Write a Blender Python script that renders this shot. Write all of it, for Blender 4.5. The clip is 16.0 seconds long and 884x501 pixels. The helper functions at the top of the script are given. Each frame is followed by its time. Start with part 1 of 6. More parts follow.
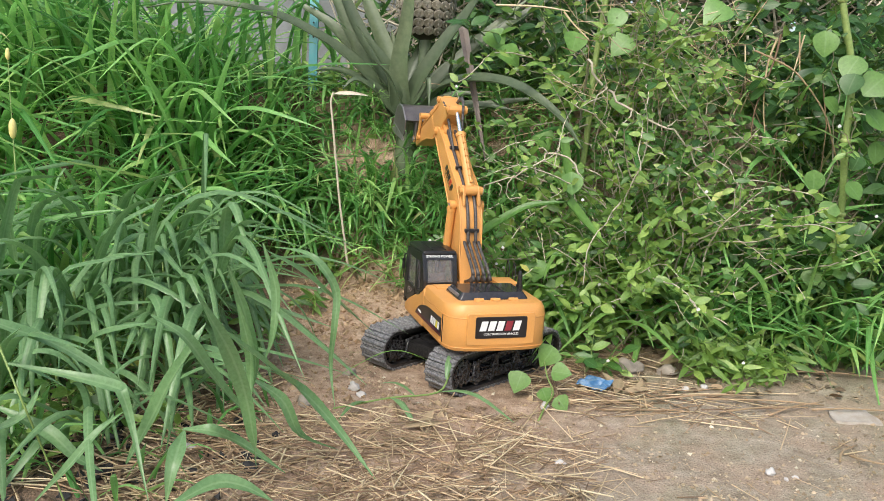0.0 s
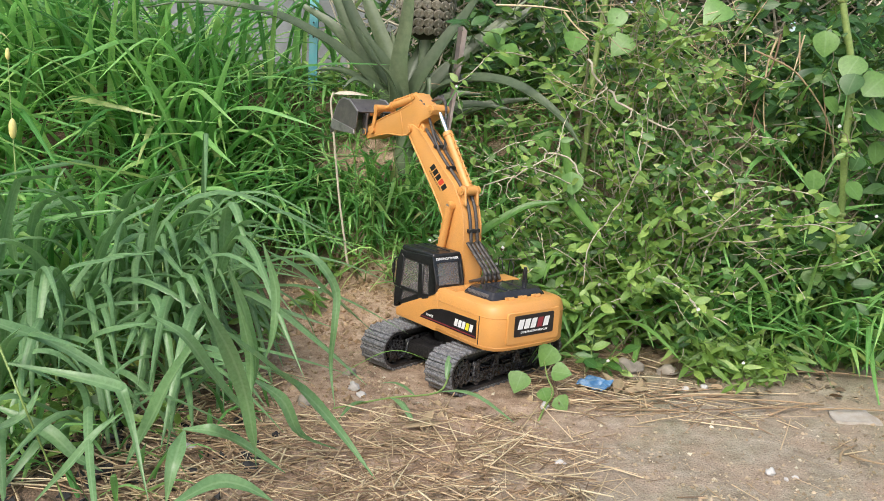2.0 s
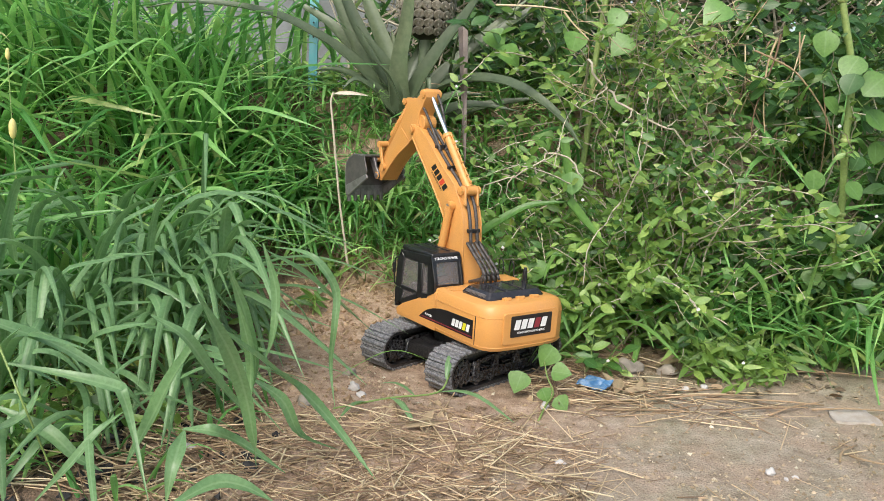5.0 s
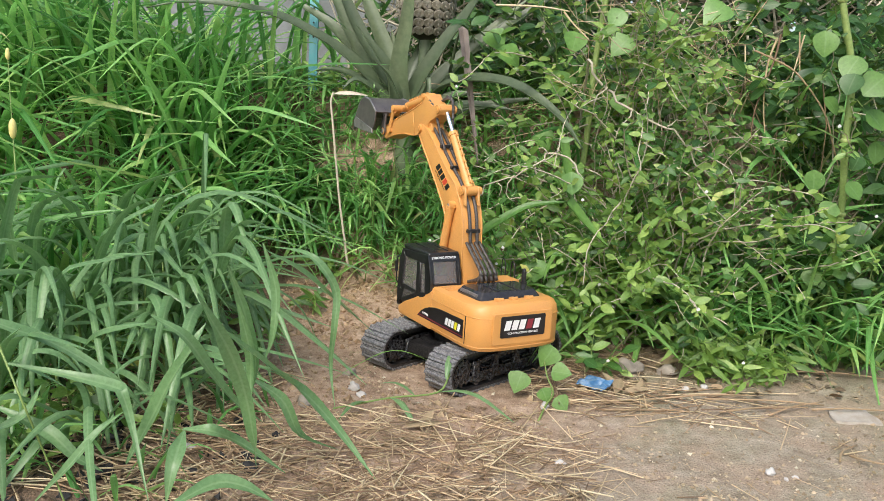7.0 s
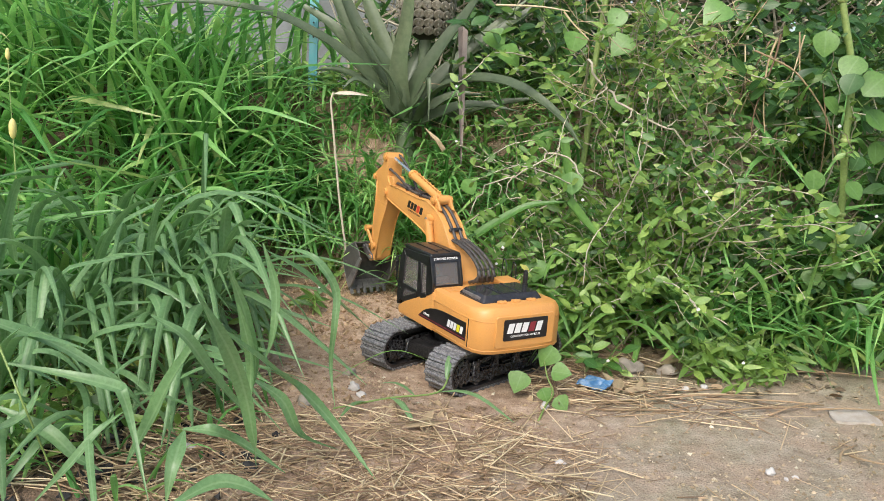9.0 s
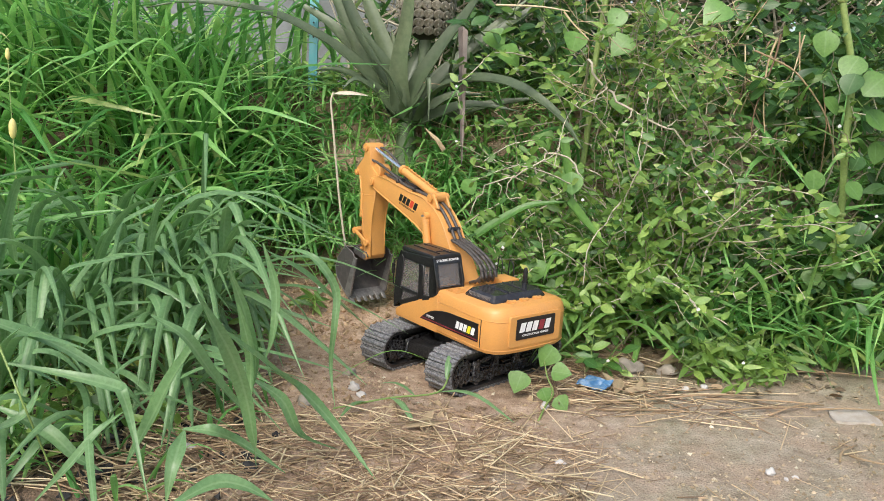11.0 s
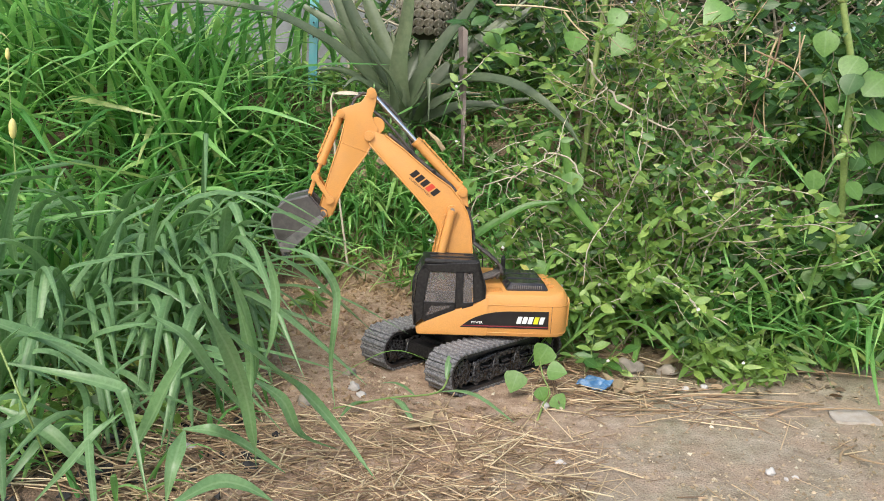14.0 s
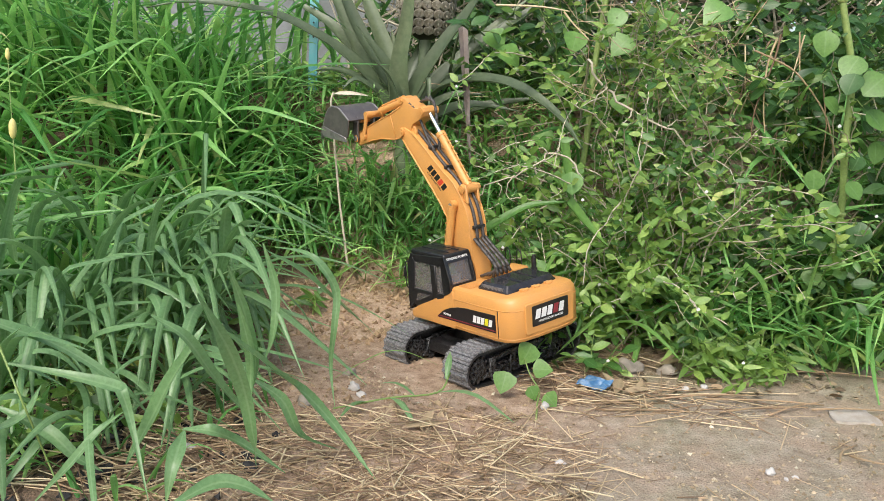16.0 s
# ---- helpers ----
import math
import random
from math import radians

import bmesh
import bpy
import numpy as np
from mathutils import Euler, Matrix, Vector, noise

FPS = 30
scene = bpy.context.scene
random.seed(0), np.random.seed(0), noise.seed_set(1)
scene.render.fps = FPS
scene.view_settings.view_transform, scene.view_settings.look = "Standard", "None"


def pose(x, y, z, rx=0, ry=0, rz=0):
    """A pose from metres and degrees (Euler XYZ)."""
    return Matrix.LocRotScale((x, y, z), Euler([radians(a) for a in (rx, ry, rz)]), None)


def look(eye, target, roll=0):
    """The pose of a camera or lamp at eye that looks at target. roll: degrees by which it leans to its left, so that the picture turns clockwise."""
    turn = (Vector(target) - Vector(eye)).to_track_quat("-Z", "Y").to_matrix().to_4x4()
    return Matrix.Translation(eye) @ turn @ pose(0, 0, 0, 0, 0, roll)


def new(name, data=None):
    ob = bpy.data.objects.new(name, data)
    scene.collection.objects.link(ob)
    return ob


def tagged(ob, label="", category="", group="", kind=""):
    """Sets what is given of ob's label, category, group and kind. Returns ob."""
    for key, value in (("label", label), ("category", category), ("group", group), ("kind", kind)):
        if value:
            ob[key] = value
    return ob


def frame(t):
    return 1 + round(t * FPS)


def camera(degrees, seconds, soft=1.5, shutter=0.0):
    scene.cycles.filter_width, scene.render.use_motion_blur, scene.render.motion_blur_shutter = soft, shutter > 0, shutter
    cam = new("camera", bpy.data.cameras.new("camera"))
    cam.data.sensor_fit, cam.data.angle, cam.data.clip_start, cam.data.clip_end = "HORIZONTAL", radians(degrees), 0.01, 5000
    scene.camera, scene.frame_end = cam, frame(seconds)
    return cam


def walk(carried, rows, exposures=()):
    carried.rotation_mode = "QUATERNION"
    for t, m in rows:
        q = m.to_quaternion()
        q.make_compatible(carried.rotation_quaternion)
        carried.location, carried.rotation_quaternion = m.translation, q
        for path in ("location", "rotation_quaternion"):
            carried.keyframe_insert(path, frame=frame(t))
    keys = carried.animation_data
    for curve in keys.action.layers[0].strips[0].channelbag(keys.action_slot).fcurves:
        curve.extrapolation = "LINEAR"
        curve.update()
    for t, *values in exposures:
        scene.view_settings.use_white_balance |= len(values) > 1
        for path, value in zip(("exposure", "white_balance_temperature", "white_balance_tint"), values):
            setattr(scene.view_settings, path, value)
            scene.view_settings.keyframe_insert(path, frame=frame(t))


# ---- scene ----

# ---------------------------------------------------------------- camera
cam = camera(55.19, 16.0, soft=0.5)
EYE = (0.0, -1.2411, 0.4187)
VIEW = look(EYE, (EYE[0] - 0.03201, EYE[1] + 0.98045, EYE[2] - 0.19415), 3.27)
walk(cam, [(0.0, VIEW), (16.0, VIEW)], exposures=[(0.0, 0.70), (16.0, 0.70)])

# ---------------------------------------------------------------- light: bright overcast day
world = bpy.data.worlds.new("sky")
scene.world = world
world.use_nodes = True
wn = world.node_tree.nodes
sky = wn.new("ShaderNodeTexSky")
sky.sky_type, sky.sun_disc = "NISHITA", False
sky.sun_elevation, sky.sun_rotation = radians(48), radians(199)
sky.air_density, sky.dust_density, sky.ozone_density = 1.0, 3.0, 0.6
world.node_tree.links.new(sky.outputs[0], wn["Background"].inputs[0])
wn["Background"].inputs[1].default_value = 0.15
sun = new("sun", bpy.data.lights.new("sun", "SUN"))
sun.data.energy, sun.data.angle, sun.data.color = 1.6, radians(30), (1.0, 0.97, 0.91)
sun.matrix_world = look((-0.35, -1.0, 1.2), (0, 0, 0))


# ---------------------------------------------------------------- materials
def material(name):
    m = bpy.data.materials.new(name)
    m.use_nodes = True
    nt = m.node_tree
    return m, nt.nodes, nt.links, nt.nodes["Principled BSDF"]


def ramp(nodes, stops):
    r = nodes.new("ShaderNodeValToRGB")
    while len(r.color_ramp.elements) < len(stops):
        r.color_ramp.elements.new(0.5)
    for e, (at, c) in zip(r.color_ramp.elements, stops):
        e.position, e.color = at, (*c, 1)
    return r


def noise_node(nodes, links, scale, detail=4.0, space="Object", rough=0.55):
    tc = nodes.new("ShaderNodeTexCoord")
    n = nodes.new("ShaderNodeTexNoise")
    n.inputs["Scale"].default_value, n.inputs["Detail"].default_value, n.inputs["Roughness"].default_value = scale, detail, rough
    links.new(tc.outputs[space], n.inputs["Vector"])
    return n


def mixed(nodes, links, fac, a, b, mode="MIX"):
    m = nodes.new("ShaderNodeMix")
    m.data_type, m.blend_type = "RGBA", mode
    for sock, v in ((m.inputs[0], fac), (m.inputs[6], a), (m.inputs[7], b)):
        if isinstance(v, (int, float)):
            sock.default_value = v
        elif isinstance(v, tuple):
            sock.default_value = (*v, 1)
        else:
            links.new(v, sock)
    return m.outputs[2]


def bump(nodes, links, bsdf, height, strength, dist):
    b = nodes.new("ShaderNodeBump")
    b.inputs["Strength"].default_value, b.inputs["Distance"].default_value = strength, dist
    links.new(height, b.inputs["Height"])
    links.new(b.outputs[0], bsdf.inputs["Normal"])


def plain(name, colour, rough=0.5, dirt=None, amount=0.35, scale=60.0, metal=0.0, relief=0.15, fine=700.0):
    """Moulded or painted stuff, with dust at two scales and a fine relief."""
    m, n, l, b = material(name)
    b.inputs["Roughness"].default_value, b.inputs["Metallic"].default_value = rough, metal
    big = noise_node(n, l, scale)
    small = noise_node(n, l, fine, 3.0)
    r = ramp(n, [(0.42, (0, 0, 0)), (0.75, (1, 1, 1))])
    l.new(big.outputs[0], r.inputs[0])
    mul = n.new("ShaderNodeMath")
    mul.operation = "MULTIPLY"
    l.new(r.outputs[0], mul.inputs[0])
    mul.inputs[1].default_value = amount
    col = mixed(n, l, mul.outputs[0], colour, dirt or tuple(c * 0.75 for c in colour))
    tone = ramp(n, [(0.3, (0.9, 0.9, 0.9)), (0.7, (1.06, 1.06, 1.06))])
    l.new(small.outputs[0], tone.inputs[0])
    l.new(mixed(n, l, 1.0, col, tone.outputs[0], "MULTIPLY"), b.inputs["Base Color"])
    bump(n, l, b, small.outputs[0], relief, 0.0006)
    return m


def foliage(name, stops, rough=0.45, through_light=0.35, tint=(0.25, 0.42, 0.06), vein=260.0, rib=(0.42, 0.55, 0.30)):
    """Leaves: each its own tone, streaked, with light shining through."""
    m, n, l, b = material(name)
    geo = n.new("ShaderNodeNewGeometry")
    r = ramp(n, stops)
    l.new(geo.outputs["Random Per Island"], r.inputs[0])
    sp = noise_node(n, l, vein, 3.0)
    big = noise_node(n, l, 9.0, 3.0)
    t1 = ramp(n, [(0.3, (0.78, 0.82, 0.75)), (0.7, (1.15, 1.12, 1.1))])
    l.new(sp.outputs[0], t1.inputs[0])
    t2 = ramp(n, [(0.3, (0.85, 0.9, 0.8)), (0.7, (1.12, 1.08, 1.0))])
    l.new(big.outputs[0], t2.inputs[0])
    c = mixed(n, l, 1.0, mixed(n, l, 1.0, r.outputs[0], t1.outputs[0], "MULTIPLY"), t2.outputs[0], "MULTIPLY")
    vein_at = n.new("ShaderNodeAttribute")
    vein_at.attribute_name = "rib"
    pick = ramp(n, [(0.80, (0, 0, 0)), (0.93, (0.24, 0.24, 0.24))])
    l.new(vein_at.outputs["Fac"], pick.inputs[0])
    c = mixed(n, l, pick.outputs[0], c, rib)
    l.new(c, b.inputs["Base Color"])
    b.inputs["Roughness"].default_value = rough
    b.inputs["Specular IOR Level"].default_value = 0.5
    bump(n, l, b, sp.outputs[0], 0.25, 0.001)
    tr = n.new("ShaderNodeBsdfTranslucent")
    l.new(mixed(n, l, 0.5, c, tint), tr.inputs["Color"])
    mx = n.new("ShaderNodeMixShader")
    mx.inputs[0].default_value = through_light
    l.new(b.outputs[0], mx.inputs[1])
    l.new(tr.outputs[0], mx.inputs[2])
    l.new(mx.outputs[0], n["Material Output"].inputs[0])
    return m


def soil_material():
    m, n, l, b = material("soil")
    b.inputs["Roughness"].default_value = 0.95
    b.inputs["Specular IOR Level"].default_value = 0.15
    tc = n.new("ShaderNodeTexCoord")
    sep = n.new("ShaderNodeSeparateXYZ")
    l.new(tc.outputs["Object"], sep.inputs[0])
    big = noise_node(n, l, 5.0, 5.0)
    mid = noise_node(n, l, 38.0, 6.0, rough=0.65)
    fine = noise_node(n, l, 420.0, 4.0, rough=0.7)
    grit = n.new("ShaderNodeTexVoronoi")
    grit.inputs["Scale"].default_value = 330.0
    l.new(tc.outputs["Object"], grit.inputs["Vector"])
    loose = ramp(n, [(0.28, (0.205, 0.135, 0.09)), (0.5, (0.375, 0.268, 0.186)), (0.72, (0.53, 0.41, 0.305))])
    l.new(mid.outputs[0], loose.inputs[0])
    packed = ramp(n, [(0.3, (0.22, 0.18, 0.13)), (0.5, (0.325, 0.275, 0.205)), (0.7, (0.42, 0.365, 0.285))])
    l.new(mid.outputs[0], packed.inputs[0])
    algae = mixed(n, l, 0.35, packed.outputs[0], (0.22, 0.24, 0.13))
    pick = ramp(n, [(0.50, (0, 0, 0)), (0.64, (1, 1, 1))])
    l.new(big.outputs[0], pick.inputs[0])
    yard = mixed(n, l, pick.outputs[0], packed.outputs[0], algae)
    # trodden yard in front on the right, loose soil elsewhere
    a = n.new("ShaderNodeMath")
    a.operation = "MULTIPLY_ADD"
    l.new(sep.outputs[0], a.inputs[0])
    a.inputs[1].default_value, a.inputs[2].default_value = 2.4, -0.38
    c = n.new("ShaderNodeMath")
    c.operation = "MULTIPLY_ADD"
    l.new(sep.outputs[1], c.inputs[0])
    c.inputs[1].default_value = -1.3
    l.new(a.outputs[0], c.inputs[2])
    d = n.new("ShaderNodeMath")
    d.operation = "ADD"
    l.new(c.outputs[0], d.inputs[0])
    l.new(big.outputs[0], d.inputs[1])
    where = ramp(n, [(0.5, (0, 0, 0)), (1.0, (1, 1, 1))])
    l.new(d.outputs[0], where.inputs[0])
    # dry reddish crust in patches on the yard
    patch = noise_node(n, l, 11.0, 6.0, rough=0.6)
    crust = ramp(n, [(0.46, (0, 0, 0)), (0.60, (0.5, 0.5, 0.5))])
    l.new(patch.outputs[0], crust.inputs[0])
    yard = mixed(n, l, crust.outputs[0], yard, (0.39, 0.285, 0.205))
    col = mixed(n, l, where.outputs[0], loose.outputs[0], yard)
    # darker brown towards the left, where the grass stands
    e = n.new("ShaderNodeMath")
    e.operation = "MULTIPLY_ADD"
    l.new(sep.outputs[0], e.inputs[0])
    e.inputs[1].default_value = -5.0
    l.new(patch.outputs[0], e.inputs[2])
    dark_left = ramp(n, [(0.0, (0, 0, 0)), (1.0, (0.85, 0.85, 0.85))])
    dark_left.color_ramp.elements[0].position, dark_left.color_ramp.elements[1].position = 0.55, 0.95
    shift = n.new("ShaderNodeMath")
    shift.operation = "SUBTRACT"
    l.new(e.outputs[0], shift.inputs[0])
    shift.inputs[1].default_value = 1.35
    l.new(shift.outputs[0], dark_left.inputs[0])
    col = mixed(n, l, dark_left.outputs[0], col, (0.13, 0.09, 0.06))
    tone = ramp(n, [(0.28, (0.66, 0.64, 0.62)), (0.5, (1, 1, 1)), (0.75, (1.24, 1.24, 1.22))])
    l.new(fine.outputs[0], tone.inputs[0])
    col = mixed(n, l, 1.0, col, tone.outputs[0], "MULTIPLY")
    cell = n.new("ShaderNodeRGBToBW")
    l.new(grit.outputs["Color"], cell.inputs[0])
    speck = ramp(n, [(0.06, (0.72, 0.70, 0.68)), (0.2, (1, 1, 1)), (0.85, (1.0, 1.0, 1.0)), (0.97, (1.3, 1.28, 1.25))])
    l.new(cell.outputs[0], speck.inputs[0])
    col = mixed(n, l, 1.0, col, speck.outputs[0], "MULTIPLY")
    l.new(col, b.inputs["Base Color"])
    add = n.new("ShaderNodeMath")
    add.operation = "ADD"
    l.new(fine.outputs[0], add.inputs[0])
    l.new(grit.outputs["Distance"], add.inputs[1])
    bump(n, l, b, add.outputs[0], 0.6, 0.003)
    return m


def glass_material(name, tint, clear):
    m, n, l, b = material(name)
    b.inputs["Base Color"].default_value, b.inputs["Roughness"].default_value = (*tint, 1), 0.12
    tp = n.new("ShaderNodeBsdfTransparent")
    mx = n.new("ShaderNodeMixShader")
    mx.inputs[0].default_value = clear
    l.new(b.outputs[0], mx.inputs[1])
    l.new(tp.outputs[0], mx.inputs[2])
    l.new(mx.outputs[0], n["Material Output"].inputs[0])
    return m


YELLOW = plain("yellow_plastic", (0.635, 0.305, 0.083), 0.4, (0.51, 0.27, 0.11), 0.35, 45.0, relief=0.05)
BLACK = plain("black_plastic", (0.010, 0.010, 0.011), 0.3, (0.09, 0.085, 0.08), 0.35, 240.0)
DUSTY = plain("dusty_black_plastic", (0.009, 0.009, 0.010), 0.3, (0.26, 0.245, 0.23), 0.2, 300.0, fine=1600.0)
RUBBER = plain("dusty_track_rubber", (0.10, 0.10, 0.105), 0.5, (0.34, 0.335, 0.33), 0.85, 330.0, fine=1600.0)
SCUFFED = plain("scuffed_black_plastic", (0.008, 0.008, 0.009), 0.22, (0.30, 0.30, 0.295), 0.3, 260.0, relief=0.08, fine=900.0)
HOSE = plain("hose_rubber", (0.05, 0.045, 0.043), 0.5, (0.16, 0.14, 0.12), 0.5, 300.0)
CHROME = plain("chrome", (0.8, 0.8, 0.8), 0.2, (0.55, 0.55, 0.52), 0.3, 200.0, metal=0.9)
STEEL = plain("bucket_metal", (0.10, 0.092, 0.09), 0.33, (0.20, 0.18, 0.165), 0.5, 90.0, metal=0.3)
WORN = plain("worn_metal", (0.26, 0.25, 0.245), 0.38, (0.07, 0.07, 0.07), 0.6, 120.0, metal=0.5)
INK = plain("black_sticker", (0.014, 0.012, 0.013), 0.3, (0.04, 0.04, 0.04), 0.3)
WHITE = plain("white_print", (0.78, 0.78, 0.76), 0.4)
RED = plain("dark_red_print", (0.25, 0.03, 0.04), 0.4)
BRIGHT_RED = plain("red_print", (0.6, 0.06, 0.03), 0.4)
LEMON = plain("lemon_print", (0.75, 0.70, 0.03), 0.4)
SMOKE = plain("smoked_plastic", (0.022, 0.022, 0.025), 0.13, (0.09, 0.085, 0.08), 0.3, 150.0, relief=0.02)
GLASS = glass_material("cab_glass", (0.22, 0.20, 0.19), 0.62)
SEATCLOTH = plain("grey_seat_plastic", (0.22, 0.2, 0.19), 0.6)
SOIL = soil_material()
STRAW = foliage("straw", [(0.0, (0.18, 0.11, 0.075)), (0.35, (0.39, 0.27, 0.18)), (0.75, (0.60, 0.46, 0.32)), (1.0, (0.78, 0.66, 0.50))], 0.6, 0.08, (0.5, 0.4, 0.2), rib=(0.5, 0.4, 0.3))
DEADLEAF = foliage("dead_leaf", [(0.0, (0.24, 0.16, 0.10)), (1.0, (0.42, 0.33, 0.23))], 0.7, 0.15, (0.45, 0.32, 0.2))
MULCH = foliage("leaf_mulch", [(0.0, (0.07, 0.045, 0.03)), (0.6, (0.19, 0.125, 0.08)), (1.0, (0.38, 0.28, 0.19))], 0.8, 0.05, (0.3, 0.2, 0.1))
BROAD = foliage("broad_grass", [(0.0, (0.04, 0.115, 0.046)), (0.3, (0.095, 0.21, 0.09)), (0.8, (0.215, 0.365, 0.18)), (1.0, (0.31, 0.48, 0.17))], 0.34, 0.32, (0.22, 0.46, 0.11))
PALEHERB = foliage("pale_herb_leaf", [(0.0, (0.09, 0.19, 0.042)), (0.5, (0.18, 0.32, 0.075)), (1.0, (0.37, 0.52, 0.15))], 0.42, 0.4, (0.38, 0.55, 0.07))
FRESH = foliage("fresh_grass", [(0.0, (0.045, 0.165, 0.045)), (0.35, (0.125, 0.34, 0.10)), (0.7, (0.31, 0.60, 0.21)), (0.93, (0.48, 0.72, 0.26)), (1.0, (0.46, 0.44, 0.24))], 0.3, 0.44, (0.26, 0.60, 0.12))
HERB = foliage("herb_leaf", [(0.0, (0.035, 0.11, 0.026)), (0.5, (0.10, 0.225, 0.055)), (0.95, (0.28, 0.43, 0.12)), (1.0, (0.44, 0.44, 0.12))], 0.42, 0.27, (0.28, 0.50, 0.05))
DARKLEAF = foliage("dark_leaf", [(0.0, (0.02, 0.075, 0.02)), (1.0, (0.075, 0.175, 0.05))], 0.4, 0.25)
VINE = foliage("vine_leaf", [(0.0, (0.10, 0.24, 0.06)), (1.0, (0.21, 0.40, 0.11))], 0.35, 0.35, (0.33, 0.55, 0.07), 180.0)
PINE = foliage("pineapple_leaf", [(0.0, (0.075, 0.105, 0.062)), (0.6, (0.125, 0.165, 0.10)), (1.0, (0.19, 0.235, 0.15))], 0.42, 0.1, (0.2, 0.3, 0.1), 90.0)
STRIP = plain("dead_strip", (0.30, 0.255, 0.23), 0.7, (0.17, 0.13, 0.12), 0.7, 40.0, relief=0.4)
STEMS = foliage("green_stem", [(0.0, (0.16, 0.26, 0.07)), (1.0, (0.30, 0.38, 0.14))], 0.5, 0.1)
BARK = plain("twig_bark", (0.48, 0.42, 0.32), 0.8, (0.60, 0.54, 0.43), 0.6, 120.0, relief=0.5)
STONE = plain("stone", (0.33, 0.29, 0.24), 0.88, (0.20, 0.16, 0.12), 0.6, 70.0, relief=0.5)
PALESTONE = plain("pale_stone", (0.52, 0.50, 0.47), 0.85, (0.32, 0.28, 0.24), 0.5, 90.0, relief=0.5)
GRIT = foliage("grit_stone", [(0.0, (0.20, 0.145, 0.10)), (0.5, (0.38, 0.29, 0.21)), (0.9, (0.48, 0.39, 0.30)), (1.0, (0.60, 0.54, 0.47))], 0.9, 0.0)
CLOD = foliage("soil_clod", [(0.0, (0.20, 0.125, 0.08)), (0.6, (0.34, 0.235, 0.155)), (1.0, (0.46, 0.34, 0.24))], 0.95, 0.0)
COAL = plain("charcoal", (0.02, 0.02, 0.02), 0.8, (0.07, 0.065, 0.06), 0.6, 120.0, relief=0.6)
CONCRETE = plain("weathered_wall", (0.23, 0.25, 0.25), 0.9, (0.09, 0.10, 0.095), 0.8, 5.0, relief=0.6, fine=60.0)
TURQUOISE = plain("turquoise_paint", (0.13, 0.40, 0.46), 0.5, (0.3, 0.42, 0.42), 0.5, 30.0)
PATCH = plain("cement", (0.43, 0.39, 0.33), 0.9, (0.30, 0.25, 0.19), 0.8, 60.0, relief=0.6)
LEMONY = plain("yellow_petal", (0.72, 0.62, 0.22), 0.5)
FOIL = plain("blue_wrapper", (0.06, 0.17, 0.33), 0.3, (0.42, 0.50, 0.55), 0.6, 130.0, relief=0.6)


# ---------------------------------------------------------------- building helpers
def mesh_object(name, bm, mat, smooth=35.0):
    for e in bm.edges:
        e.smooth = len(e.link_faces) == 2 and e.calc_face_angle(3.0) < radians(smooth)
    for f in bm.faces:
        f.smooth = True
    me = bpy.data.meshes.new(name)
    bm.to_mesh(me)
    bm.free()
    me.materials.append(mat)
    return new(name, me)


def part(name, bm, mat, parent, label=""):
    ob = mesh_object(name, bm, mat) if isinstance(bm, bmesh.types.BMesh) else new(name, bm)
    ob.parent = parent
    return tagged(ob, label)


def raw_mesh(name, verts, faces, mat, smooth=True):
    me = bpy.data.meshes.new(name)
    me.from_pydata(verts, [], faces)
    me.polygons.foreach_set("use_smooth", [smooth] * len(me.polygons))
    me.materials.append(mat)
    return me


def ribbed(me, top=1.0):
    """Marks the middle of every third vertex row, where a leaf has its rib."""
    rib = me.attributes.new("rib", "FLOAT", "POINT")
    rib.data.foreach_set("value", np.tile((0.0, top, 0.0), len(me.vertices) // 3))
    return me


def add_prism(bm, profile, lo, hi, axis="y", bevel=0.0, seg=2):
    """A closed outline, pushed along an axis. Outline: (x, z) for y, (x, y) for z, (y, z) for x."""
    def at(p, h):
        return {"y": (p[0], h, p[1]), "z": (p[0], p[1], h), "x": (h, p[0], p[1])}[axis]
    a = [bm.verts.new(at(p, lo)) for p in profile]
    b = [bm.verts.new(at(p, hi)) for p in profile]
    k = len(a)
    fs = [bm.faces.new(a), bm.faces.new(b[::-1])]
    fs += [bm.faces.new((a[i], b[i], b[(i + 1) % k], a[(i + 1) % k])) for i in range(k)]
    bmesh.ops.recalc_face_normals(bm, faces=fs)
    if bevel:
        edges = {e for f in fs for e in f.edges if e.calc_face_angle(0) > 0.45}
        bmesh.ops.bevel(bm, geom=list(edges), offset=bevel, segments=seg, affect="EDGES", profile=0.6, clamp_overlap=True)
    return bm


def prism(*a, **k):
    return add_prism(bmesh.new(), *a, **k)


def add_box(bm, x0, x1, y0, y1, z0, z1, bevel=0.0, seg=2):
    return add_prism(bm, [(x0, y0), (x1, y0), (x1, y1), (x0, y1)], z0, z1, "z", bevel, seg)


def box(*a, **k):
    return add_box(bmesh.new(), *a, **k)


def add_rod(bm, p, q, r, seg=12, r2=None, caps=True):
    p, q = Vector(p), Vector(q)
    d = q - p
    m = Matrix.Translation((p + q) / 2) @ d.to_track_quat("Z", "Y").to_matrix().to_4x4()
    bmesh.ops.create_cone(bm, cap_ends=caps, segments=seg, radius1=r, radius2=r if r2 is None else r2, depth=d.length, matrix=m)
    return bm


def rod(*a, **k):
    return add_rod(bmesh.new(), *a, **k)


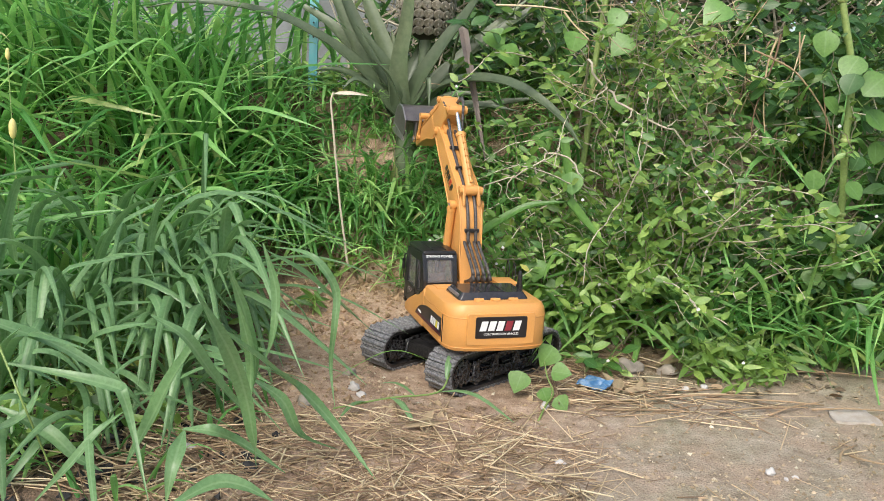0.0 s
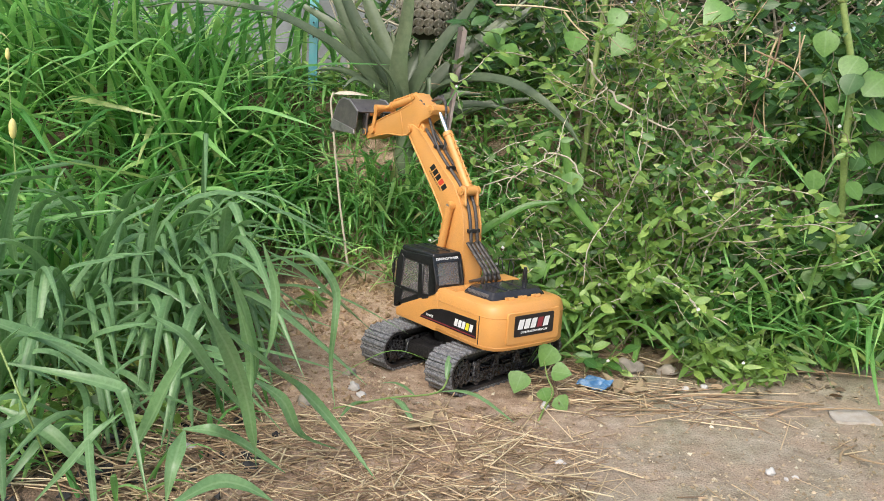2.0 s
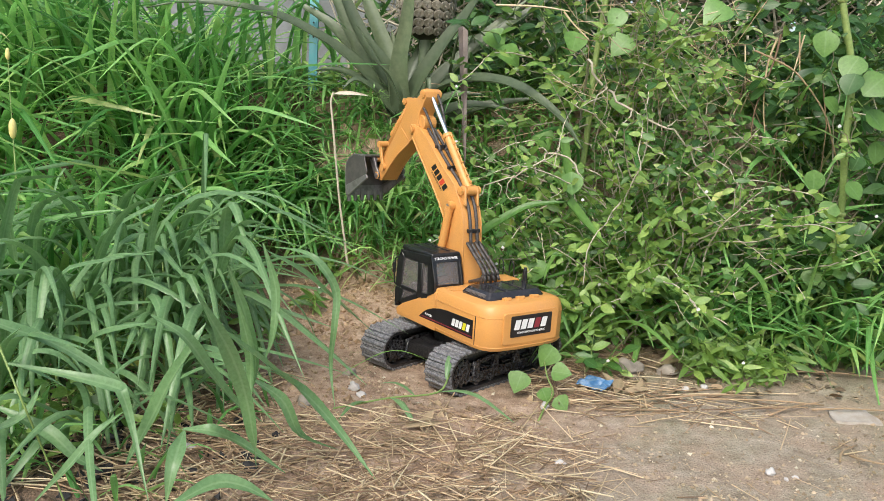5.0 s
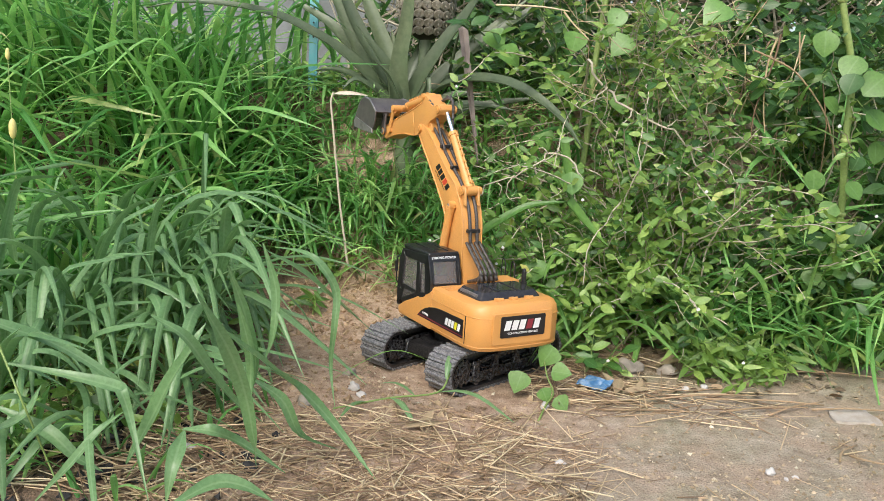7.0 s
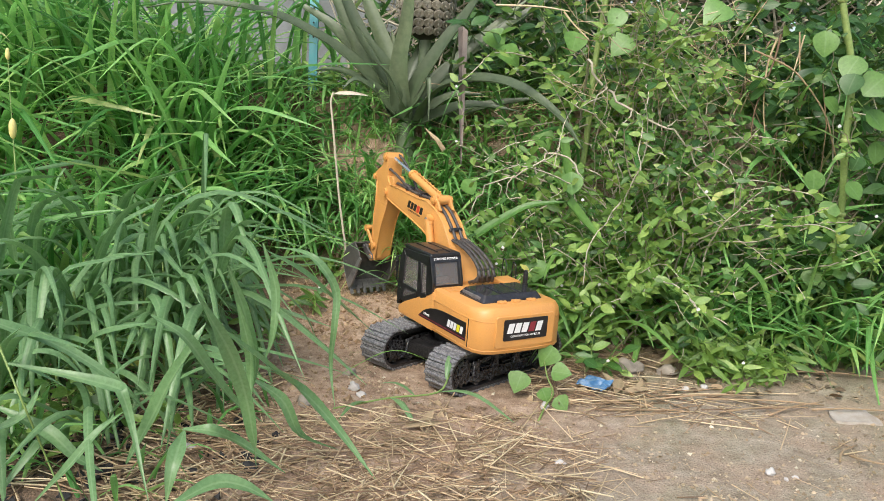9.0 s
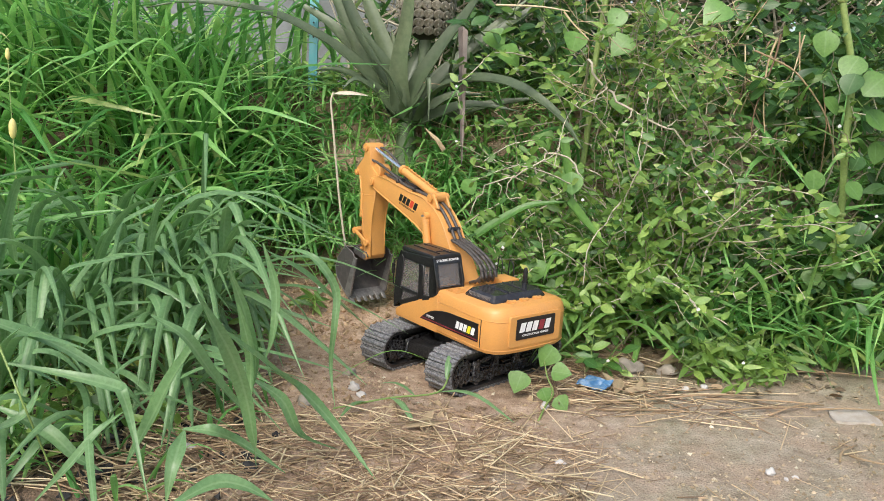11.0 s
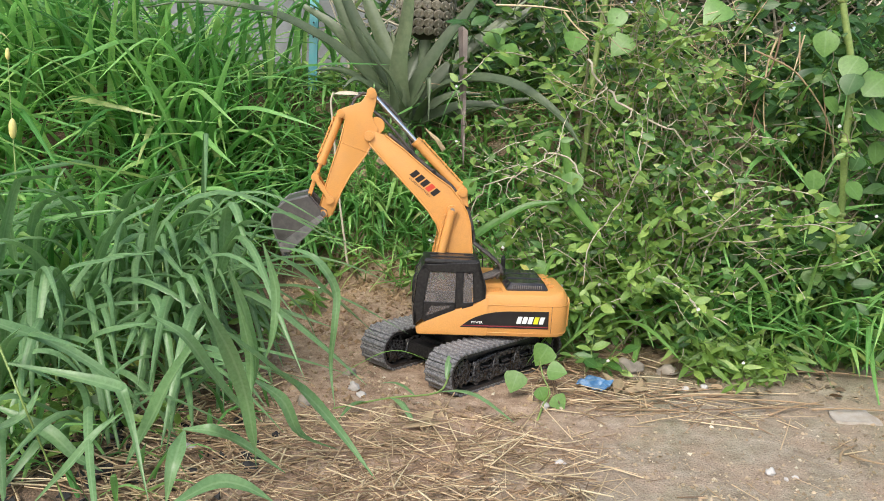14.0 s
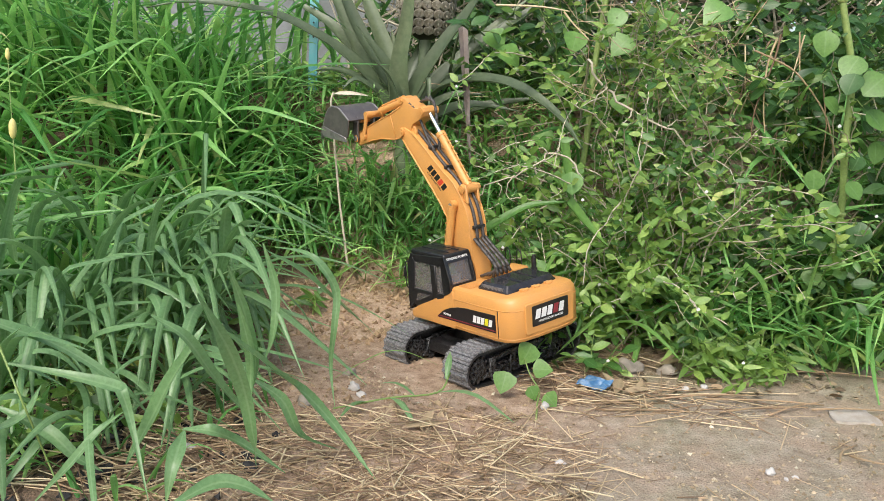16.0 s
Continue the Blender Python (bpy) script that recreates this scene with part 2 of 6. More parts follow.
def tube(points, radius, seg=8, taper=1.0):
    """A bent pipe through points; taper: end radius over start radius."""
    pts = [Vector(p) for p in points]
    bm = bmesh.new()
    rings, side = [], None
    for i, p in enumerate(pts):
        d = (pts[min(i + 1, len(pts) - 1)] - pts[max(i - 1, 0)]).normalized()
        side = (d.orthogonal() if side is None else side - d * side.dot(d)).normalized()
        up = d.cross(side)
        r = radius * (1 + (taper - 1) * i / (len(pts) - 1))
        rings.append([bm.verts.new(p + r * (math.cos(a) * side + math.sin(a) * up)) for a in np.arange(seg) * 2 * math.pi / seg])
    for a, b in zip(rings, rings[1:]):
        for i in range(seg):
            bm.faces.new((a[i], a[(i + 1) % seg], b[(i + 1) % seg], b[i]))
    bm.faces.new(rings[0][::-1]), bm.faces.new(rings[-1])
    return bm


def crooked(points, n, amount):
    """A path with small random kinks."""
    return [p + Vector((random.gauss(0, amount), random.gauss(0, amount), random.gauss(0, amount))) for p in smooth_path(points, n)]


def smooth_path(points, n):
    """Catmull-Rom through points, n steps each."""
    p = [Vector(q) for q in points]
    p = [2 * p[0] - p[1]] + p + [2 * p[-1] - p[-2]]
    out = []
    for i in range(1, len(p) - 2):
        for k in range(n):
            t = k / n
            out.append(0.5 * (2 * p[i] + (p[i + 1] - p[i - 1]) * t + (2 * p[i - 1] - 5 * p[i] + 4 * p[i + 1] - p[i + 2]) * t * t
                              + (3 * p[i] - p[i - 1] - 3 * p[i + 1] + p[i + 2]) * t ** 3))
    return out + [p[-2]]


def lettering(name, words, height, m, mat, parent, shear=0.0, width=None):
    """Flat raised words with the built-in font; m: the pose of the line's middle, writing along x, facing z."""
    c = bpy.data.curves.new(name, "FONT")
    c.body, c.size, c.align_x, c.align_y, c.extrude, c.shear, c.resolution_u = words, height * 1.35, "CENTER", "CENTER", 0.00015, shear, 2
    c.offset = height * 0.02
    tmp = bpy.data.objects.new(name, c)
    me = bpy.data.meshes.new_from_object(tmp)
    bpy.data.objects.remove(tmp)
    if width:
        xs = [v.co.x for v in me.vertices]
        me.transform(Matrix.Diagonal((width / (max(xs) - min(xs)), 1, 1, 1)))
    me.transform(m)
    me.materials.clear()
    me.materials.append(mat)
    ob = new(name, me)
    ob.parent = parent
    return ob


def badge(parent, m, width, height, colour, slash):
    """A maker's mark as plain slanted blocks; m: its middle, along x, facing z."""
    n, gap = 5, 0.22
    w = width / n
    for i in range(n):
        x0, x1, s = -width / 2 + i * w, -width / 2 + (i + 1 - gap) * w, height * 0.12
        bm = bmesh.new()
        add_prism(bm, [(x0 - s, -height / 2), (x1 - s, -height / 2), (x1 + s, height / 2), (x0 + s, height / 2)], 0, 0.0003, "z")
        bm.transform(m)
        part("mark_block", bm, slash if i == 3 else colour, parent)


# ---------------------------------------------------------------- ground
def smoothstep(a, b, x):
    t = min(1.0, max(0.0, (x - a) / (b - a)))
    return t * t * (3 - 2 * t)


def ground_height(x, y):
    near = 1 - smoothstep(1.2, 3.0, math.hypot(x, y))
    foot = 0.335 + 0.05 * noise.noise((x * 3.0, 3.1, 0.0)) - 0.12 * smoothstep(0.05, 0.45, x) - 0.10 * smoothstep(-0.3, -0.6, x)
    h = 0.03 * smoothstep(0.10, 0.30, y) + 0.36 * smoothstep(foot, foot + 0.26, y)
    v = Vector((x, y, 0.0))
    rough = 0.3 + 0.7 * smoothstep(-0.05, 0.15, y)
    yard = smoothstep(0.05, 0.3, x - 0.7 * y - 0.1)
    rough *= 1 - 0.65 * yard
    h += near * rough * (0.010 * noise.noise(v * 9) + 0.006 * noise.noise(v * 28 + Vector((5, 2, 0))) + 0.0035 * noise.noise(v * 75))
    h -= 0.003
    # tracks have pressed the soil flat
    flat = 1 - smoothstep(0.12, 0.19, math.hypot(x, y))
    return h * (1 - flat) + (-0.004) * flat


def build_ground():
    ax = sorted(set([round(v, 4) for v in np.arange(-0.75, 0.8, 0.0075)] + list(np.arange(-2.0, 2.01, 0.08)) + [-60, -25, -10, -5, -3, 3, 5, 10, 25, 60]))
    ay = sorted(set([round(v, 4) for v in np.arange(-0.55, 0.75, 0.0075)] + list(np.arange(-2.0, 2.01, 0.08)) + [-60, -25, -10, -5, -3, 3, 5, 10, 25, 60]))
    verts = [(x, y, ground_height(x, y)) for y in ay for x in ax]
    k = len(ax)
    faces = [(j * k + i, j * k + i + 1, (j + 1) * k + i + 1, (j + 1) * k + i) for j in range(len(ay) - 1) for i in range(k - 1)]
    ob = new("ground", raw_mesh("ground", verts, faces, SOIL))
    tagged(ob, "sandy brown soil, loose on the bank and trodden grey in front", "ground", kind="structure")


build_ground()


# ---------------------------------------------------------------- toy excavator
# joints in the house's own space (x forward, y to its left), arm at its reference pose
FOOT = Vector((0.0077, 0, 0.1192))
KNEE = Vector((0.1557, 0, 0.3389))
WRIST = Vector((0.2553, 0, 0.2547))
STICK_HEAD = Vector((0.133, 0, 0.394))
BOOM_EYE = Vector((0.0165, 0, 0.2640))
BOOM_LUG = Vector((0.0315, 0, 0.2390))
BOOM_CYL_FOOT = Vector((0.058, 0, 0.098))
BUCKET_CYL_EYE = Vector((0.1833, 0, 0.3805))
LINK_PIN = Vector((0.2390, 0, 0.2703))
EAR_PIN = Vector((0.2675, 0, 0.2820))
CRANK = Vector((0.2463, 0, 0.3085))
LINK_LEN, ROD_LEN = (CRANK - LINK_PIN).length, (CRANK - EAR_PIN).length


def mm(points, origin=Vector((0, 0, 0))):
    return [(x / 1000 - origin.x, z / 1000 - origin.z) for x, z in points]


def build_track(excavator, name, y):
    """One crawler: belt core, shoes, side frame with wheels."""
    zc, r, half, w = 0.0275, 0.0275, 0.096, 0.0245
    def stadium(k):
        return [(half * s + k * math.cos(a), zc + k * math.sin(a)) for s, a0 in ((1, -90), (-1, 90)) for a in np.radians(np.arange(a0, a0 + 181, 15))]
    track = part(name, prism(stadium(r - 0.006), y - w + 0.015, y + w - 0.015, "y"), DUSTY, excavator, "black crawler track with grey dusty ribbed shoes")
    # the belt, a closed band as wide as the shoes
    bm = bmesh.new()
    band = [[bm.verts.new((x, y + e, z)) for (x, z), e in ((p, -w + 0.001), (p, w - 0.001), (q, w - 0.001), (q, -w + 0.001))] for p, q in zip(stadium(r), stadium(r - 0.0042))]
    for a, b in zip(band, band[1:] + band[:1]):
        for i in range(4):
            bm.faces.new((a[i], a[(i + 1) % 4], b[(i + 1) % 4], b[i]))
    bmesh.ops.recalc_face_normals(bm, faces=bm.faces[:])
    part("belt", bm, DUSTY, track)
    # side frames set back inside the belt, with open bays between their webs
    for side in (-1, 1):
        yo = y + side * (w - 0.0085)
        frame_bm = bmesh.new()
        add_prism(frame_bm, [(-0.084, 0.012), (-0.06, 0.0065), (0.06, 0.0065), (0.084, 0.012), (0.076, 0.0195), (-0.076, 0.0195)], yo - 0.003, yo + 0.003, "y", 0.0008, 1)
        add_prism(frame_bm, [(-0.074, 0.0325), (-0.03, 0.036), (0.03, 0.036), (0.074, 0.0325), (0.074, 0.0385), (0.03, 0.043), (-0.03, 0.043), (-0.074, 0.0385)], yo - 0.003, yo + 0.003, "y", 0.0008, 1)
        for x in (-0.066, -0.024, 0.024, 0.066):
            add_prism(frame_bm, [(x - 0.009, 0.018), (x + 0.009, 0.018), (x + 0.004, 0.038), (x - 0.004, 0.038)], yo - 0.0035, yo + 0.0035, "y", 0.0008, 1)
            add_rod(frame_bm, (x, yo - 0.005, 0.0275), (x, yo + 0.005, 0.0275), 0.0024, 8)
        for x in (-0.045, 0.0, 0.045):
            add_box(frame_bm, x - 0.013, x + 0.013, yo - 0.0048, yo + 0.0048, 0.0205, 0.0235, 0.0006, 1)
            add_box(frame_bm, x - 0.010, x + 0.010, yo - 0.0042, yo + 0.0042, 0.0262, 0.0285, 0.0006, 1)
        part("side_frame", frame_bm, SCUFFED, track)
        for x in (-half, half):
            wheel = rod((x, yo - 0.003, zc), (x, yo + 0.003, zc), 0.0165, 20)
            add_rod(wheel, (x, yo - 0.0048, zc), (x, yo + 0.0048, zc), 0.010, 16)
            add_rod(wheel, (x, yo - 0.0066, zc), (x, yo + 0.0066, zc), 0.0045, 10)
            for a in np.arange(12) * math.pi / 6:
                add_rod(wheel, (x + 0.0185 * math.cos(a), yo - 0.0025, zc + 0.0185 * math.sin(a)), (x + 0.0185 * math.cos(a), yo + 0.0025, zc + 0.0185 * math.sin(a)), 0.0026, 6)
            for a in np.arange(6) * math.pi / 3:
                add_rod(wheel, (x + 0.0132 * math.cos(a), yo - 0.0045, zc + 0.0132 * math.sin(a)), (x + 0.0132 * math.cos(a), yo + 0.0045, zc + 0.0132 * math.sin(a)), 0.0015, 6)
            part("drive_wheel", wheel, SCUFFED, track)
        for x in (-0.066, -0.036, 0.0, 0.036, 0.066):
            roller = rod((x, yo - 0.0045, 0.0105), (x, yo + 0.0045, 0.0105), 0.006, 12)
            add_rod(roller, (x, yo - 0.0062, 0.0105), (x, yo + 0.0062, 0.0105), 0.0027, 8)
            part("roller", roller, SCUFFED, track)
    n = 48
    straight, arc = 2 * half, math.pi * r
    total = 2 * (straight + arc)
    pitch = total / n
    bm = bmesh.new()
    add_prism(bm, [(-pitch * 0.47, 0), (pitch * 0.47, 0), (pitch * 0.47, 0.0018), (pitch * 0.2, 0.0021), (pitch * 0.08, 0.0042), (-pitch * 0.16, 0.0042), (-pitch * 0.28, 0.0021), (-pitch * 0.47, 0.0018)],
              -w, w, "y")
    shoe = bpy.data.meshes.new("track_shoe")
    bm.to_mesh(shoe)
    bm.free()
    shoe.materials.append(RUBBER)
    for i in range(n):
        s = (i + 0.5) * pitch
        if s < straight:
            x, z, a = -half + s, zc + r, 0.0
        elif s < straight + arc:
            a = (s - straight) / r
            x, z = half + r * math.sin(a), zc + r * math.cos(a)
        elif s < 2 * straight + arc:
            x, z, a = half - (s - straight - arc), zc - r, math.pi
        else:
            a = math.pi + (s - 2 * straight - arc) / r
            x, z = -half + r * math.sin(a), zc + r * math.cos(a)
        ob = part("track_shoe", shoe, RUBBER, track)
        ob.matrix_basis = Matrix.Translation((x, y, z)) @ Matrix.Rotation(a, 4, "Y")
    return track


def rounded(x0, x1, y0, y1, r, n=5, corners=(1, 1, 1, 1)):
    out = []
    for (cx, cy, a0), on in zip(((x1 - r, y1 - r, 0), (x0 + r, y1 - r, 90), (x0 + r, y0 + r, 180), (x1 - r, y0 + r, 270)), corners):
        if on:
            out += [(cx + r * math.cos(a), cy + r * math.sin(a)) for a in np.radians(np.linspace(a0, a0 + 90, n))]
        else:
            out.append((cx + r * (1 if a0 in (0, 270) else -1), cy + r * (1 if a0 < 180 else -1)))
    return out


def build_house(excavator):
    """The slewing house: shell, cab, hatch, stickers, rails. Returns the part that turns."""
    bm = bmesh.new()
    # engine and counterweight block with a bulged, rounded tail
    tail = [(0.0, 0.0735), (-0.06, 0.0745), (-0.112, 0.0742), (-0.128, 0.0715), (-0.139, 0.064), (-0.1445, 0.050), (-0.147, 0.025)]
    outline = tail + [(x, -y) for x, y in tail[::-1]]
    low = [bm.verts.new((x * 0.985, y * 0.975, 0.0665)) for x, y in outline]
    layers = [(1.0, 0.0705), (1.0, 0.098), (0.999, 0.112), (0.985, 0.121), (0.955, 0.1265), (0.90, 0.1285)]
    rings = [low]
    for k, z in layers:
        rings.append([bm.verts.new((x * (k if x < -0.1 else 1), y * (k if k > 0.95 else k + 0.01), z + 0.004 * (1 if z > 0.1 else 0) * min(1, max(0, (x + 0.12) / -0.03)))) for x, y in outline])
    k = len(outline)
    for a, b in zip(rings, rings[1:]):
        for i in range(k):
            bm.faces.new((a[i], a[(i + 1) % k], b[(i + 1) % k], b[i]))
    bm.faces.new(rings[0][::-1]), bm.faces.new(rings[-1])
    bmesh.ops.recalc_face_normals(bm, faces=bm.faces[:])
    house = part("house", bm, YELLOW, excavator, "orange-yellow plastic upper body with rounded counterweight")
    # flank under the cab
    part("cab_flank", prism(mm([(76.6, 66), (79, 76), (63, 86.5), (40, 97.7), (20, 105.3), (0, 111.4), (-11, 115.2), (-19, 123.5), (-24, 123.5), (-24, 66)]), 0.0220, 0.0748, "y", 0.0025), YELLOW, house)
    part("right_flank", prism(mm([(70, 66), (72, 80), (60, 105), (40, 112), (-3, 118), (-3, 66)]), -0.0738, -0.024, "y", 0.003), YELLOW, house)
    part("floor_plate", box(-0.01, 0.066, -0.03, 0.03, 0.0665, 0.076, 0.001), YELLOW, house)
    # tail panel, seams, latches
    for z, k in ((0.1125, 1.0), (0.0715, 1.001)):
        part("moulding", tube([(x * k, y * k, z) for x, y in outline], 0.0007, 6), YELLOW, house)
    part("tail_panel", prism(rounded(-0.049, 0.049, 0.0755, 0.1195, 0.004), -0.14725, -0.143, "x", 0.0006, 1), YELLOW, house)
    for x in (-0.0205, -0.1165):
        part("seam", box(x - 0.00016, x + 0.00016, 0.07, 0.0746, 0.072, 0.112), DUSTY, house)
    bm = bmesh.new()
    for i in range(7):
        add_box(bm, -0.046 + 0.0035 * i, -0.0445 + 0.0035 * i, 0.036, 0.061, 0.127, 0.1302, 0.0004, 1)
    part("deck_ribs", bm, YELLOW, house)
    for y in (0.026, 0.002, -0.024):
        bm = box(-0.127, -0.1165, y - 0.0042, y + 0.0042, 0.124, 0.1338, 0.0014)
        add_rod(bm, (-0.123, y - 0.0065, 0.1325), (-0.123, y + 0.0065, 0.1325), 0.0024, 10)
        part("latch", bm, YELLOW, house)
    part("deck_step", box(-0.047, -0.012, -0.062, -0.030, 0.127, 0.1375, 0.002), YELLOW, house)
    part("boom_bracket", box(-0.008, 0.024, -0.021, 0.021, 0.07, 0.131, 0.003), YELLOW, house)
    # hatch: smoked cover with ribs and louvres
    bm = bmesh.new()
    b0 = rounded(-0.114, -0.052, -0.051, 0.051, 0.004, 3)
    b1 = rounded(-0.109, -0.058, -0.045, 0.045, 0.004, 3)
    va, vb, vc = [[bm.verts.new((x, y, z)) for x, y in o] for o, z in ((b0, 0.1265), (b0, 0.131), (b1, 0.1395))]
    for a, b in ((va, vb), (vb, vc)):
        for i in range(len(a)):
            bm.faces.new((a[i], a[(i + 1) % len(a)], b[(i + 1) % len(a)], b[i]))
    bm.faces.new(vc)
    bmesh.ops.recalc_face_normals(bm, faces=bm.faces[:])
    hatch = part("engine_hatch", bm, SMOKE, house, "smoked black plastic engine hatch")
    for y in (-0.016, 0.016):
        part("hatch_rib", box(-0.109, -0.058, y - 0.0012, y + 0.0012, 0.139, 0.1408, 0.0005, 1), SMOKE, hatch)
    for i in range(16):
        x = -0.104 + i * 0.0028
        part("louvre", box(x, x + 0.0012, 0.0475, 0.0505, 0.1318, 0.1365, 0.0003, 1), WORN, hatch)
    part("hatch_frame", box(-0.106, -0.061, -0.012, 0.012, 0.1392, 0.1402, 0.0004, 1), SMOKE, hatch)
    # aerial and grab rails
    bm = rod((-0.062, -0.058, 0.126), (-0.062, -0.058, 0.138), 0.0052, 14)
    add_rod(bm, (-0.062, -0.058, 0.138), (-0.062, -0.058, 0.154), 0.0036, 12)
    add_rod(bm, (-0.062, -0.058, 0.154), (-0.062, -0.058, 0.158), 0.003, 12, 0.0022)
    part("exhaust_stub", bm, BLACK, house, "black plastic exhaust stub")
    for x in (-0.005, -0.03):
        part("grab_rail", tube(smooth_path([(x, -0.064, 0.126), (x, -0.064, 0.150), (x + 0.003, -0.064, 0.157), (x + 0.009, -0.064, 0.158), (x + 0.011, -0.064, 0.126)], 4), 0.0009, 6), BLACK, house)

    # cab: pillars, panels, roof, panes, seat
    yl, yi, yr = 0.0752, 0.0705, 0.0225
    cab_bm = bmesh.new()
    front, rear = [(83, 100), (80, 152), (71, 169)], [(-7, 173), (-18, 139), (-19, 122)]
    add_prism(cab_bm, mm([(82, 79), (83.5, 104), (80, 152), (72, 168), (62, 159), (69, 115), (69, 90)]), yi, yl, "y", 0.0008, 1)
    add_prism(cab_bm, mm([(72, 168), (-7, 173), (-4, 158), (62, 158)]), yi, yl, "y", 0.0008, 1)
    add_prism(cab_bm, mm([(25.5, 158.5), (14.5, 157.5), (12.5, 108), (24, 105)]), yi, yl, "y", 0.0008, 1)
    add_prism(cab_bm, mm([(1, 157), (-7, 172), (-19, 139), (-19, 121), (-2, 113)]), yi, yl, "y", 0.0008, 1)
    add_prism(cab_bm, mm([(69.5, 114.5), (24, 114), (24, 103), (66, 85), (70, 88)]), yi, yl, "y", 0.0008, 1)
    add_prism(cab_bm, mm([(14, 114), (-2, 116), (-2, 110), (14, 105)]), yi, yl, "y", 0.0008, 1)
    # right side
    for poly in ([(82, 79), (83.5, 104), (80, 152), (72, 168), (62, 159), (69, 100), (69, 79)], [(72, 168), (-7, 173), (-4, 158), (62, 158)], [(1, 157), (-7, 172), (-19, 139), (-19, 121), (2, 100)], [(70, 118), (-10, 118), (-10, 79), (70, 79)]):
        add_prism(cab_bm, mm(poly), yr, yr + 0.004, "y", 0.0008, 1)
    # back wall round its window, leaning like the pillar
    def back(z):
        return -0.0185 + (0.0118 * max(0.0, (z - 0.139) / 0.034))
    for y0, y1, z0, z1 in ((yr, yl, 0.1635, 0.173), (yr, yl, 0.122, 0.1315), (yr, 0.0295, 0.13, 0.165), (0.068, yl, 0.13, 0.165)):
        q = [(back(z0), z0), (back(z0) + 0.004, z0), (back(z1) + 0.004, z1), (back(z1), z1)]
        add_prism(cab_bm, q, y0, y1, "y")
    # front frame
    for y0, y1, poly in ((yr, yl, [(82, 79), (83, 100), (79, 100), (78, 79)]), (yr, yl, [(74.5, 160), (71, 169), (66, 169), (70, 160)]), (yr, 0.028, [(83, 98), (80, 152), (73, 164), (70, 160), (76, 150), (79, 98)])):
        add_prism(cab_bm, mm(poly), y0, y1, "y")
    cab = part("cab", cab_bm, BLACK, house, "glossy black plastic operator cab with tinted windows")
    roof = bmesh.new()
    add_prism(roof, [(0.071, yr), (0.071, yl - 0.001), (-0.008, yl - 0.001), (-0.008, yr)], 0.1685, 0.1765, "z", 0.004, 3)
    for y in (0.038, 0.058):
        add_box(roof, 0.0, 0.062, y - 0.0012, y + 0.0012, 0.176, 0.1782, 0.0006, 1)
    add_box(roof, 0.012, 0.05, 0.04, 0.056, 0.176, 0.1775, 0.0008, 1)
    part("roof", roof, BLACK, cab)
    part("side_window", prism(mm([(62, 158), (25, 158.5), (24, 114), (69, 114.5)]), 0.0722, 0.0732, "y"), GLASS, cab)
    part("rear_side_window", prism(mm([(14.5, 157.5), (1, 157), (-2, 115), (13, 112)]), 0.0722, 0.0732, "y"), GLASS, cab)
    part("lower_window", prism(mm([(59, 108.5), (28, 109.5), (36, 105), (64, 93.5)]), 0.0751, 0.0756, "y"), GLASS, cab)
    part("rear_window", prism([(back(0.131) + 0.0015, 0.131), (back(0.131) + 0.0025, 0.131), (back(0.164) + 0.0025, 0.164), (back(0.164) + 0.0015, 0.164)], 0.029, 0.0685, "y"), GLASS, cab)
    part("windscreen", prism(mm([(82, 99), (83, 99), (79.5, 152), (73.5, 163), (72.5, 163), (78.5, 152)]), 0.027, 0.071, "y"), GLASS, cab)
    part("right_window", prism(mm([(62, 158), (-2, 158), (-8, 118), (69, 118)]), yr + 0.0015, yr + 0.0025, "y"), GLASS, cab)
    seat = box(0.008, 0.034, 0.033, 0.062, 0.08, 0.108, 0.003)
    add_prism(seat, mm([(6, 106), (14, 106), (6, 140), (0, 140)]), 0.035, 0.060, "y", 0.002)
    part("cab_seat", seat, SEATCLOTH, cab)
    lever = box(0.05, 0.064, 0.036, 0.06, 0.08, 0.118, 0.003)
    part("cab_console", lever, SEATCLOTH, cab)
    mirror = tube(smooth_path([(0.080, 0.0735, 0.155), (0.0845, 0.0765, 0.150), (0.0845, 0.0765, 0.12), (0.0835, 0.0745, 0.112)], 4), 0.0011, 6)
    add_box(mirror, 0.083, 0.0865, 0.0748, 0.0795, 0.130, 0.147, 0.001, 1)
    part("mirror", mirror, BLACK, cab)
    facing_back = Matrix(((0, 0, -1, 0), (-1, 0, 0, 0), (0, 1, 0, 0), (0, 0, 0, 1)))  # writing runs to the right as seen from behind
    facing_left = Matrix(((-1, 0, 0, 0), (0, 0, 1, 0), (0, 1, 0, 0), (0, 0, 0, 1)))
    lean = Matrix.Rotation(math.atan2(0.0118, 0.034), 4, "Y")
    lettering("cab_words", "STRONG POWER", 0.0038, Matrix.Translation((back(0.1685) - 0.0002, 0.049, 0.1685)) @ lean @ facing_back, WHITE, cab, width=0.041)

    # stickers
    plate = part("tail_sticker", prism(rounded(-0.037, 0.037, 0.0853, 0.1152, 0.002, 3), -0.14795, -0.147, "x"), INK, house, "black sticker with white block mark")
    badge(plate, Matrix.Translation((-0.148, 0.0, 0.1025)) @ facing_back, 0.060, 0.0135, WHITE, RED)
    lettering("tail_words", "CONSTRUCTION VEHICLES", 0.0030, Matrix.Translation((-0.14805, 0.0, 0.0910)) @ facing_back, WHITE, plate, width=0.050)
    swoosh = [(15.5, 78.6), (10, 83.5), (3, 89), (-6, 94), (-18, 98.5), (-34, 102), (-52, 103.8), (-112, 105), (-112.5, 79)]
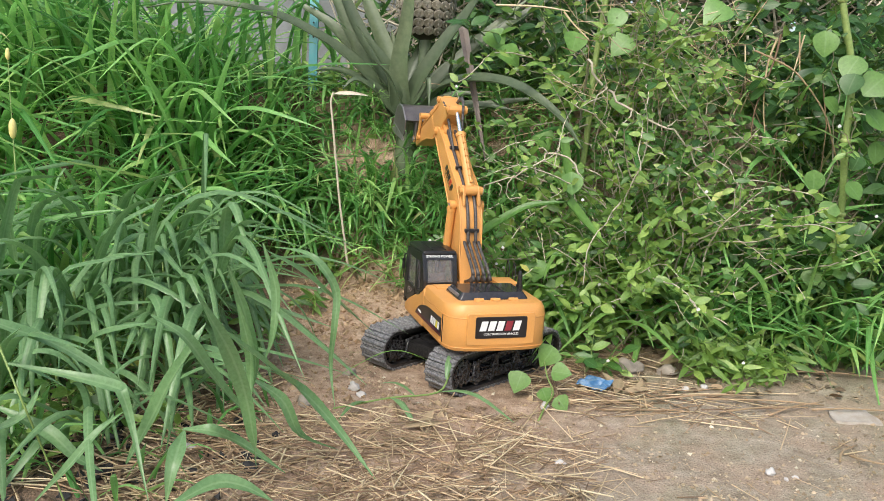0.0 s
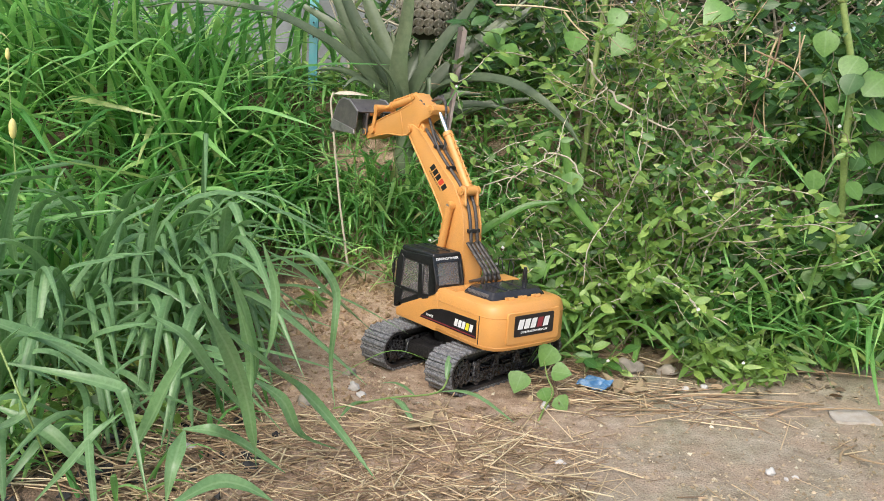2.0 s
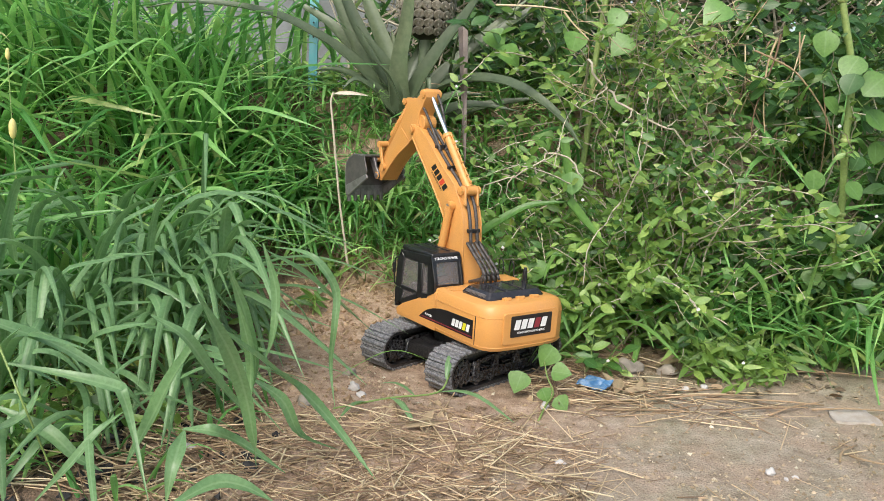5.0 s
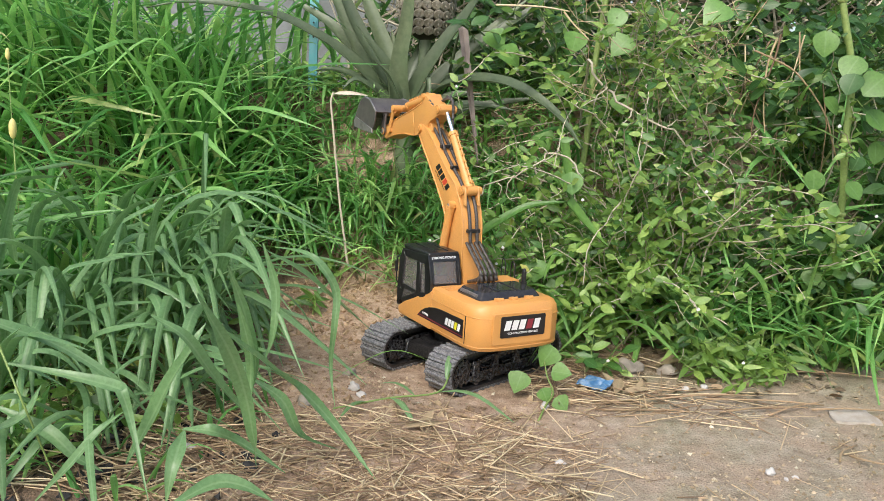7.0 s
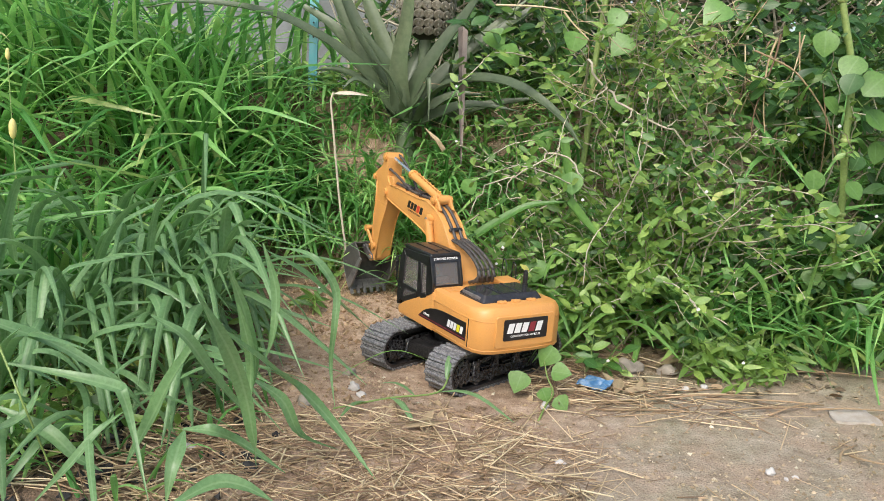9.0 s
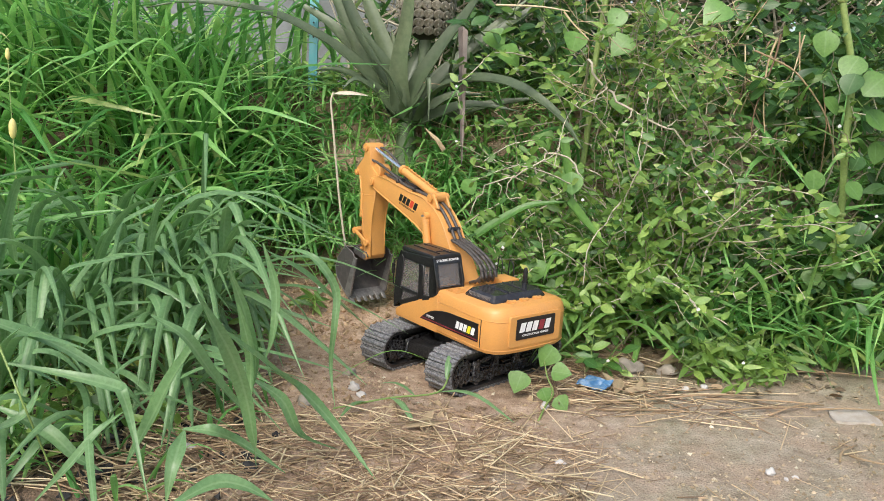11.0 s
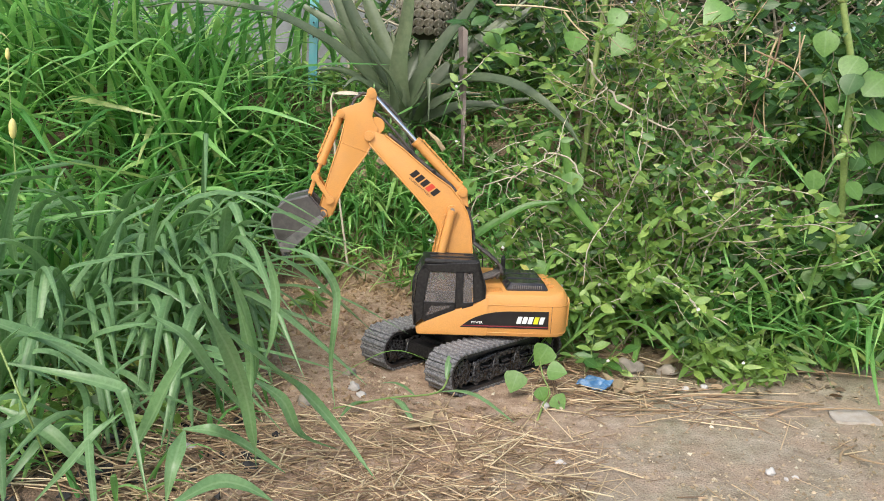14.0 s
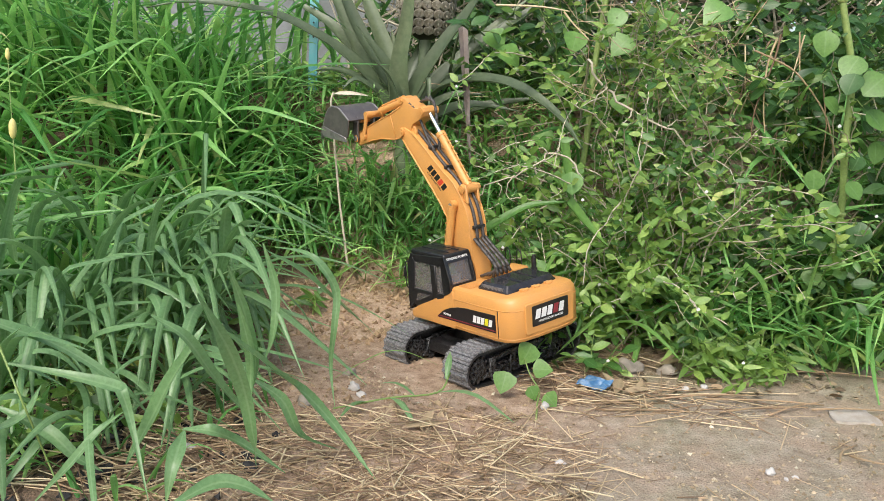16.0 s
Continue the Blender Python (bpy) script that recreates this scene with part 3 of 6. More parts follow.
    side = part("side_sticker", prism(mm(swoosh), 0.0740, 0.07515, "y"), INK, house, "black swoosh sticker with white block mark")
    part("sticker_stripe", prism(mm([(12.5, 80.6), (10, 82.0), (-112, 82.4), (-112.3, 81)]), 0.0750, 0.07535, "y"), RED, side)
    badge(side, Matrix.Translation((-0.087, 0.0752, 0.0915)) @ facing_left, 0.041, 0.0105, WHITE, LEMON)
    lettering("side_words", "POWER", 0.0036, Matrix.Translation((-0.0085, 0.0753, 0.0862)) @ facing_left, WHITE, side, width=0.0165)
    return house


def build_boom(excavator):
    o = FOOT
    outline = [(-14, 122), (-6, 110), (12, 108), (28, 116), (38, 140), (44.5, 170), (46, 198), (52, 215.7), (67, 235.9), (86.8, 257.6), (121.8, 293.2), (143, 314.3), (155.6, 328.3),
               (161.5, 333), (163, 340), (158, 346), (150, 346), (133.1, 341.1), (104.7, 321.7), (85.5, 306.1), (62.3, 288.7), (35.2, 271.3), (19.1, 253.2), (8.5, 234.7), (2.4, 215.9), (-0.8, 189.2), (-4, 165), (-10, 140)]
    boom = part("boom", prism(mm(outline, o), -0.0165, 0.0165, "y", 0.0012, 2), YELLOW, excavator, "orange-yellow cranked plastic boom")
    # raised flanges along both edges
    for run in (outline[4:13], outline[17:28]):
        for y in (-0.0168, 0.0168):
            part("flange", tube([(x / 1000 - o.x, y, z / 1000 - o.z) for x, z in run], 0.0013, 6), YELLOW, boom)
    for name, c, r, w in (("knee_boss", KNEE, 0.0068, 0.0205), ("cylinder_boss", BOOM_LUG, 0.006, 0.027), ("stick_cylinder_boss", BOOM_EYE, 0.0062, 0.0175), ("foot_boss", FOOT, 0.011, 0.02)):
        c = c - o
        bm = rod((c.x, -w, c.z), (c.x, w, c.z), r, 20)
        part(name, bm, YELLOW, boom)
        bm = rod((c.x, -w - 0.0008, c.z), (c.x, w + 0.0008, c.z), r * 0.55, 14)
        part("pin", bm, WORN if name == "cylinder_boss" else YELLOW, boom)
    e = BOOM_EYE - o
    lug = bmesh.new()
    for y in (-0.0115, 0.0115):
        add_prism(lug, [(e.x + 0.016, e.z - 0.010), (e.x - 0.010, e.z - 0.022), (e.x - 0.006, e.z + 0.006), (e.x + 0.004, e.z + 0.0075)], y - 0.002, y + 0.002, "y", 0.0008, 1)
    part("cylinder_lug", lug, YELLOW, boom)
    # mark on the flank
    d = (Vector((0.0858, 0, 0.3062)) - Vector((0.0352, 0, 0.2713)))
    ang = math.atan2(d.z, d.x)
    c = Vector((0.0715, 0, 0.2745)) - o
    flank = Matrix.Translation((c.x, 0.01655, c.z)) @ Matrix.Rotation(-ang - 0.08, 4, "Y") @ Matrix(((-1, 0, 0, 0), (0, 0, 1, 0), (0, 1, 0, 0), (0, 0, 0, 1)))
    badge(boom, flank, 0.050, 0.0120, INK, BRIGHT_RED)
    lettering("boom_words", "CONSTRUCTION", 0.0030, flank @ Matrix.Translation((-0.003, -0.0098, 0)), INK, boom, width=0.040)
    # hoses clipped along the back of the boom
    for y in (-0.006, 0.006):
        run = [(128, 342.5), (104.7, 325), (85.5, 309.6), (62.3, 292.4), (38, 276), (24, 262), (11, 246), (3, 228), (-3, 205), (-6, 188)]
        part("hose", tube(smooth_path([(x / 1000 - o.x, y, z / 1000 - o.z) for x, z in run], 4), 0.0025, 8), HOSE, boom)
    for x, z in ((96, 318), (60, 291), (-2, 206)):
        c = Vector((x / 1000, 0, z / 1000)) - o
        part("hose_clip", box(c.x - 0.003, c.x + 0.003, -0.011, 0.011, c.z - 0.002, c.z + 0.0035, 0.0008, 1), BLACK, boom)
    part("hydraulic_pipe", rod((FOOT.x - o.x - 0.012, 0.018, 0.012), (FOOT.x - o.x - 0.02, 0.024, 0.022), 0.0022, 10), BLACK, boom)
    return boom


def build_stick(excavator):
    o = KNEE
    outline = [(186.5, 378), (185, 384.5), (178.5, 387.2), (151.4, 387.1), (140.8, 394.1), (137, 401), (131, 402.3), (126.5, 398), (126, 389), (134.5, 374.7), (142.1, 363.4), (143, 354.4), (140, 344),
               (146, 334), (155.6, 328.2), (168.7, 314.7), (199.1, 294.8), (220.4, 275.3), (243.5, 248.3), (250, 246.3), (257, 249.5), (259, 258), (256, 266.3), (235.6, 294.9), (221.5, 313.9), (198.8, 342.4), (180.5, 370.5)]
    stick = part("stick", prism(mm(outline, o), -0.0140, 0.0140, "y", 0.0012, 2), YELLOW, excavator, "orange-yellow plastic dipper arm")
    for run, r in ((outline[14:19], 0.0012), (outline[22:27], 0.0012), ([(197, 343), (166, 317)], 0.0006)):
        for y in (-0.0142, 0.0142):
            part("flange", tube([(x / 1000 - o.x, y, z / 1000 - o.z) for x, z in run], r, 6), YELLOW, stick)
    for name, c, r, w in (("head_boss", STICK_HEAD, 0.0065, 0.0165), ("cylinder_boss", BUCKET_CYL_EYE, 0.0052, 0.0165), ("link_boss", LINK_PIN, 0.0058, 0.0175), ("wrist_boss", WRIST, 0.0062, 0.0185)):
        c = c - o
        part(name, rod((c.x, -w, c.z), (c.x, w, c.z), r, 18), YELLOW, stick)
        part("pin", rod((c.x, -w - 0.001, c.z), (c.x, w + 0.001, c.z), r * 0.5, 12), WORN if name == "wrist_boss" else YELLOW, stick)
    part("knuckle", prism([(0.012 * math.cos(a) + 0.141 - o.x, 0.012 * math.sin(a) + 0.349 - o.z) for a in np.arange(14) * math.pi / 7], -0.0115, 0.0115, "y", 0.0008, 1), YELLOW, stick)
    return stick


def build_bucket(excavator):
    o, hw = WRIST, 0.037
    back = [(262, 288), (276, 290), (296, 292.5), (313.5, 286.3), (322.5, 277), (326.5, 262), (327.5, 245), (327.5, 228)]
    bm = bmesh.new()
    inner = [(263, 285.5), (276, 287.3), (295.5, 289.7), (311.8, 283.8), (320, 275.5), (323.8, 261.5), (324.8, 245), (325.5, 228)]
    va = [[bm.verts.new((x / 1000 - o.x, y, z / 1000 - o.z)) for y in (-hw, hw)] for x, z in back]
    vb = [[bm.verts.new((x / 1000 - o.x, y, z / 1000 - o.z)) for y in (-hw, hw)] for x, z in inner]
    for i in range(len(va) - 1):
        bm.faces.new((va[i][0], va[i][1], va[i + 1][1], va[i + 1][0]))
        bm.faces.new((vb[i][0], vb[i + 1][0], vb[i + 1][1], vb[i][1]))
    bm.faces.new((va[0][0], vb[0][0], vb[0][1], va[0][1])), bm.faces.new((va[-1][0], va[-1][1], vb[-1][1], vb[-1][0]))
    bmesh.ops.recalc_face_normals(bm, faces=bm.faces[:])
    bucket = part("bucket", bm, STEEL, excavator, "dark grey metal digging bucket, scratched at the lip")
    cheek = [(254, 262), (262, 288), (276, 290), (296, 292.5), (313.5, 286.3), (322.5, 277), (326.5, 262), (327.5, 228), (318, 224), (294.9, 235.5), (262, 250.5)]
    for y in (-hw, hw):
        part("cheek", prism(mm(cheek, o), y - 0.0012, y + 0.0012, "y", 0.0005, 1), STEEL, bucket)
        rim = bmesh.new()
        for a, b in zip(cheek[1:8], cheek[2:9]):
            add_rod(rim, (a[0] / 1000 - o.x, y, a[1] / 1000 - o.z), (b[0] / 1000 - o.x, y, b[1] / 1000 - o.z), 0.0016, 6)
        add_prism(rim, mm([(327.5, 240), (327.8, 226), (318, 223), (254, 250), (258, 257)], o), y - 0.0018, y + 0.0018, "y", 0.0006, 1)
        part("cheek_rim", rim, WORN, bucket)
    lip = prism(mm([(328.2, 240), (328.8, 222), (325.5, 222), (325, 240)], o), -hw - 0.001, hw + 0.001, "y", 0.0005, 1)
    part("lip", lip, WORN, bucket)
    for i in range(6):
        y = -hw + 0.004 + i * (2 * hw - 0.008) / 5
        tooth = bmesh.new()
        add_prism(tooth, mm([(329.5, 233), (329.8, 222), (327.5, 212.5), (325.8, 212.5), (324.3, 222), (324.5, 233)], o), y - 0.0032, y + 0.0032, "y", 0.0006, 1)
        part("tooth", tooth, WORN, bucket)
    # ears to the wrist and the crank rod
    for y in (-0.0165, 0.0165):
        ear = prism(mm([(250, 249), (261, 249), (268, 262), (279, 290), (268, 289.5), (261, 284), (256, 268), (248.5, 258)], o), y - 0.0018, y + 0.0018, "y", 0.0008, 1)
        part("ear", ear, STEEL, bucket)
    for c, r in ((WRIST - o, 0.0042), (EAR_PIN - o, 0.0036)):
        part("ear_bolt", rod((c.x, -0.0205, c.z), (c.x, 0.0205, c.z), r, 12), WORN, bucket)
    return bucket


def member(excavator, name, length, radius, mat, label="", collar=True, bosses=0.0, y=0.0, ribs=0):
    """A cylinder barrel or rod along +x from its own eye."""
    bm = rod((0, y, 0), (length, y, 0), radius, 16)
    if bosses:
        add_rod(bm, (0, y - bosses, 0), (0, y + bosses, 0), radius * 1.15, 14)
    if collar:
        add_rod(bm, (length - 0.006, y, 0), (length, y, 0), radius * 1.18, 16)
        add_rod(bm, (0.004, y, 0), (0.009, y, 0), radius * 1.12, 16)
    ob = part(name, bm, mat, excavator, label)
    if ribs:
        pipe = rod((0.008, y, radius + 0.0018), (length - 0.006, y, radius + 0.0018), 0.0013, 6)
        for i in range(ribs):
            x = 0.01 + i * (length - 0.02) / (ribs - 1)
            add_box(pipe, x - 0.001, x + 0.001, y - 0.002, y + 0.002, radius - 0.001, radius + 0.0036)
        part("feed_pipe", pipe, mat, ob)
    return ob


excavator = tagged(new("toy_excavator"), "orange-yellow and black plastic toy excavator standing on bare soil", "toy excavator")
bm = box(-0.05, 0.05, -0.045, 0.045, 0.016, 0.042, 0.004)
add_box(bm, -0.07, -0.04, -0.05, 0.05, 0.018, 0.036, 0.003)
add_box(bm, 0.04, 0.07, -0.05, 0.05, 0.018, 0.036, 0.003)
part("chassis", bm, DUSTY, excavator, "black plastic chassis between the tracks")
part("slew_ring", rod((0, 0, 0.04), (0, 0, 0.0665), 0.046, 32), BLACK, excavator)
build_track(excavator, "left_track", 0.0675)
build_track(excavator, "right_track", -0.0675)
house, boom, stick, bucket = build_house(excavator), build_boom(excavator), build_stick(excavator), build_bucket(excavator)
boom_barrels = [member(excavator, "boom_cylinder", 0.088, 0.0062, YELLOW, "", True, 0.004, y, 7) for y in (0.0225, -0.0225)]
boom_rods = [member(excavator, "boom_cylinder_rod", 0.075, 0.0032, CHROME, "bright metal rod", False, 0, y) for y in (0.0225, -0.0225)]
stick_barrel = member(excavator, "stick_cylinder", 0.101, 0.0068, YELLOW, "", True, 0.009, 0.0, 8)
stick_rod = member(excavator, "stick_cylinder_rod", 0.092, 0.0033, CHROME, "bright metal rod", False, 0.006)
bucket_barrel = member(excavator, "bucket_cylinder", 0.078, 0.0058, YELLOW, "", True, 0.006, 0.0, 8)
bucket_rod = member(excavator, "bucket_cylinder_rod", 0.055, 0.0028, YELLOW, "", False, 0.006)
bm = bmesh.new()
for y in (-0.0165, 0.0165):
    add_box(bm, 0, LINK_LEN, y - 0.0018, y + 0.0018, -0.0035, 0.0035, 0.001, 1)
for x in (0, LINK_LEN):
    add_rod(bm, (x, -0.019, 0), (x, 0.019, 0), 0.0056, 14)
bucket_link = part("bucket_link", bm, YELLOW, excavator)
bm = box(0, ROD_LEN, -0.005, 0.005, -0.003, 0.003, 0.001)
add_rod(bm, (ROD_LEN, -0.010, 0), (ROD_LEN, 0.010, 0), 0.004, 12)
bucket_push_rod = part("bucket_push_rod", bm, YELLOW, excavator)
# loose hoses, in short stiff lengths that follow their bend
HOSE_STEPS = 9


def hose_lengths(name, length, radius):
    return [part(name, tube(smooth_path([(-0.003, 0, 0), (length / 2, 0, 0), (length + 0.003, 0, 0)], 2), radius, 8), HOSE, excavator) for _ in range(HOSE_STEPS)]


foot_hoses = [(y, hose_lengths("foot_hose", 0.0130, 0.0024)) for y in (-0.011, -0.004, 0.004, 0.011)]
knee_hoses = [(y, hose_lengths("knee_hose", 0.0150, 0.0021)) for y in (0.013, -0.012)]


# seconds, house: turn, lean x, lean y, place x, y, z; boom, stick and bucket angles
JOINTS = [
    (0.0, 109.7, 0.0, 0.2, 0, 0, 0, -1.2, -29.0, -2.0), (0.5, 124.6, -0.2, 0.3, 0, 0, 0, -1.8, -31.0, 5.0), (1.0, 130.3, -0.3, 0.3, 0, 0, 0, -2.4, -31.5, 8.8),
    (2.5, 130.3, -0.3, 0.3, 0, 0, 0, -2.4, -31.5, 8.8), (3.0, 130.3, -0.3, 0.4, 0, 0, 0, -2.3, -29.7, 10.7), (3.5, 130.3, -0.3, 0.4, 0, 0, 0, -2.3, -5.7, 10.0),
    (4.0, 130.3, -0.3, 0.3, 0, 0, 0, -2.3, 16.0, 8.8), (4.3, 130.3, -0.3, 0.3, 0, 0, 0, -2.3, 16.5, 8.8), (6.3, 122.7, -0.2, 0.3, 0, 0, 0, -2.7, -31.0, 6.0), (7.0, 122.6, -0.2, 0.3, 0, 0, 0, -2.7, -31.3, 5.9),
    (7.5, 122.6, -1.8, 0.0, 0, 0, 0, 27.8, -27.5, 0.0), (8.0, 122.6, -1.2, 0.1, 0, 0, 0, 34.6, -30.0, 5.5), (8.5, 122.8, -0.2, 0.2, 0, 0, 0, 33.2, -15.0, 5.0),
    (9.0, 123.8, 1.0, 1.0, 0, 0, 0, 32.7, -1.0, 4.0), (11.2, 131.5, 1.3, 0.4, 0, 0, 0, 27.4, 18.3, 10.0), (12.0, 131.5, 1.3, 0.4, 0, 0, 0, 27.2, 18.3, 10.0),
    (12.5, 169.1, -0.4, -0.4, 0, 0, 0, 28.9, 21.5, 9.0), (13.0, 187.3, 0.1, -0.4, 0, 0, 0, 29.0, 21.3, 4.0), (13.5, 187.4, 0.1, -0.5, 0, 0, 0, 12.7, 22.5, -0.6),
    (14.0, 186.8, 0.0, 0.0, 0, 0, 0, -0.1, 21.5, 2.7), (14.5, 186.8, 0.1, 0.1, 0, 0, 0, 0.0, 0.0, 0.0), (15.0, 158.1, 2.0, -4.7, 0.0198, 0.0277, 0.0013, -1.2, -12.9, 2.3),
    (15.3, 142.0, 2.0, -6.2, 0.0301, 0.0298, 0.0046, -1.7, -23.8, 5.7), (15.6, 133.6, 2.3, -7.1, 0.0335, 0.037, 0.0045, -2.9, -30.8, 3.6), (16.0, 132.9, 2.5, -7.0, 0.0330, 0.038, 0.004, -2.9, -31.0, 4.1)]
# seconds, tracks: turn, lean x, lean y, place x, y, z
TRACKS = [(0.0, 228.6, 0, 0, 0, 0, 0), (14.5, 228.6, 0, 0, 0, 0, 0), (15.0, 226.0, 1.5, -3.0, 0.0198, 0.0277, -0.002), (15.3, 224.5, 1.8, -4.0, 0.0301, 0.0298, -0.001),
          (15.6, 225.0, 2.0, -4.5, 0.0335, 0.037, -0.002), (16.0, 225.0, 2.0, -4.5, 0.0330, 0.038, -0.002)]


def eased(rows, t):
    """Values between rows, without overshoot."""
    ts = [r[0] for r in rows]
    i = max(0, min(len(ts) - 2, int(np.searchsorted(ts, t, "right")) - 1))

    def slope(j, k):
        if j <= 0 or j >= len(rows) - 1:
            return 0.0
        a = (rows[j][k] - rows[j - 1][k]) / (ts[j] - ts[j - 1])
        b = (rows[j + 1][k] - rows[j][k]) / (ts[j + 1] - ts[j])
        return 0.0 if a * b <= 0 else 2 * a * b / (a + b)
    h = ts[i + 1] - ts[i]
    u = min(1.0, max(0.0, (t - ts[i]) / h))
    out = []
    for k in range(1, len(rows[0])):
        p, q, m0, m1 = rows[i][k], rows[i + 1][k], slope(i, k) * h, slope(i + 1, k) * h
        out.append((2 * u ** 3 - 3 * u ** 2 + 1) * p + (u ** 3 - 2 * u ** 2 + u) * m0 + (3 * u ** 2 - 2 * u ** 3) * q + (u ** 3 - u ** 2) * m1)
    return out


def stance(turn, lx, ly, x, y, z):
    return Matrix.Translation((x, y, z)) @ Matrix.Rotation(radians(lx), 4, "X") @ Matrix.Rotation(radians(ly), 4, "Y") @ Matrix.Rotation(radians(turn), 4, "Z")


def spin(deg):
    return Matrix.Rotation(radians(deg), 4, "Y")


def along(p, q):
    d = Vector(q) - Vector(p)
    return Matrix.Translation(p) @ Matrix.Rotation(math.atan2(-d.z, d.x), 4, "Y")


def bend(a, da, b, db):
    """HOSE_STEPS + 1 points on a hanging bend from a to b, leaving along da and arriving along db."""
    out = []
    for i in range(HOSE_STEPS + 1):
        u = i / HOSE_STEPS
        out.append((2 * u ** 3 - 3 * u ** 2 + 1) * a + (u ** 3 - 2 * u ** 2 + u) * da + (3 * u ** 2 - 2 * u ** 3) * b + (u ** 3 - u ** 2) * db)
    return out


def lay(lengths, points, m, rows, t):
    for ob, p, q in zip(lengths, points, points[1:]):
        rows.setdefault(ob, []).append((t, m @ Matrix.Translation(p) @ (q - p).to_track_quat("X", "Z").to_matrix().to_4x4()))


def excavator_motion():
    times = sorted({round(v, 3) for v in [0.0, 0.25, 0.5, 0.75, 1.0, 2.5, 2.75, 3.0, 3.25, 3.5, 3.75, 4.0, 4.3, 4.6, 4.9, 5.2, 5.5, 5.8, 6.1, 6.3, 7.0, 7.1, 7.2, 7.3, 7.4, 7.5, 7.6, 7.75, 8.0, 8.25, 8.5, 8.75, 9.0, 9.4, 9.8, 10.2, 10.6, 11.0, 11.2, 12.0,
                                          12.1, 12.2, 12.3, 12.4, 12.5, 12.6, 12.75, 13.0, 13.1, 13.2, 13.3, 13.4, 13.5, 13.6, 13.7, 13.8, 14.0, 14.1, 14.2, 14.3, 14.4, 14.5, 14.6, 14.7, 14.8, 14.9, 15.0, 15.1, 15.2, 15.3, 15.45, 15.6, 15.8, 16.0]})
    rows = {}
    for t in times:
        j = eased(JOINTS, t)
        base = stance(*eased(TRACKS, t))
        m = base.inverted() @ stance(*j[:6])
        b, s, k = j[6:]
        mb = m @ Matrix.Translation(FOOT) @ spin(b)
        knee = FOOT + (spin(b) @ (KNEE - FOOT))
        wrist = knee + spin(b + s) @ (WRIST - KNEE)

        def on_boom(p):
            return FOOT + spin(b) @ (p - FOOT)

        def on_stick(p):
            return knee + spin(b + s) @ (p - KNEE)
        ear = wrist + spin(b + s + k) @ (EAR_PIN - WRIST)
        lug, eye, head = on_boom(BOOM_LUG), on_boom(BOOM_EYE), on_stick(STICK_HEAD)
        cyl, pin = on_stick(BUCKET_CYL_EYE), on_stick(LINK_PIN)
        # crank: where link and push rod meet, on the far side from the wrist
        d = ear - pin
        dist = min(max(d.length, 0.006), LINK_LEN + ROD_LEN - 0.0005)
        a = (LINK_LEN ** 2 - ROD_LEN ** 2 + dist ** 2) / (2 * dist)
        h = math.sqrt(max(0.0, LINK_LEN ** 2 - a * a))
        u = d.normalized()
        n = Vector((-u.z, 0, u.x))
        best = max((pin + a * u + sgn * h * n for sgn in (-1, 1)), key=lambda c: (c - wrist).length)
        put = {excavator: base, house: m, boom: mb, stick: m @ Matrix.Translation(knee) @ spin(b + s), bucket: m @ Matrix.Translation(wrist) @ spin(b + s + k),
               stick_barrel: m @ along(eye, head), stick_rod: m @ along(head, eye), bucket_barrel: m @ along(cyl, best), bucket_rod: m @ along(best, cyl),
               bucket_link: m @ along(pin, best), bucket_push_rod: m @ along(best, ear)}
        for ob in boom_barrels:
            put[ob] = m @ along(lug, BOOM_CYL_FOOT)
        for ob in boom_rods:
            put[ob] = m @ along(BOOM_CYL_FOOT, lug)
        for ob, pm in put.items():
            rows.setdefault(ob, []).append((t, pm))
        for y, lengths in foot_hoses:
            p = on_boom(Vector((-0.006, y, 0.188)))
            out = spin(b) @ Vector((-0.135, 0, -0.10))
            lay(lengths, bend(p, out, Vector((-0.014 - 0.15 * abs(y), y * 1.2 - 0.004, 0.132)), Vector((0.16, 0, -0.05))), m, rows, t)
        for y, lengths in knee_hoses:
            p = on_boom(Vector((0.090, y * 0.5, 0.3155)))
            q = on_stick(Vector((0.168, y * 0.9, 0.384)))
            up = spin(b) @ Vector((0.02, 0, 0.10)) if y < 0 else spin(b) @ Vector((0.05, 0, 0.05))
            lay(lengths, bend(p, up * 1.6, q, spin(b + s) @ Vector((0.10, 0, -0.14 if y < 0 else -0.02))), m, rows, t)
    for ob, r in rows.items():
        walk(ob, r)


# ---------------------------------------------------------------- plants: shared builders
rng = np.random.default_rng(7)


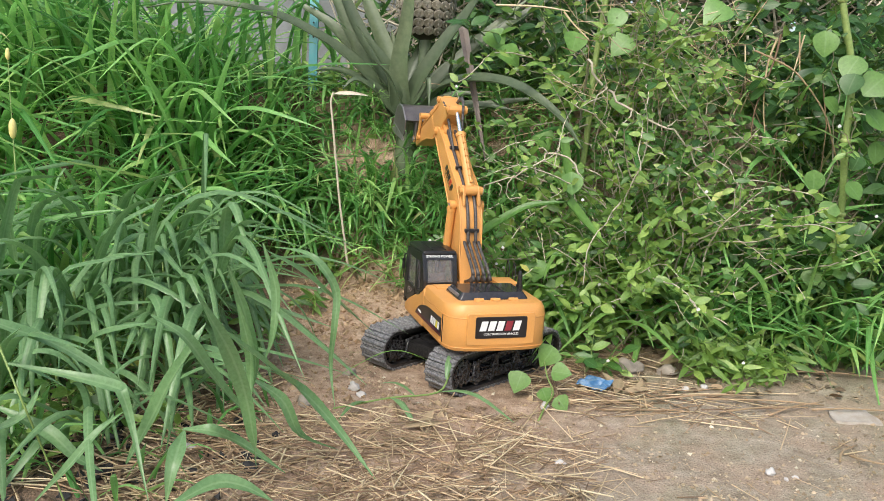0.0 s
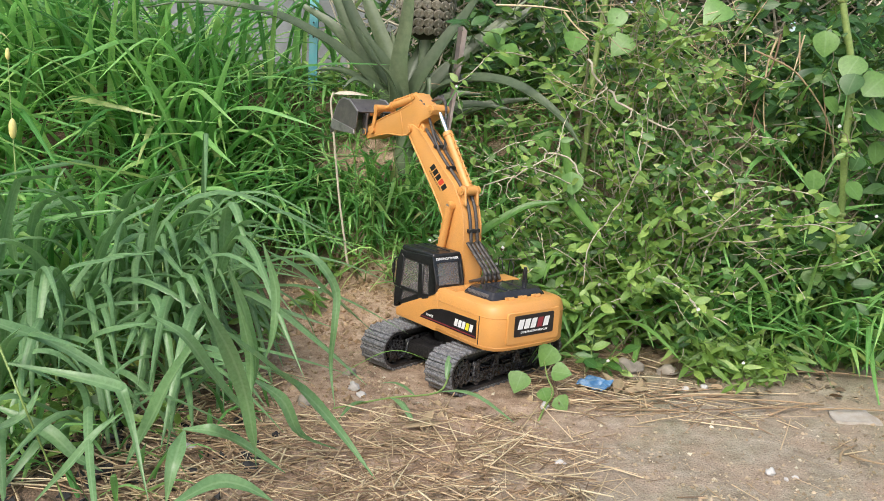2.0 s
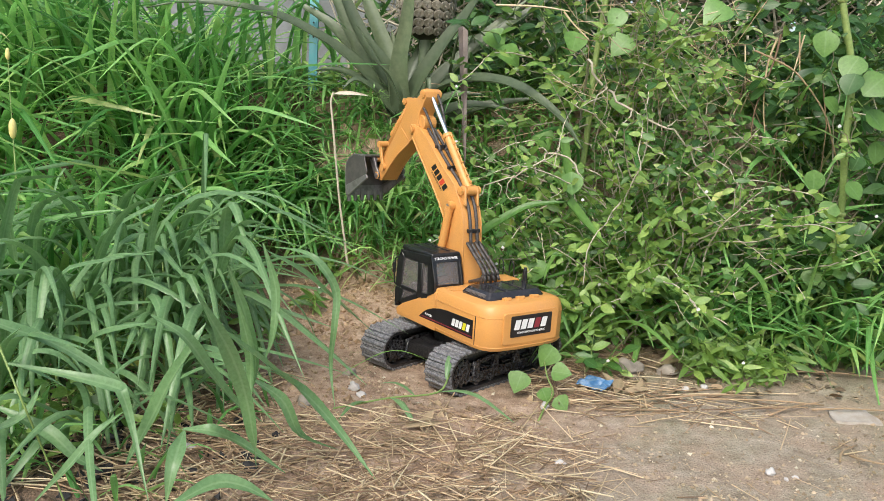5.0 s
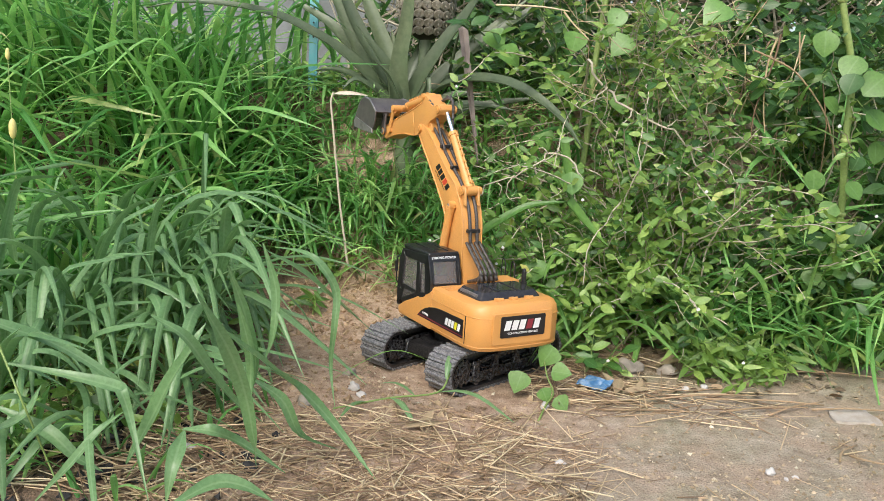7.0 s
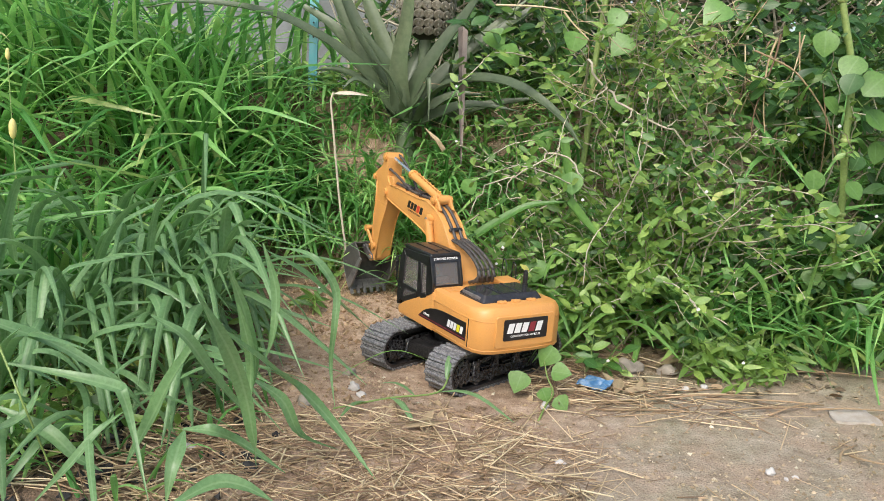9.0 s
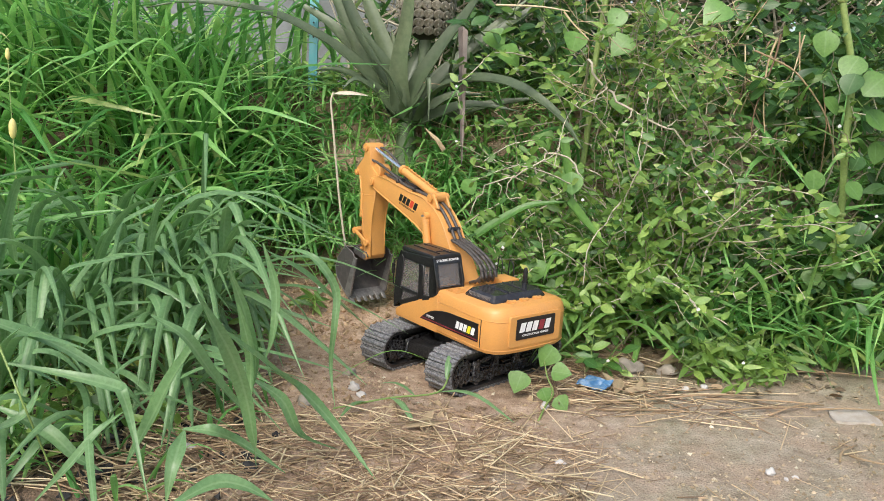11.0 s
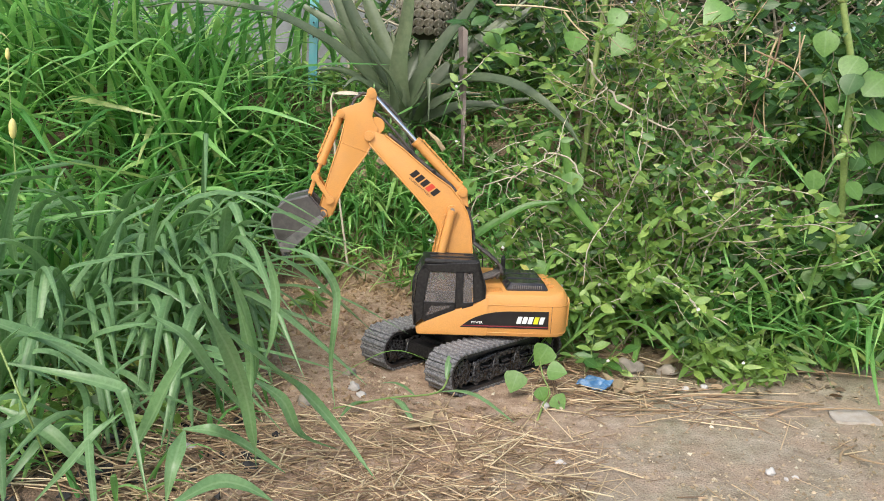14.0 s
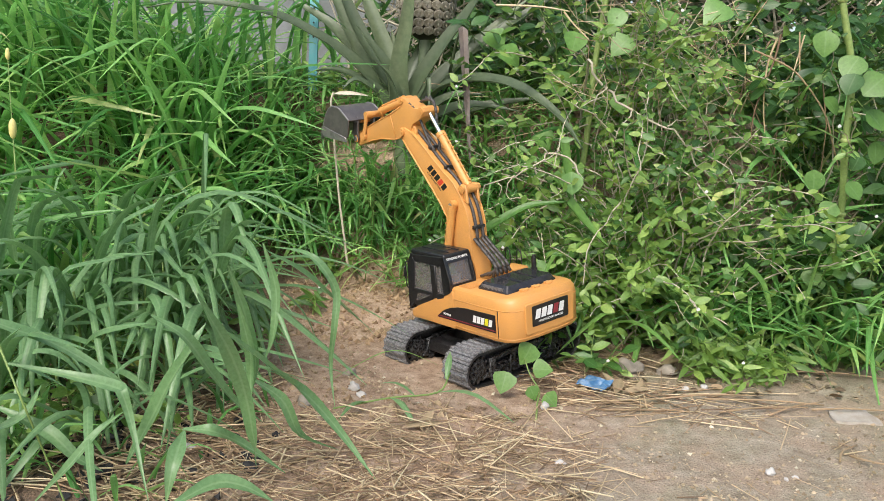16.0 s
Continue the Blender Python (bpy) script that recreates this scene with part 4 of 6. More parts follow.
def blade_mesh(name, specs, mat, seg=9, fold=0.2):
    """Long leaves. Each: base, heading, rise (radians), length, width, droop (radians over its length), twist."""
    verts, faces = [], []
    for base, head, rise, length, width, droop, twist in specs:
        p = np.array(base, float)
        start = len(verts)
        folded, kink = (abs(twist * 37) % 1.0) < 0.30, 0.28 + 0.34 * (abs(twist * 91) % 1.0)
        soft = 0.07 if folded else 0.20 + 0.2 * (abs(twist * 53) % 1.0)
        for i in range(seg + 1):
            u = i / seg
            e = rise - droop * (0.78 * smoothstep(kink - soft, kink + soft, u) + 0.22 * u)
            hd = head + twist * u
            d = np.array([math.cos(hd) * math.cos(e), math.sin(hd) * math.cos(e), math.sin(e)])
            side = np.array([-math.sin(hd), math.cos(hd), 0.0])
            roll = twist * 1.5 * u
            nrm = np.cross(d, side)
            side = side * math.cos(roll) + nrm * math.sin(roll)
            nrm = np.cross(d, side)
            w = 0.5 * width * min(1.0, 0.25 + 2.2 * u) * max(0.02, 1 - u ** 2.6) ** 0.9
            verts += [tuple(p - side * w), tuple(p + nrm * w * fold * 2), tuple(p + side * w)]
            p = p + d * length / seg
        for i in range(seg):
            a = start + 3 * i
            faces += [(a, a + 1, a + 4, a + 3), (a + 1, a + 2, a + 5, a + 4)]
    return ribbed(raw_mesh(name, verts, faces, mat))


def ribbon(points, width):
    """One long grass blade through points, narrow at both ends."""
    pts = smooth_path(points, 5)
    n = len(pts)
    verts, faces = [], []
    for i, p in enumerate(pts):
        u = i / (n - 1)
        d = (pts[min(i + 1, n - 1)] - pts[max(i - 1, 0)]).normalized()
        side = d.cross(Vector((0.15 * math.sin(40 * points[0][0]), -0.6, 0.8))).normalized()
        nrm = side.cross(d)
        w = 0.5 * width * min(1.0, 0.15 + 2.6 * u) * max(0.03, 1 - u ** 3.0)
        verts += [tuple(p - side * w), tuple(p - nrm * w * 0.5), tuple(p + side * w)]
    for i in range(n - 1):
        a = 3 * i
        faces += [(a, a + 1, a + 4, a + 3), (a + 1, a + 2, a + 5, a + 4)]
    return ribbed(raw_mesh("blade", verts, faces, BROAD))


# half widths along a leaf of unit length
OVATE = (0.04, 0.32, 0.48, 0.50, 0.42, 0.26, 0.02)
LANCE = (0.05, 0.35, 0.50, 0.46, 0.34, 0.18, 0.01)
HEART = (0.20, 0.62, 0.66, 0.58, 0.44, 0.24, 0.02)
ROUND = (0.10, 0.46, 0.60, 0.62, 0.54, 0.36, 0.05)


def leaf_mesh(name, specs, mat, shape=OVATE, fold=0.22):
    """Short leaves. Each: base, direction, upward normal, length, width, curl."""
    verts, faces = [], []
    k = len(shape)
    for base, d, up, length, width, curl in specs:
        d = np.array(d, float)
        d /= np.linalg.norm(d) + 1e-9
        side = np.cross(d, np.array(up, float))
        side /= np.linalg.norm(side) + 1e-9
        nrm = np.cross(side, d)
        p0 = np.array(base, float)
        start = len(verts)
        for i, h in enumerate(shape):
            u = i / (k - 1)
            c = p0 + d * length * u - nrm * curl * length * u * u
            w = h * width
            verts += [tuple(c - side * w + nrm * w * fold), tuple(c), tuple(c + side * w + nrm * w * fold)]
        for i in range(k - 1):
            a = start + 3 * i
            faces += [(a, a + 1, a + 4, a + 3), (a + 1, a + 2, a + 5, a + 4)]
    return ribbed(raw_mesh(name, verts, faces, mat), 0.89)


def stalks_mesh(name, paths, mat, seg=5):
    """Thin round stems. Each: points, start radius, end radius."""
    verts, faces = [], []
    for pts, r0, r1 in paths:
        pts = [Vector(p) for p in pts]
        side, prev = None, None
        for i, p in enumerate(pts):
            d = (pts[min(i + 1, len(pts) - 1)] - pts[max(i - 1, 0)])
            d = d.normalized() if d.length > 1e-9 else Vector((0, 0, 1))
            side = d.orthogonal().normalized() if side is None else (side - d * side.dot(d)).normalized()
            up = d.cross(side)
            r = r0 + (r1 - r0) * i / (len(pts) - 1)
            ring = len(verts)
            for j in range(seg):
                a = 2 * math.pi * j / seg
                verts.append(tuple(p + r * (math.cos(a) * side + math.sin(a) * up)))
            if prev is not None:
                for j in range(seg):
                    faces.append((prev + j, prev + (j + 1) % seg, ring + (j + 1) % seg, ring + j))
            prev = ring
    return raw_mesh(name, verts, faces, mat)


def thing(name, label, category, group="", kind="", at=(0, 0, 0)):
    ob = new(name)
    ob.location = at
    return tagged(ob, label, category, group, kind)


def stuff(name, mesh, label, category):
    return tagged(new(name, mesh), label, category, kind="stuff")


def on_ground(x, y, dz=0.0):
    return (x, y, ground_height(x, y) + dz)


def grass_specs(n, xr, yr, length, width, rise, droop, head=(0.0, 3.2), keep=None):
    out = []
    while len(out) < n:
        x, y = rng.uniform(*xr), rng.uniform(*yr)
        if keep and not keep(x, y):
            continue
        # blades rise in small tufts
        for _ in range(3):
            bx, by = x + rng.normal(0, 0.012), y + rng.normal(0, 0.012)
            out.append((on_ground(bx, by, -0.005), rng.normal(*head), rng.uniform(*rise), rng.uniform(*length), rng.uniform(*width), rng.uniform(*droop), rng.normal(0, 0.35)))
    return out


# ---------------------------------------------------------------- grass on the left
def thin_at_back(x, y):
    """Thick in front, sparse where the wall shows through."""
    if not (y > 0.42 or x < -0.42) or (x > -0.40 and y < 0.60):
        return False
    return rng.uniform() < (0.9 if y < 0.50 else 0.3 if x < -0.85 else 0.13)


far_grass = grass_specs(900, (-1.35, -0.28), (0.30, 0.90), (0.24, 0.46), (0.008, 0.017), (0.85, 1.5), (0.3, 1.9), (-1.3, 1.5), thin_at_back)
stuff("tall_grass", blade_mesh("tall_grass", far_grass, FRESH, 11), "tall fresh green grass with thin arching blades", "grass")
mid_grass = grass_specs(560, (-1.0, -0.36), (0.0, 0.42), (0.20, 0.42), (0.007, 0.016), (0.75, 1.4), (0.5, 2.0), (-1.2, 1.3), lambda x, y: x < -0.54 + 0.45 * max(0.0, y - 0.12))
stuff("tall_grass", blade_mesh("mid_grass", mid_grass, FRESH, 11), "dense green grass leaning over the dug soil", "grass")
under = grass_specs(420, (-0.95, -0.42), (-0.14, 0.3), (0.08, 0.2), (0.005, 0.010), (0.5, 1.4), (0.4, 1.6), (-0.9, 1.8))
stuff("low_grass", blade_mesh("low_grass", under, FRESH, 6), "short young grass between the taller clumps", "grass")
bank_grass = grass_specs(260, (-0.38, 0.12), (0.39, 0.46), (0.07, 0.17), (0.005, 0.011), (0.3, 1.1), (0.8, 2.2), (-1.5, 1.1), lambda x, y: y > 0.40 + 0.02 * math.sin(40 * x))
stuff("bank_grass", blade_mesh("bank_grass", bank_grass, FRESH, 8), "green grass hanging over the edge of the bank", "grass")
foot_grass = grass_specs(850, (-0.42, 0.16), (0.415, 0.60), (0.05, 0.13), (0.004, 0.009), (0.3, 1.2), (0.6, 2.0), (-1.5, 1.2))
stuff("bank_grass", blade_mesh("foot_grass", foot_grass, FRESH, 7), "short green grass and weeds round the foot of the pineapple plant", "grass")
side_grass = grass_specs(170, (-0.47, -0.33), (0.38, 0.47), (0.12, 0.26), (0.006, 0.012), (0.6, 1.4), (0.8, 2.1), (-1.2, 1.3))
stuff("bank_grass", blade_mesh("side_grass", side_grass, FRESH, 10), "green grass arching over the bank below the pineapple plant", "grass")
knee_grass = grass_specs(330, (-0.14, 0.20), (0.33, 0.50), (0.07, 0.22), (0.005, 0.010), (0.4, 1.3), (0.6, 2.0), (-1.6, 1.2))
stuff("bank_grass", blade_mesh("knee_grass", knee_grass, FRESH, 8), "green grass on the bank behind the toy", "grass")
hub_grass = grass_specs(130, (-0.25, -0.03), (0.40, 0.465), (0.08, 0.19), (0.005, 0.010), (0.7, 1.4), (0.5, 1.9), (-1.5, 1.4))
stuff("bank_grass", blade_mesh("hub_grass", hub_grass, FRESH, 8), "green grass hiding the foot of the pineapple plant", "grass")
slope_grass = grass_specs(420, (-0.75, -0.16), (0.33, 0.55), (0.08, 0.22), (0.006, 0.012), (0.5, 1.4), (0.5, 2.0), (-1.3, 1.2), lambda x, y: (y > 0.385 or x < -0.42) and not (x > -0.36 and y > 0.42))
stuff("bank_grass", blade_mesh("slope_grass", slope_grass, FRESH, 7), "short green grass covering the slope of the bank", "grass")
right_grass = grass_specs(170, (0.05, 0.85), (0.25, 0.65), (0.18, 0.4), (0.008, 0.014), (0.7, 1.4), (0.6, 2.2), (-1.6, 1.3))
stuff("bank_grass", blade_mesh("right_grass", right_grass, FRESH, 8), "broad-bladed grass among the shrubs", "grass")
strap = grass_specs(75, (0.07, 0.30), (0.13, 0.26), (0.14, 0.30), (0.012, 0.019), (0.6, 1.3), (0.6, 2.0), (-1.2, 1.5))
stuff("strap_leaves", blade_mesh("strap_leaves", strap, VINE, 9), "broad light green strap leaves growing among the shrubs", "strap leaves")
edge = grass_specs(170, (-0.78, -0.27), (-0.48, -0.2), (0.04, 0.14), (0.004, 0.008), (0.4, 1.4), (0.4, 1.6), (-1.0, 1.8))
stuff("low_grass", blade_mesh("edge_grass", edge, FRESH, 6), "sparse short grass on straw and charcoal litter", "grass")
gap_grass = grass_specs(330, (0.36, 0.82), (0.10, 0.33), (0.14, 0.30), (0.006, 0.013), (0.8, 1.45), (0.5, 1.9), (-1.3, 1.0))
stuff("bank_grass", blade_mesh("gap_grass", gap_grass, FRESH, 8), "green grass at the foot of the shrubs", "grass")


def broad_clump(x, y, culms, heads, lengths=(0.22, 0.40), tall=(0.05, 0.17), droop=(0.9, 2.3)):
    """A clump of wide-bladed grass: leafy culms whose blades rise, bend over and hang straight."""
    clump = thing("grass_clump", "clump of wide blue-green grass blades arching over bare soil", "grass clump", "broad grass clumps", at=on_ground(x, y))
    for _ in range(culms):
        foot = Vector((rng.normal(0, 0.02), rng.normal(0, 0.02), -0.006))
        height = rng.uniform(*tall)
        lean = Vector((rng.normal(0.0, 0.16), rng.normal(-0.08, 0.14), 1.0)) * height
        part("culm", tube(smooth_path([foot, foot + lean * 0.5, foot + lean], 3), 0.0024, 6, 0.7), STEMS, clump)
        for k in range(int(rng.integers(4, 7))):
            h = rng.uniform(*heads)
            at = foot + lean * rng.uniform(0.25, 1.0)
            spec = (tuple(at), h, rng.uniform(0.55, 1.4), rng.uniform(*lengths), rng.uniform(0.009, 0.017), rng.uniform(*droop), rng.normal(0, 0.32))
            part("blade", blade_mesh("blade", [spec], BROAD, 14, 0.28), BROAD, clump)


# the blades fall towards the dug soil and the yard
for cx, cy, culms, ch in ((-0.43, -0.10, 4, (-1.5, 0.1)), (-0.52, -0.02, 4, (-2.2, -0.3)), (-0.60, -0.10, 3, (-2.4, 0.3)), (-0.46, 0.04, 4, (-1.7, -0.5)), (-0.56, 0.12, 4, (-2.2, 0.3)), (-0.66, 0.02, 3, (-2.6, 0.2)),
                          (-0.50, -0.18, 4, (-2.4, 0.2)), (-0.37, -0.18, 3, (-1.4, 0.3)), (-0.68, -0.14, 2, (-2.8, 0.0)), (-0.62, 0.20, 3, (-2.2, 0.2)), (-0.74, -0.05, 3, (-2.2, 0.4)), (-0.46, 0.13, 3, (-1.7, -0.6))):
    broad_clump(cx, cy, culms, ch)
for cx, cy, culms, ch in ((-0.36, -0.27, 2, (-2.0, 0.6)), (-0.47, -0.28, 2, (-2.8, 0.3)), (-0.57, -0.26, 2, (-2.8, 0.5)), (-0.66, -0.28, 2, (-2.6, 0.6)), (-0.41, -0.36, 1, (-2.6, 0.6)), (-0.53, -0.40, 1, (-2.4, 0.9))):
    broad_clump(cx, cy, culms, ch, (0.14, 0.30), (0.02, 0.08), (0.8, 2.2))


# ---------------------------------------------------------------- leafy shrubs on the right
def shrub(x, y, height, n_stems, leaf, mat, label, spread=0.5, lean=(-0.15, -0.35), shape=OVATE, pale=0.25, step=0.016):
    """Wiry stems with leaves in pairs and small white flower buds."""
    ob = thing("leafy_shrub", label, "shrub", "shrubs on the bank", at=on_ground(x, y))
    stems, leaves, young, buds = [], [], [], []
    for _ in range(n_stems):
        p = np.array([rng.normal(0, 0.02), rng.normal(0, 0.02), -0.01])
        d = np.array([lean[0] + rng.normal(0, spread), lean[1] + rng.normal(0, spread * 0.6), 1.0])
        d /= np.linalg.norm(d)
        length = height * rng.uniform(0.55, 1.15)
        pts, walked = [tuple(p)], 0.0
        while walked < length:
            d = d + rng.normal(0, 0.14, 3) + np.array([0, -0.02, -0.03 * walked / height])
            d /= np.linalg.norm(d)
            p = p + d * step
            if p[2] < 0.01:
                p[2] = 0.01
            walked += step
            pts.append(tuple(p))
            if walked > length * 0.15:
                turn = rng.uniform(0, 6.28)
                for s in (0, math.pi):
                    if rng.uniform() < 0.25:
                        continue
                    a = turn + s
                    out = np.array([math.cos(a), math.sin(a) - 0.25, rng.uniform(-0.8, 1.0)])
                    size = leaf * rng.uniform(0.4, 1.35)
                    spec = (tuple(p), out, (rng.normal(0, 0.7), rng.normal(-0.6, 0.6), 0.7), size, size * rng.uniform(0.8, 1.15) * (0.27 if shape is LANCE else 0.46), rng.uniform(-0.05, 0.35))
                    (young if rng.uniform() < pale * (walked / length) ** 2 else leaves).append(spec)
        if rng.uniform() < 0.08:
            buds.append(((p[0], p[1], p[2] + 0.004), (0, -0.3, 1), (0, -1, 0.3), 0.005, 0.0042, 0.1))
        stems.append((pts, 0.0019, 0.0008))
    part("stem_growth", stalks_mesh("stem_growth", stems, BARK if leaf < 0.021 else STEMS, 4), STEMS, ob)["kind"] = "stuff"
    part("foliage", leaf_mesh("foliage", leaves, mat, shape), mat, ob)["kind"] = "stuff"
    if young:
        part("young_foliage", leaf_mesh("young_foliage", young, PALEHERB, shape), PALEHERB, ob)["kind"] = "stuff"
    if buds:
        for bud in buds:
            part("flower_bud", leaf_mesh("flower_bud", [bud], WHITE, ROUND), WHITE, ob)
    return ob


small = "wiry green shrub with small pointed leaves and white buds"
for x, y, h, n in ((0.14, 0.20, 0.20, 12), (0.21, 0.26, 0.25, 13), (0.28, 0.20, 0.28, 14), (0.33, 0.28, 0.44, 15), (0.39, 0.22, 0.34, 13), (0.28, 0.36, 0.42, 13), (0.35, 0.38, 0.52, 13),
                   (0.27, 0.17, 0.12, 5), (0.14, 0.33, 0.18, 9), (0.30, 0.46, 0.45, 10), (0.60, 0.22, 0.30, 6), (0.66, 0.30, 0.42, 7)):
    shrub(x, y, h, int(n * 3.0), rng.uniform(0.0145, 0.022), (HERB, PALEHERB, HERB, PALEHERB, HERB)[int(rng.integers(5))], small, step=0.0125)
wide = "dark green shrub with broad leaves in the shade of the bank"
for x, y, h, n in ((0.62, 0.36, 0.30, 9), (0.72, 0.30, 0.36, 9), (0.70, 0.48, 0.42, 9), (0.56, 0.50, 0.34, 8), (0.82, 0.42, 0.45, 9), (0.18, 0.55, 0.38, 9), (0.05, 0.62, 0.30, 8), (0.62, 0.24, 0.2, 7), (0.74, 0.20, 0.26, 8)):
    shrub(x, y, h, n * 2, 0.032, DARKLEAF, wide, pale=0.12)
weed = "low weed with narrow light green leaves beside the yard"
for x, y, h, n in ((0.36, 0.05, 0.06, 6), (0.42, 0.035, 0.07, 9), (0.47, 0.05, 0.07, 9), (0.45, 0.00, 0.05, 6), (0.38, 0.09, 0.10, 9), (0.44, 0.10, 0.10, 8), (0.57, 0.12, 0.09, 6), (0.64, 0.13, 0.08, 6),
                   (0.40, 0.00, 0.05, 4), (0.53, 0.09, 0.08, 5)):
    shrub(x, y, h, int(n * 1.3), 0.029, PALEHERB if y < 0.06 else HERB, weed, 0.9, (0, -0.3), LANCE, 0.35, 0.011)
for x, y, h, n in ((0.17, 0.06, 0.11, 6), (0.20, 0.02, 0.08, 5), (0.15, 0.10, 0.12, 6)):
    shrub(x, y, h, n, 0.025, HERB, "fallen leafy green stem with pointed leaves beside the toy", 0.7, (0.3, -0.5), OVATE, 0.3, 0.016)
for x, y, h, n in ((-0.46, -0.33, 0.05, 4), (-0.55, -0.34, 0.06, 5), (-0.62, -0.38, 0.05, 4), (-0.49, -0.41, 0.05, 4), (-0.38, -0.31, 0.05, 4), (-0.56, -0.22, 0.07, 5), (-0.44, -0.25, 0.06, 4), (-0.64, -0.20, 0.07, 5)):
    shrub(x, y, h, n * 2, 0.021, HERB, "small leafy green weed on straw and charcoal litter", 0.8, (0, -0.2), OVATE, 0.4, 0.014)
for x, y, h, n in ((-0.27, 0.22, 0.03, 5), (-0.33, 0.12, 0.05, 6), (-0.31, -0.03, 0.04, 4), (-0.10, 0.39, 0.05, 5), (-0.26, 0.36, 0.05, 5)):
    shrub(x, y, h, n, 0.035, HERB, "small green weed seedling on bare soil", 0.8, (0, -0.2), LANCE, 0.35, 0.011)


def ground_cover():
    specs = []
    while len(specs) < 7000:
        x, y = rng.uniform(-1.3, 0.9), rng.uniform(-0.42, 0.95)
        if not (y > 0.365 or (x < -0.42 and y > -0.25) or (x > 0.18 and y > 0.12) or (x < -0.42 and rng.uniform() < 0.3)):
            continue
        a, size = rng.uniform(0, 6.28), rng.uniform(0.015, 0.05)
        specs.append((on_ground(x, y, rng.uniform(0.004, 0.05)), (math.cos(a), math.sin(a), rng.uniform(-0.2, 0.6)), (rng.normal(0, 0.4), rng.normal(-0.3, 0.4), 1), size, size * rng.uniform(0.25, 0.55), rng.uniform(0, 0.4)))
    stuff("ground_cover", leaf_mesh("ground_cover", specs, HERB), "low green weeds covering the bank", "weeds")


ground_cover()


# ---------------------------------------------------------------- dark hedge and wall behind
def hedge():
    specs = []
    for i in range(8200):
        x, y = rng.uniform(-1.5, 1.6), rng.uniform(0.72, 1.35)
        if x < -0.28:
            z = rng.uniform(0.26, 0.38)
            y = max(y, 0.9)
        else:
            z = rng.uniform(0.3, 1.0)
        a = rng.uniform(0, 6.28)
        size = rng.uniform(0.03, 0.075)
        if i > 6000 and x > -0.28:
            y, size = rng.uniform(1.35, 1.6), rng.uniform(0.08, 0.13)
        specs.append(((x, y, z), (math.cos(a), math.sin(a) - 0.3, rng.uniform(-0.6, 0.3)), (rng.normal(0, 0.4), -0.5, 1.0), size, size * rng.uniform(0.4, 0.7), rng.uniform(0, 0.4)))
    for _ in range(2600):
        a, size = rng.uniform(0, 6.28), rng.uniform(0.06, 0.12)
        specs.append(((rng.uniform(-0.2, 2.0), rng.uniform(1.55, 1.85), rng.uniform(0.2, 1.25)), (math.cos(a), math.sin(a) - 0.3, rng.uniform(-0.6, 0.3)), (rng.normal(0, 0.4), -0.6, 1.0), size, size * rng.uniform(0.4, 0.7), rng.uniform(0, 0.4)))
    stuff("hedge_leaves", leaf_mesh("hedge_leaves", specs, DARKLEAF), "dense dark green leaves of the hedge behind", "hedge")
    stems = []
    for _ in range(260):
        x, y = rng.uniform(-0.3, 1.5), rng.uniform(0.75, 1.3)
        p = Vector(on_ground(x, y, -0.02))
        pts = [p + Vector((rng.normal(0, 0.02), rng.normal(0, 0.02), 0)) + Vector((0.1 * rng.normal() * k, 0.05 * rng.normal() * k, 0.7 * k / 5)) * 1.0 for k in range(6)]
        stems.append((pts, 0.004, 0.0015))
    stuff("hedge_stems", stalks_mesh("hedge_stems", stems, BARK, 4), "thin brown stems inside the hedge", "hedge")


hedge()
bm = box(-3.2, 0.3, 1.75, 1.9, -0.2, 1.3, 0.01)
part("wall_back", bm, CONCRETE, None)
tagged(bpy.data.objects["wall_back"], "weathered grey concrete wall behind the grass", "wall", kind="structure")
bm = box(-0.373, -0.354, 0.62, 0.628, 0.2, 0.95, 0.002)
post = tagged(part("post", bm, TURQUOISE, None), "turquoise painted slotted metal post behind the plants", "post")
for z in np.arange(0.50, 0.9, 0.03):
    part("slot", rod((-0.3635, 0.6185, z), (-0.3635, 0.6205, z), 0.002, 8), BLACK, post)


# ---------------------------------------------------------------- pineapple plant
def sword_leaf(points, width, parent, name="leaf", mat=None):
    """A stiff channelled leaf through points."""
    pts = smooth_path(points, 5)
    bm = bmesh.new()
    rows, n = [], len(pts)
    for i, p in enumerate(pts):
        d = (pts[min(i + 1, n - 1)] - pts[max(i - 1, 0)]).normalized()
        side = d.cross(Vector((0, -0.55, 0.85))).normalized()
        nrm = side.cross(d)
        u = i / (n - 1)
        w = 0.6 * width * (1 - 0.25 * u) * max(0.03, 1 - u ** 3.0)
        rows.append([bm.verts.new(p + side * w * a + nrm * (w * 0.45 * a * a)) for a in (-1, -0.5, 0, 0.5, 1)] + [bm.verts.new(p + side * w * a + nrm * (w * 0.45 * a * a - 0.0016)) for a in (1, 0.5, 0, -0.5, -1)])
    for a, b in zip(rows, rows[1:]):
        for i in range(10):
            bm.faces.new((a[i], a[(i + 1) % 10], b[(i + 1) % 10], b[i]))
    bmesh.ops.recalc_face_normals(bm, faces=bm.faces[:])
    return part(name, bm, mat or PINE, parent)


